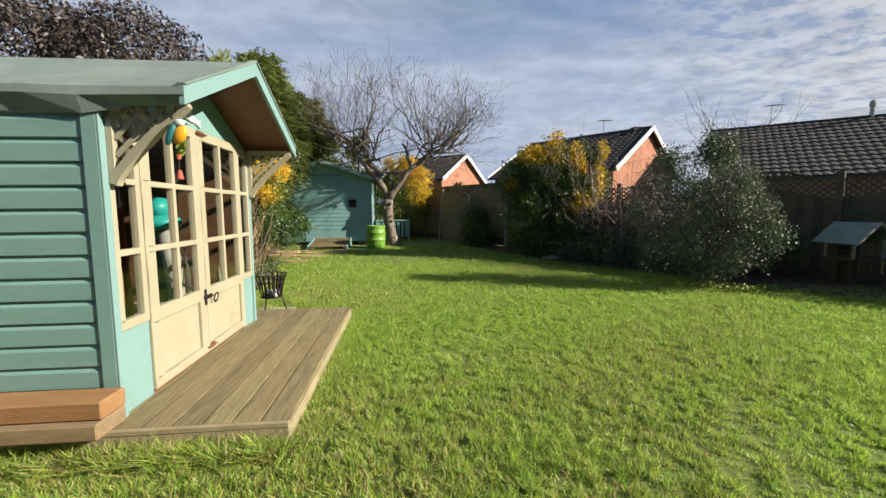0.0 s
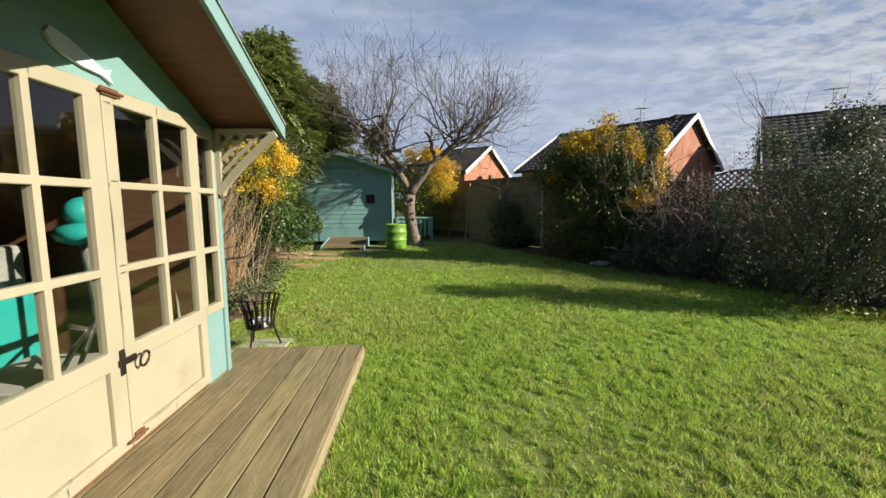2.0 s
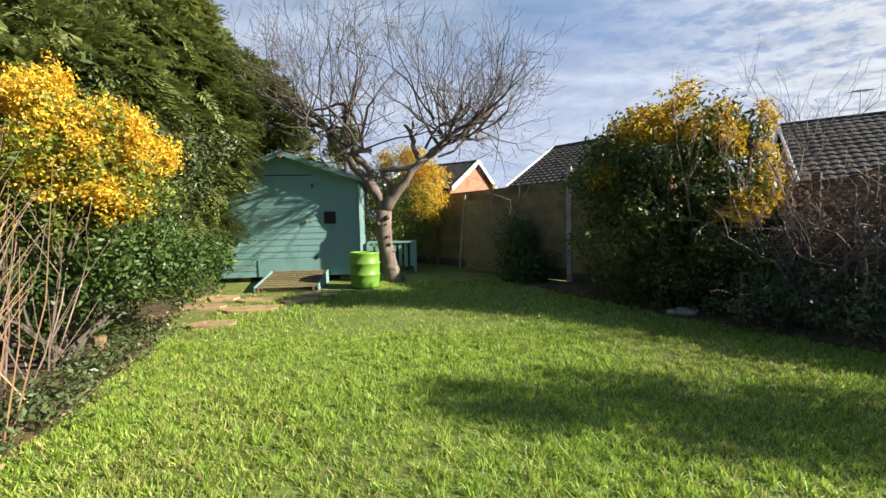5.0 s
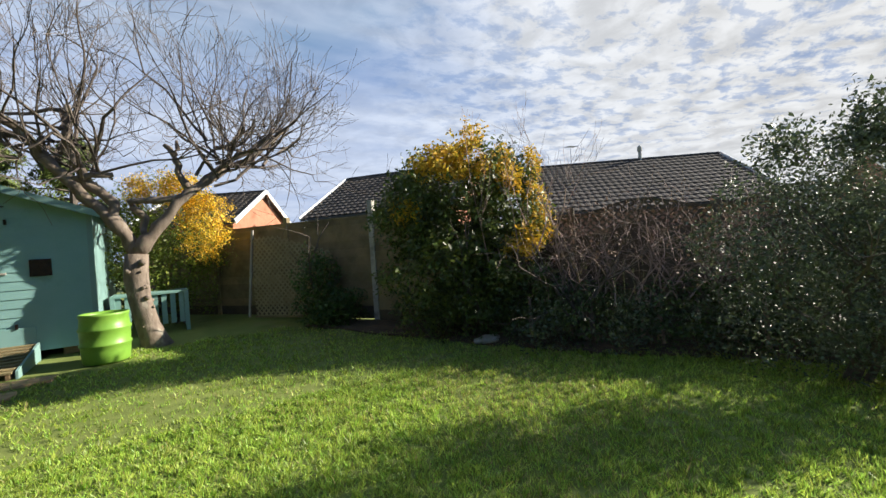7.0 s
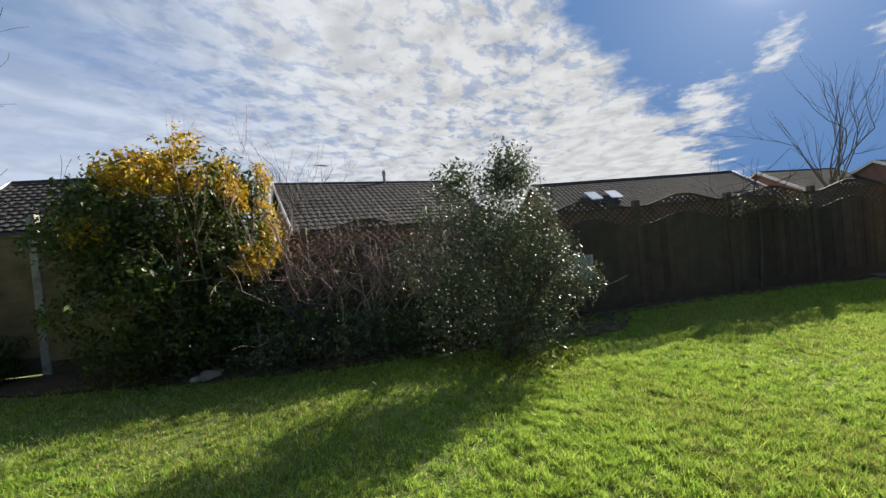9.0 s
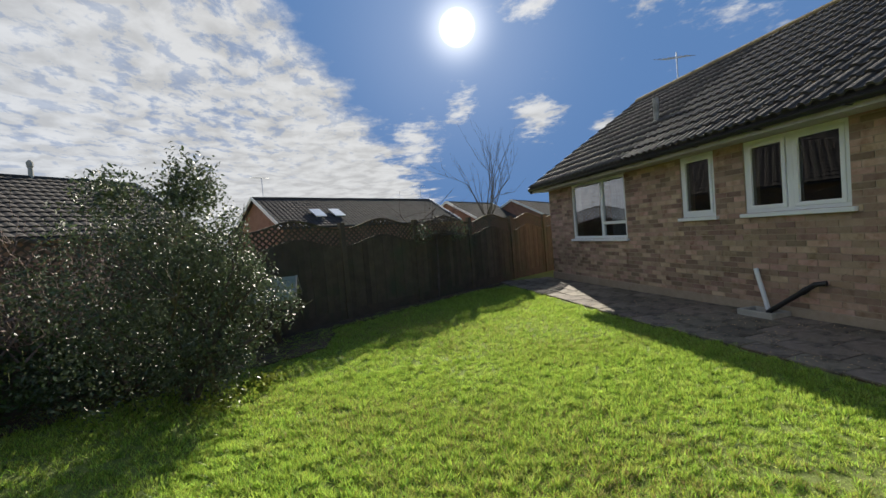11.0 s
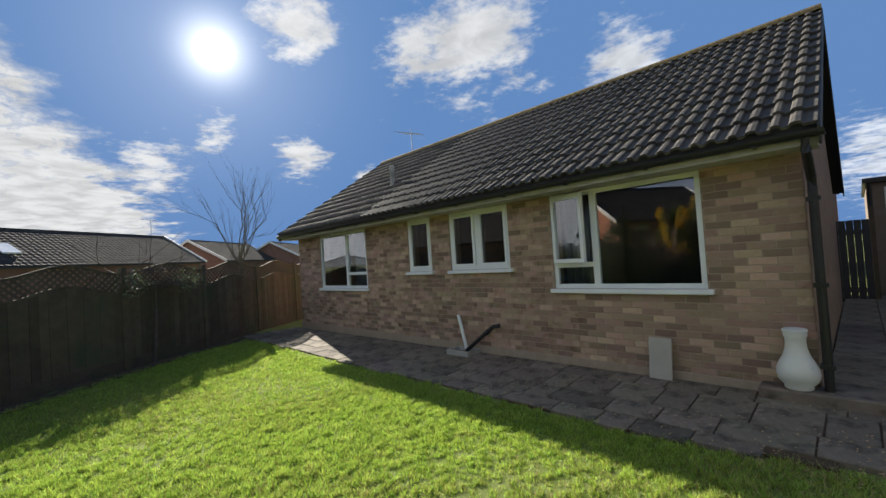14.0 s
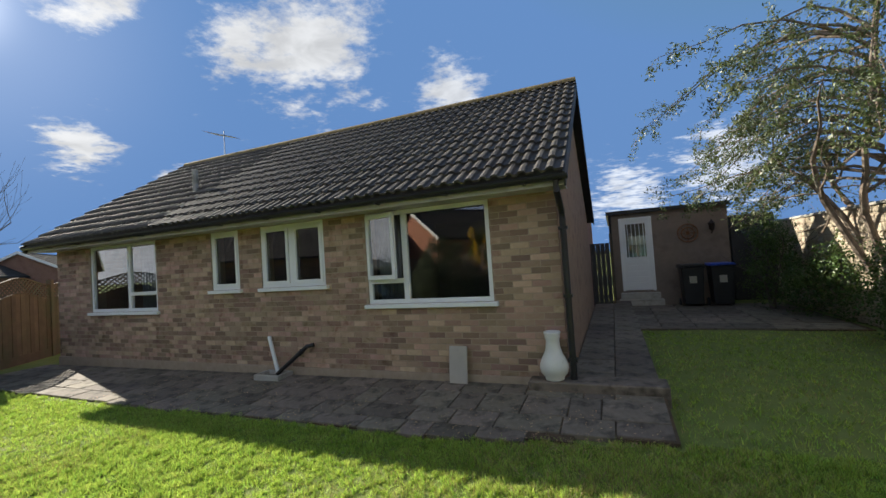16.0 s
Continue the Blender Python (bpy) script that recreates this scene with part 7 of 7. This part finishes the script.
# purple-leaved tree and green shrubs behind the summerhouse
bush("purple_tree", (-4.3, 6.0, 0.0), "dense tree with dark purple-brown leaves", [
    ("crown", M_PURPLE, [(-2.85, 6.5, 2.90, 1.08, 0.8, 1.05), (-4.1, 6.4, 3.0, 1.25, 1.0, 1.15), (-5.6, 6.2, 2.8, 1.3, 1.2, 1.2)], 56000, 0.075, dict(shell=0.55, aspect=0.38, lump=0.07))], stems=4, seed=16, stem_h=1.8, cat="tree")
bush("variegated_shrub", (-3.9, 4.6, 0.0), "yellow-green shrub behind the summerhouse roof", [
    ("crown", M_LEAF_YG, [(-3.9, 4.7, 1.6, 0.75, 0.8, 0.95), (-4.9, 4.4, 1.6, 0.8, 0.8, 1.0)], 7000, 0.06, dict(shell=0.5))], stems=3, seed=17, stem_h=1.2)

# tree over the block wall
def build_side_tree():
    t = thing("weeping_evergreen", (-3.95, -4.6, 0.0), "many-stemmed tree with drooping small grey-green leaves", "tree")
    rng = np.random.default_rng(51)
    b = bmesh.new()
    tips = []
    base = Vector((-3.98, -4.7, 0.0))
    for i in range(8):
        a = 6.283 * i / 8 + rng.normal(0, 0.2)
        d = Vector((math.cos(a) * 0.42 + 0.1, math.sin(a) * 0.38, 1.0))
        mid = base + d * 1.9
        tube(b, [base + Vector((rng.normal(0, 0.06), rng.normal(0, 0.06), 0)), base + d * 0.9 + Vector(rng.normal(0, 0.05, 3)), mid], [0.08, 0.06, 0.048], 7)
        branch_tree(b, rng, mid, d + Vector((0.25, 0, 0.1)), 1.5, 0.055, 3, up=0.12, wild=0.5, sides=6, tips=tips)
    for i in range(34):
        a = rng.uniform(-1.2, 1.5) if i < 20 else rng.uniform(-1.4, -0.2)
        st = base + Vector((0.3, 0, rng.uniform(2.4, 5.2)))
        L = rng.uniform(1.6, 3.9)
        out, side = Vector((math.cos(a), math.sin(a), 0)), Vector((-math.sin(a), math.cos(a), 0))
        lift, drop, bow = rng.uniform(0.25, 0.7), rng.uniform(-1.0, 0.2), rng.normal(0, 0.25)
        pts = [st + out * L * w + side * bow * w * w + Vector((0, 0, lift * math.sin(math.pi * min(1, w * 1.1)) + drop * w * w)) for w in (0, 0.2, 0.4, 0.6, 0.8, 1.0)]
        tube(b, pts, [0.034, 0.027, 0.020, 0.014, 0.008, 0.004], 5, cap=False)
        for k in range(11):
            f = 0.30 + 0.70 * k / 10
            j = min(4, int(f * 5))
            p = pts[j].lerp(pts[j + 1], f * 5 - j)
            d = side * rng.normal(0, 0.6) + out * rng.uniform(0.1, 0.8) + Vector((0, 0, rng.uniform(-0.7, 0.15)))
            q = p + d.normalized() * rng.uniform(0.25, 0.6)
            tube(b, [p, p.lerp(q, 0.5) + Vector((0, 0, 0.04)), q], [0.006, 0.004, 0.002], 3, cap=False)
            for w in range(6):
                tips.append(p.lerp(q, (w + 1) / 6))
    part("trunk", b, M_BARK, t)
    T = np.array([tuple(p) for p in tips if p.z > 1.9])
    n = 30000
    base_p = T[rng.integers(len(T), size=n)] + rng.normal(0, 0.05, (n, 3))
    base_p[:, 2] -= np.abs(rng.normal(0, 0.06, n))
    v = leaf_quads(rng, base_p, np.repeat([[0.2, 0.2, 0.6]], n, 0), 0.078, 0.34, 0.9)
    part("leaves", None, None, t, mesh=raw_mesh("leaves", v, np.arange(len(v)).reshape(-1, 4), M_OLIVE))


build_side_tree()
bush("wall_bush", (-3.1, -3.0, 0.0), "dark overgrown shrub along the block wall", [("crown", M_LEAF, [(-3.1, -3.2, 0.8, 0.5, 1.0, 0.85), (-3.15, -1.6, 0.8, 0.45, 1.1, 0.85), (-3.3, -5.5, 0.8, 0.4, 0.9, 0.9)], 11000, 0.06, dict(shell=0.3))], stems=3, seed=18)


bush("dark_evergreen", (-2.75, -7.2, 0.0), "tall dark evergreen bush between the bins and the wall", [
    ("crown", M_LEAF, lumpy([(-2.75, -7.2, 0.8, 0.55, 0.6, 0.8), (-2.8, -7.2, 1.5, 0.42, 0.45, 0.6), (-2.95, -6.2, 0.6, 0.45, 0.6, 0.6)], 20, 0.16, 19), 9000, 0.06, dict(shell=0.45))], stems=3, seed=19, stem_h=1.0)


def far_bare_tree(at, h, seed, n=9):
    t = thing("bare_tree", at, "distant leafless tree against the sky", "tree", "bare trees")
    rng = np.random.default_rng(seed)
    b = bmesh.new()
    tube(b, [at, (at[0], at[1], h * 0.35)], [0.18, 0.12], 6)
    for i in range(n):
        a = rng.uniform(0, 6.283)
        branch_tree(b, rng, (at[0], at[1], h * rng.uniform(0.2, 0.36)), (math.cos(a) * 0.55, math.sin(a) * 0.55, 1.0), h * 0.40, 0.04, 2, up=0.25, wild=0.35, sides=4, min_r=0.009)
    part("crown", b, M_TWIG, t)


far_bare_tree((30.0, -5.2, 0), 8.0, 61)
far_bare_tree((17.5, 20.2, 0), 6.4, 62, 6)

# ---------------- small things ----------------
def build_brazier():
    t = thing("brazier", (-0.77, 5.42, 0.03), "black iron slatted fire basket on legs", "brazier")
    c = Vector((-0.77, 5.42, 0.0))
    n = 18
    for k in range(n):
        a = 6.2832 * k / n
        b = bmesh.new()
        d = Vector((math.cos(a), math.sin(a), 0))
        pts = [c + d * 0.115 + Vector((0, 0, 0.20)), c + d * 0.135 + Vector((0, 0, 0.34)), c + d * 0.18 + Vector((0, 0, 0.475))]
        for p, q in zip(pts, pts[1:]):
            beam(b, p, q, 0.022, 0.004, up=tuple(d))
        part("slat", b, M_IRON, t)
    for r, z in ((0.118, 0.205), (0.15, 0.38), (0.182, 0.47)):
        b = bmesh.new()
        tube(b, [c + Vector((r * math.cos(x), r * math.sin(x), z)) for x in np.linspace(0, 6.2832, 33)], 0.006, 5, cap=False)
        part("hoop", b, M_IRON, t)
    b = bmesh.new()
    lathe(b, [(0.116, 0.195), (0.116, 0.205)], tuple(c), 20)
    part("base_plate", b, M_IRON, t)
    for k in range(3):
        a = 0.3 + 2.094 * k
        b = bmesh.new()
        d = Vector((math.cos(a), math.sin(a), 0))
        tube(b, [c + d * 0.11 + Vector((0, 0, 0.2)), c + d * 0.165 + Vector((0, 0, 0.022))], 0.009, 6)
        part("leg", b, M_IRON, t)
    b = bmesh.new()
    rng = random.Random(2)
    for k in range(14):
        bmesh.ops.create_icosphere(b, subdivisions=1, radius=rng.uniform(0.02, 0.04), matrix=Matrix.Translation(c + Vector((rng.uniform(-0.07, 0.07), rng.uniform(-0.07, 0.07), 0.235 + rng.uniform(0, 0.02)))))
    solo("ashes", b, M_ASH, "white ash and lumps in the fire basket", "ash")
    b = bmesh.new()
    box(b, -0.99, -0.55, 5.23, 5.62, -0.02, 0.022)
    solo("paving_slab", b, M_CONC, "grey concrete slab under the fire basket", "slab", bevel=0.006)


build_brazier()


def build_bird():
    t = thing("hanging_bird", (-0.335, 2.69, 1.5), "painted metal kingfisher wind chime hanging under the porch", "ornament")
    b = bmesh.new()
    c = Vector((-0.335, 2.69, 1.61))
    bmesh.ops.create_uvsphere(b, u_segments=16, v_segments=10, radius=1.0, matrix=Matrix.Translation(c + Vector((0.012, 0, 0))) @ Matrix.Rotation(radians(28), 4, "Y") @ Matrix.Diagonal((0.034, 0.020, 0.050, 1)))
    part("breast", b, M_BIRD_O, t, "orange breast", smooth=True)
    b = bmesh.new()
    bmesh.ops.create_uvsphere(b, u_segments=16, v_segments=10, radius=1.0, matrix=Matrix.Translation(c + Vector((-0.028, -0.004, 0.002))) @ Matrix.Rotation(radians(22), 4, "Y") @ Matrix.Diagonal((0.020, 0.022, 0.062, 1)))
    part("wing", b, M_BIRD_B, t, "dark teal wing", smooth=True)
    b = bmesh.new()
    bmesh.ops.create_uvsphere(b, u_segments=14, v_segments=10, radius=1.0, matrix=Matrix.Translation(c + Vector((0.014, 0, 0.058))) @ Matrix.Diagonal((0.030, 0.020, 0.021, 1)))
    tube(b, [c + Vector((0.038, 0, 0.056)), c + Vector((0.085, 0, 0.050))], [0.007, 0.001], 6)
    part("head", b, M_PLAQUE, t, "pale blue-grey head and beak", smooth=True)
    v = leaf_quads(np.random.default_rng(3), np.array([[c.x + 0.01, c.y, 1.545]]) + np.random.default_rng(4).normal(0, 0.018, (26, 3)), np.tile([1.0, 0, 0], (26, 1)), 0.045, 0.4, 0.6)
    part("leaf_spray", None, None, t, "green leaves", mesh=raw_mesh("leaves", v, np.arange(len(v)).reshape(-1, 4), M_LEAF_YG))
    b = bmesh.new()
    tube(b, [c + Vector((0, 0, 0.09)), (c.x, c.y, 1.86)], 0.002, 4)
    tube(b, [(c.x, c.y, 1.53), (c.x, c.y, 1.42)], 0.002, 4)
    part("cord", b, M_IRON, t)
    b = bmesh.new()
    lathe(b, [(0.005, 0.045), (0.011, 0.038), (0.018, 0.0), (0.016, -0.003)], (c.x, c.y, 1.385), 10)
    lathe(b, [(0.006, 0.03), (0.010, 0.02), (0.012, 0.0)], (c.x, c.y, 1.485), 8)
    part("bell", b, M_BIRD_R, t, "small red bell")


build_bird()
bm = bmesh.new()
prism(bm, [(3.59 + (y - 3.78) * 0.93, 1.895 + (z - 1.968) * 0.93) for y, z in ((3.60, 2.02), (3.62, 2.05), (3.70, 2.035), (3.84, 1.985), (3.90, 1.955), (3.945, 1.975), (3.93, 1.94), (3.95, 1.905), (3.885, 1.93), (3.78, 1.935), (3.68, 1.955), (3.62, 1.985))], 0, SX - 0.011, SX + 0.006)
solo("plaque", bm, M_PLAQUE, "pale blue fish-shaped plaque on the gable", "plaque")

# things stored inside the summerhouse
def build_stored():
    t = thing("leaf_blower", (-1.40, 4.43, DZ), "teal plastic leaf blower on a grey tube", "blower")
    b = bmesh.new()
    bmesh.ops.create_uvsphere(b, u_segments=18, v_segments=12, radius=1.0, matrix=Matrix.Translation((-1.40, 4.42, 1.25)) @ Matrix.Diagonal((0.10, 0.13, 0.10, 1)))
    part("hood", b, M_PLASTIC_T, t, smooth=True)
    b = bmesh.new()
    lathe(b, [(0.08, 0), (0.15, 0.03), (0.17, 0.07), (0.15, 0.11), (0.07, 0.15)], (-1.40, 4.42, 1.05), 18)
    part("body", b, M_PLASTIC_T, t, smooth=True)
    b = bmesh.new()
    tube(b, [(-1.36, 4.40, 1.08), (-1.30, 4.38, 0.72), (-1.22, 4.30, DZ + 0.05)], [0.07, 0.075, 0.05], 12)
    part("tube", b, M_CONC, t, smooth=True)
    tool = thing("long_loppers", (-0.86, 3.05, DZ + 0.015), "long tool with an orange handle leaning by the window", "garden tool")
    b = bmesh.new()
    tube(b, [(-0.86, 3.03, 1.24), (-0.86, 3.055, 0.60), (-0.86, 3.06, DZ + 0.016)], [0.017, 0.02, 0.02], 10)
    part("handle", b, M_ORANGE, tool, "orange handle", smooth=True)
    b = bmesh.new()
    tube(b, [(-0.86, 3.024, 1.40), (-0.86, 3.03, 1.24)], 0.009, 8)
    part("shaft", b, M_STEEL, tool)
    box_t = thing("storage_box", (-2.0, 4.3, DZ), "teal plastic storage box", "box")
    b = bmesh.new()
    box(b, -2.25, -1.78, 4.05, 4.5, DZ + 0.02, 0.75)
    part("body", b, M_PLASTIC_T, box_t, bevel=0.02)
    b = bmesh.new()
    box(b, -2.28, -1.75, 4.02, 4.53, 0.752, 0.80)
    part("lid", b, M_PLASTIC_T, box_t, bevel=0.015)
    b = bmesh.new()
    box(b, -2.2, -1.82, 4.1, 4.45, 0.802, 1.05)
    solo("crate", b, M_CONC, "grey crate on the storage box", "crate", bevel=0.015)
    b = bmesh.new()
    for k in range(6):
        lathe(b, [(0.11, 0), (0.125, 0.018), (0.11, 0.024)], (-2.0, 4.27, 1.052 + k * 0.026), 18)
    solo("plates", b, M_BARREL, "stack of green plastic plates", "plates")
    b = bmesh.new()
    box(b, -1.55, -1.0, 3.62, 4.15, DZ + 0.02, 0.44)
    solo("carton", b, M_BOARD, "beige carton on the summerhouse floor", "carton", bevel=0.01)
    b = bmesh.new()
    box(b, -1.30, -1.0, 2.95, 3.25, DZ + 0.02, 0.62)
    solo("storage_tub", b, M_PLASTIC_T, "teal plastic tub behind the side window", "tub", bevel=0.02)
    ch = thing("folding_chair", (-1.25, 4.1, DZ), "folded steel tube chair", "chair")
    for p, m_, q in (((-0.98, 3.72, 0.46), (-1.05, 4.0, 0.72), (-1.2, 4.35, 0.80)), ((-0.96, 4.0, DZ + 0.02), (-1.1, 4.25, 0.5), (-1.3, 4.6, 0.95)), ((-0.95, 4.45, DZ + 0.02), (-1.0, 4.1, 0.55), (-1.05, 3.8, 0.70)), ((-0.92, 3.5, 0.46), (-0.95, 3.7, 0.62), (-1.05, 3.95, 0.66))):
        b = bmesh.new()
        tube(b, [p, m_, q], 0.012, 8)
        part("frame_tube", b, M_STEEL, ch)
    b = bmesh.new()
    tube(b, [(-1.02, 4.67, DZ + 0.02), (-1.06, 4.69, 1.45)], 0.03, 10)
    solo("parasol", b, M_PLASTIC_T, "rolled teal parasol standing in the corner", "parasol")
    b = bmesh.new()
    tube(b, [(-0.98, 4.60, DZ + 0.02), (-1.04, 4.66, 1.2)], 0.012, 8)
    solo("broom_handle", b, M_CREAM, "pale wooden handle leaning in the corner", "handle")
    pr = thing("pruning_pole", (-0.95, 3.2, DZ), "orange pole with a steel top leaning inside", "pole")
    b = bmesh.new()
    tube(b, [(-0.95, 3.22, DZ + 0.02), (-0.95, 3.13, 1.18)], 0.022, 10)
    part("shaft", b, M_ORANGE, pr)
    b = bmesh.new()
    tube(b, [(-0.95, 3.13, 1.18), (-0.95, 3.10, 1.48)], 0.010, 8)
    part("top", b, M_STEEL, pr)


build_stored()


def build_bird_table():
    t = thing("bird_table", (7.55, 5.95, 0.0), "weathered wooden bird table with pitched roof", "bird table")
    x, y = 7.55, 5.95
    b = bmesh.new()
    box(b, x - 0.04, x + 0.04, y - 0.04, y + 0.04, 0.0, 0.42)
    part("post", b, M_FENCE, t)
    b = bmesh.new()
    box(b, x - 0.28, x + 0.28, y - 0.24, y + 0.24, 0.42, 0.45)
    part("tray", b, M_FENCE, t)
    for dx in (-0.24, 0.24):
        for dy in (-0.2, 0.2):
            b = bmesh.new()
            box(b, x + dx - 0.015, x + dx + 0.015, y + dy - 0.015, y + dy + 0.015, 0.45, 0.72)
            part("corner_post", b, M_LATTICE, t)
    for s in (-1, 1):
        b = bmesh.new()
        prism(b, [(x, 0.98), (x + s * 0.36, 0.68), (x + s * 0.36, 0.665), (x, 0.96)], 1, y - 0.32, y + 0.32)
        part("roof_panel", b, M_FELT, t, "grey-green felted roof panel")
        b = bmesh.new()
        prism(b, [(x, 0.99), (x + s * 0.37, 0.685), (x + s * 0.37, 0.645), (x, 0.945)], 1, y - 0.345, y - 0.321)
        part("barge_board", b, M_LATTICE, t)


build_bird_table()
bm = bmesh.new()
for k, (dx, dy, r) in enumerate(((0, 0, 0.11), (0.14, 0.03, 0.08), (-0.12, 0.02, 0.07), (0.05, -0.08, 0.06))):
    bmesh.ops.create_icosphere(bm, subdivisions=2, radius=r, matrix=Matrix.Translation((4.25 + dx, 9.75 + dy, 0.07)) @ Matrix.Diagonal((1.2, 1, 0.6, 1)))
solo("stone", bm, M_CONC, "pale lumpy stones at the edge of the bed", "stone", smooth=True)

# logs edging the bed, a mossy post, fallen leaves
for i, (x, y, h, r) in enumerate(((-2.95, 12.1, 0.13, 0.07), (-2.2, 9.05, 0.24, 0.06))):
    bm = bmesh.new()
    g = float(ground_z(x, y))
    tube(bm, [(x, y, g - 0.02), (x + 0.01, y, g + h)], [r, r * 0.94], 10)
    solo("log_stake", bm, M_SLEEPER_B, "short weathered round log edging the bed", "log", group="log edging")
bm = bmesh.new()
box(bm, -3.06, -2.97, 13.2, 13.29, 0.1, 0.95)
solo("mossy_post", bm, M_LEAF_YG, "short yellow-green mossy post beside the shed", "post", bevel=0.01)


def build_litter():
    rng = np.random.default_rng(77)
    n = 1500
    p = np.stack([rng.uniform(-3.3, -1.2, n), rng.uniform(6.0, 12.6, n), np.zeros(n)], 1)
    p = p[p[:, 0] < -1.25 - 0.17 * np.clip(p[:, 1] - 5.2, 0, 4) + 0.25]
    p[:, 2] = ground_z(p[:, 0], p[:, 1]) + 0.022
    v = leaf_quads(rng, p, np.repeat([[0, 0, 1.0]], len(p), 0), 0.05, 0.5, 0.25)
    tagged(part("leaf_litter", None, None, mesh=raw_mesh("leaf_litter", v, np.arange(len(v)).reshape(-1, 4), M_STEM)), "dry brown leaves and chips on the bed", "leaf litter", kind="stuff")


build_litter()


def build_grit():
    rng = np.random.default_rng(78)
    n = 1300
    x, y = rng.uniform(0.3, 7.5, n), -0.3 + 1.3 * rng.uniform(0, 1, n) ** 0.8
    z = np.array([patch_z + 0.004 for patch_z in (float(patio_z(a, b)) for a, b in zip(x, y))])
    v = leaf_quads(rng, np.stack([x, y, z], 1), np.repeat([[0, 0, 1.0]], n, 0), 0.022, 0.6, 0.15)
    tagged(part("grit", None, None, mesh=raw_mesh("grit", v, np.arange(len(v)).reshape(-1, 4), M_STEM)), "pale grit and dry bits scattered on the patio", "grit", kind="stuff")


build_grit()

# ---------------- bricks and roof tiles ----------------
def build_bricks():
    rng = random.Random(17)
    full = bmesh.new()
    box(full, -0.1075, 0.1075, -0.10, 0.0, 0.0, 0.065)
    me_full = mesh_of("brick", full, M_BRICK_O, 0.003)
    half = bmesh.new()
    box(half, -0.051, 0.051, -0.10, 0.0, 0.0, 0.065)
    me_half = mesh_of("brick", half, M_BRICK_O, 0.003)
    rest = bmesh.new()
    count = 0
    for row in range(30):
        z = 0.105 + row * 0.075
        x = WX0 - (0.1125 if row % 2 else 0.0)
        while x < WX1:
            a, b = max(x + 0.005, WX0), min(x + 0.22, WX1)
            x += 0.225
            cuts = [(a, b)]
            for w0, w1, z0, z1 in WINDOWS:
                if z + 0.065 > z0 - 0.02 and z < z1:
                    new_cuts = []
                    for p, q in cuts:
                        if q <= w0 or p >= w1:
                            new_cuts.append((p, q))
                        else:
                            if p < w0 - 0.02:
                                new_cuts.append((p, w0 - 0.004))
                            if q > w1 + 0.02:
                                new_cuts.append((w1 + 0.004, q))
                    cuts = new_cuts
            for p, q in cuts:
                y = WY + rng.uniform(-0.001, 0.0025)
                if q - p > 0.21 and x < 3.4 and z > 0.25 and count < 290:
                    ob = part("brick", None, None, FRONT_WALL, mesh=me_full)
                    ob.matrix_basis = Matrix.Translation(((p + q) / 2, y, z))
                    count += 1
                elif q - p > 0.03:
                    box(rest, p, q, WY - 0.1, y, z, z + 0.065)
    tagged(part("brickwork", rest, M_BRICK_I, FRONT_WALL), kind="stuff")


build_bricks()


def build_roof_tiles():
    """Double-roman tiles in courses from the eaves to the ridge."""
    run, rise = EAVE_Y - RIDGE_Y, RIDGE_Z - EAVE_Z
    slope = math.atan2(rise, run)
    length = math.hypot(run, rise)
    rows = 13
    gauge = length / rows
    W = 0.294
    prof = [(0.0, 0.004), (0.05, 0.0), (0.085, 0.0), (0.10, 0.026), (0.135, 0.032), (0.165, 0.024), (0.18, 0.0), (0.225, 0.0), (0.24, 0.026), (0.27, 0.032), (0.296, 0.022)]

    def tile(bm):
        up, dn, under = [], [], []
        for x, h in prof:
            up.append(bm.verts.new((x, -gauge * 0.54, h - 0.030)))
            dn.append(bm.verts.new((x, gauge * 0.54, h + 0.006)))
            under.append(bm.verts.new((x, gauge * 0.54, h - 0.020)))
        for i in range(len(prof) - 1):
            bm.faces.new((up[i], up[i + 1], dn[i + 1], dn[i]))
            bm.faces.new((dn[i], dn[i + 1], under[i + 1], under[i]))

    one = bmesh.new()
    tile(one)
    me = mesh_of("roof_tile", one, M_TILE_O)
    co = np.empty(len(me.vertices) * 3)
    me.vertices.foreach_get("co", co)
    co = co.reshape(-1, 3)
    faces = np.array([list(p.vertices) for p in me.polygons])
    V, F, base = [], [], 0
    rng = random.Random(23)
    count = 0
    for side in (1, -1):
        for r in range(rows):
            t = (r + 0.5) / rows
            for c in range(35):
                x = 0.985 + c * W
                y = RIDGE_Y + side * run * (1 - t)
                z = EAVE_Z + rise * t + 0.012
                m = Matrix.Translation((x if side > 0 else x + W, y, z)) @ Matrix.Rotation(0 if side > 0 else math.pi, 4, "Z") @ Matrix.Rotation(-slope, 4, "X") @ Matrix.Rotation(rng.uniform(-0.006, 0.006), 4, "Z") @ Matrix.Translation((0, 0, rng.uniform(0, 0.004)))
                if side > 0 and c < 22 and count < 286:
                    ob = part("roof_tile", None, None, HOUSE, mesh=me)
                    ob.matrix_basis = m
                    count += 1
                else:
                    a = np.array(m)
                    V.append(co @ a[:3, :3].T + a[:3, 3])
                    F.append(faces + base)
                    base += len(co)
    mesh = raw_mesh("roof_tiles", np.concatenate(V), np.concatenate(F), M_TILE_I)
    tagged(part("roof_tiles", None, None, HOUSE, mesh=mesh), kind="stuff")


build_roof_tiles()
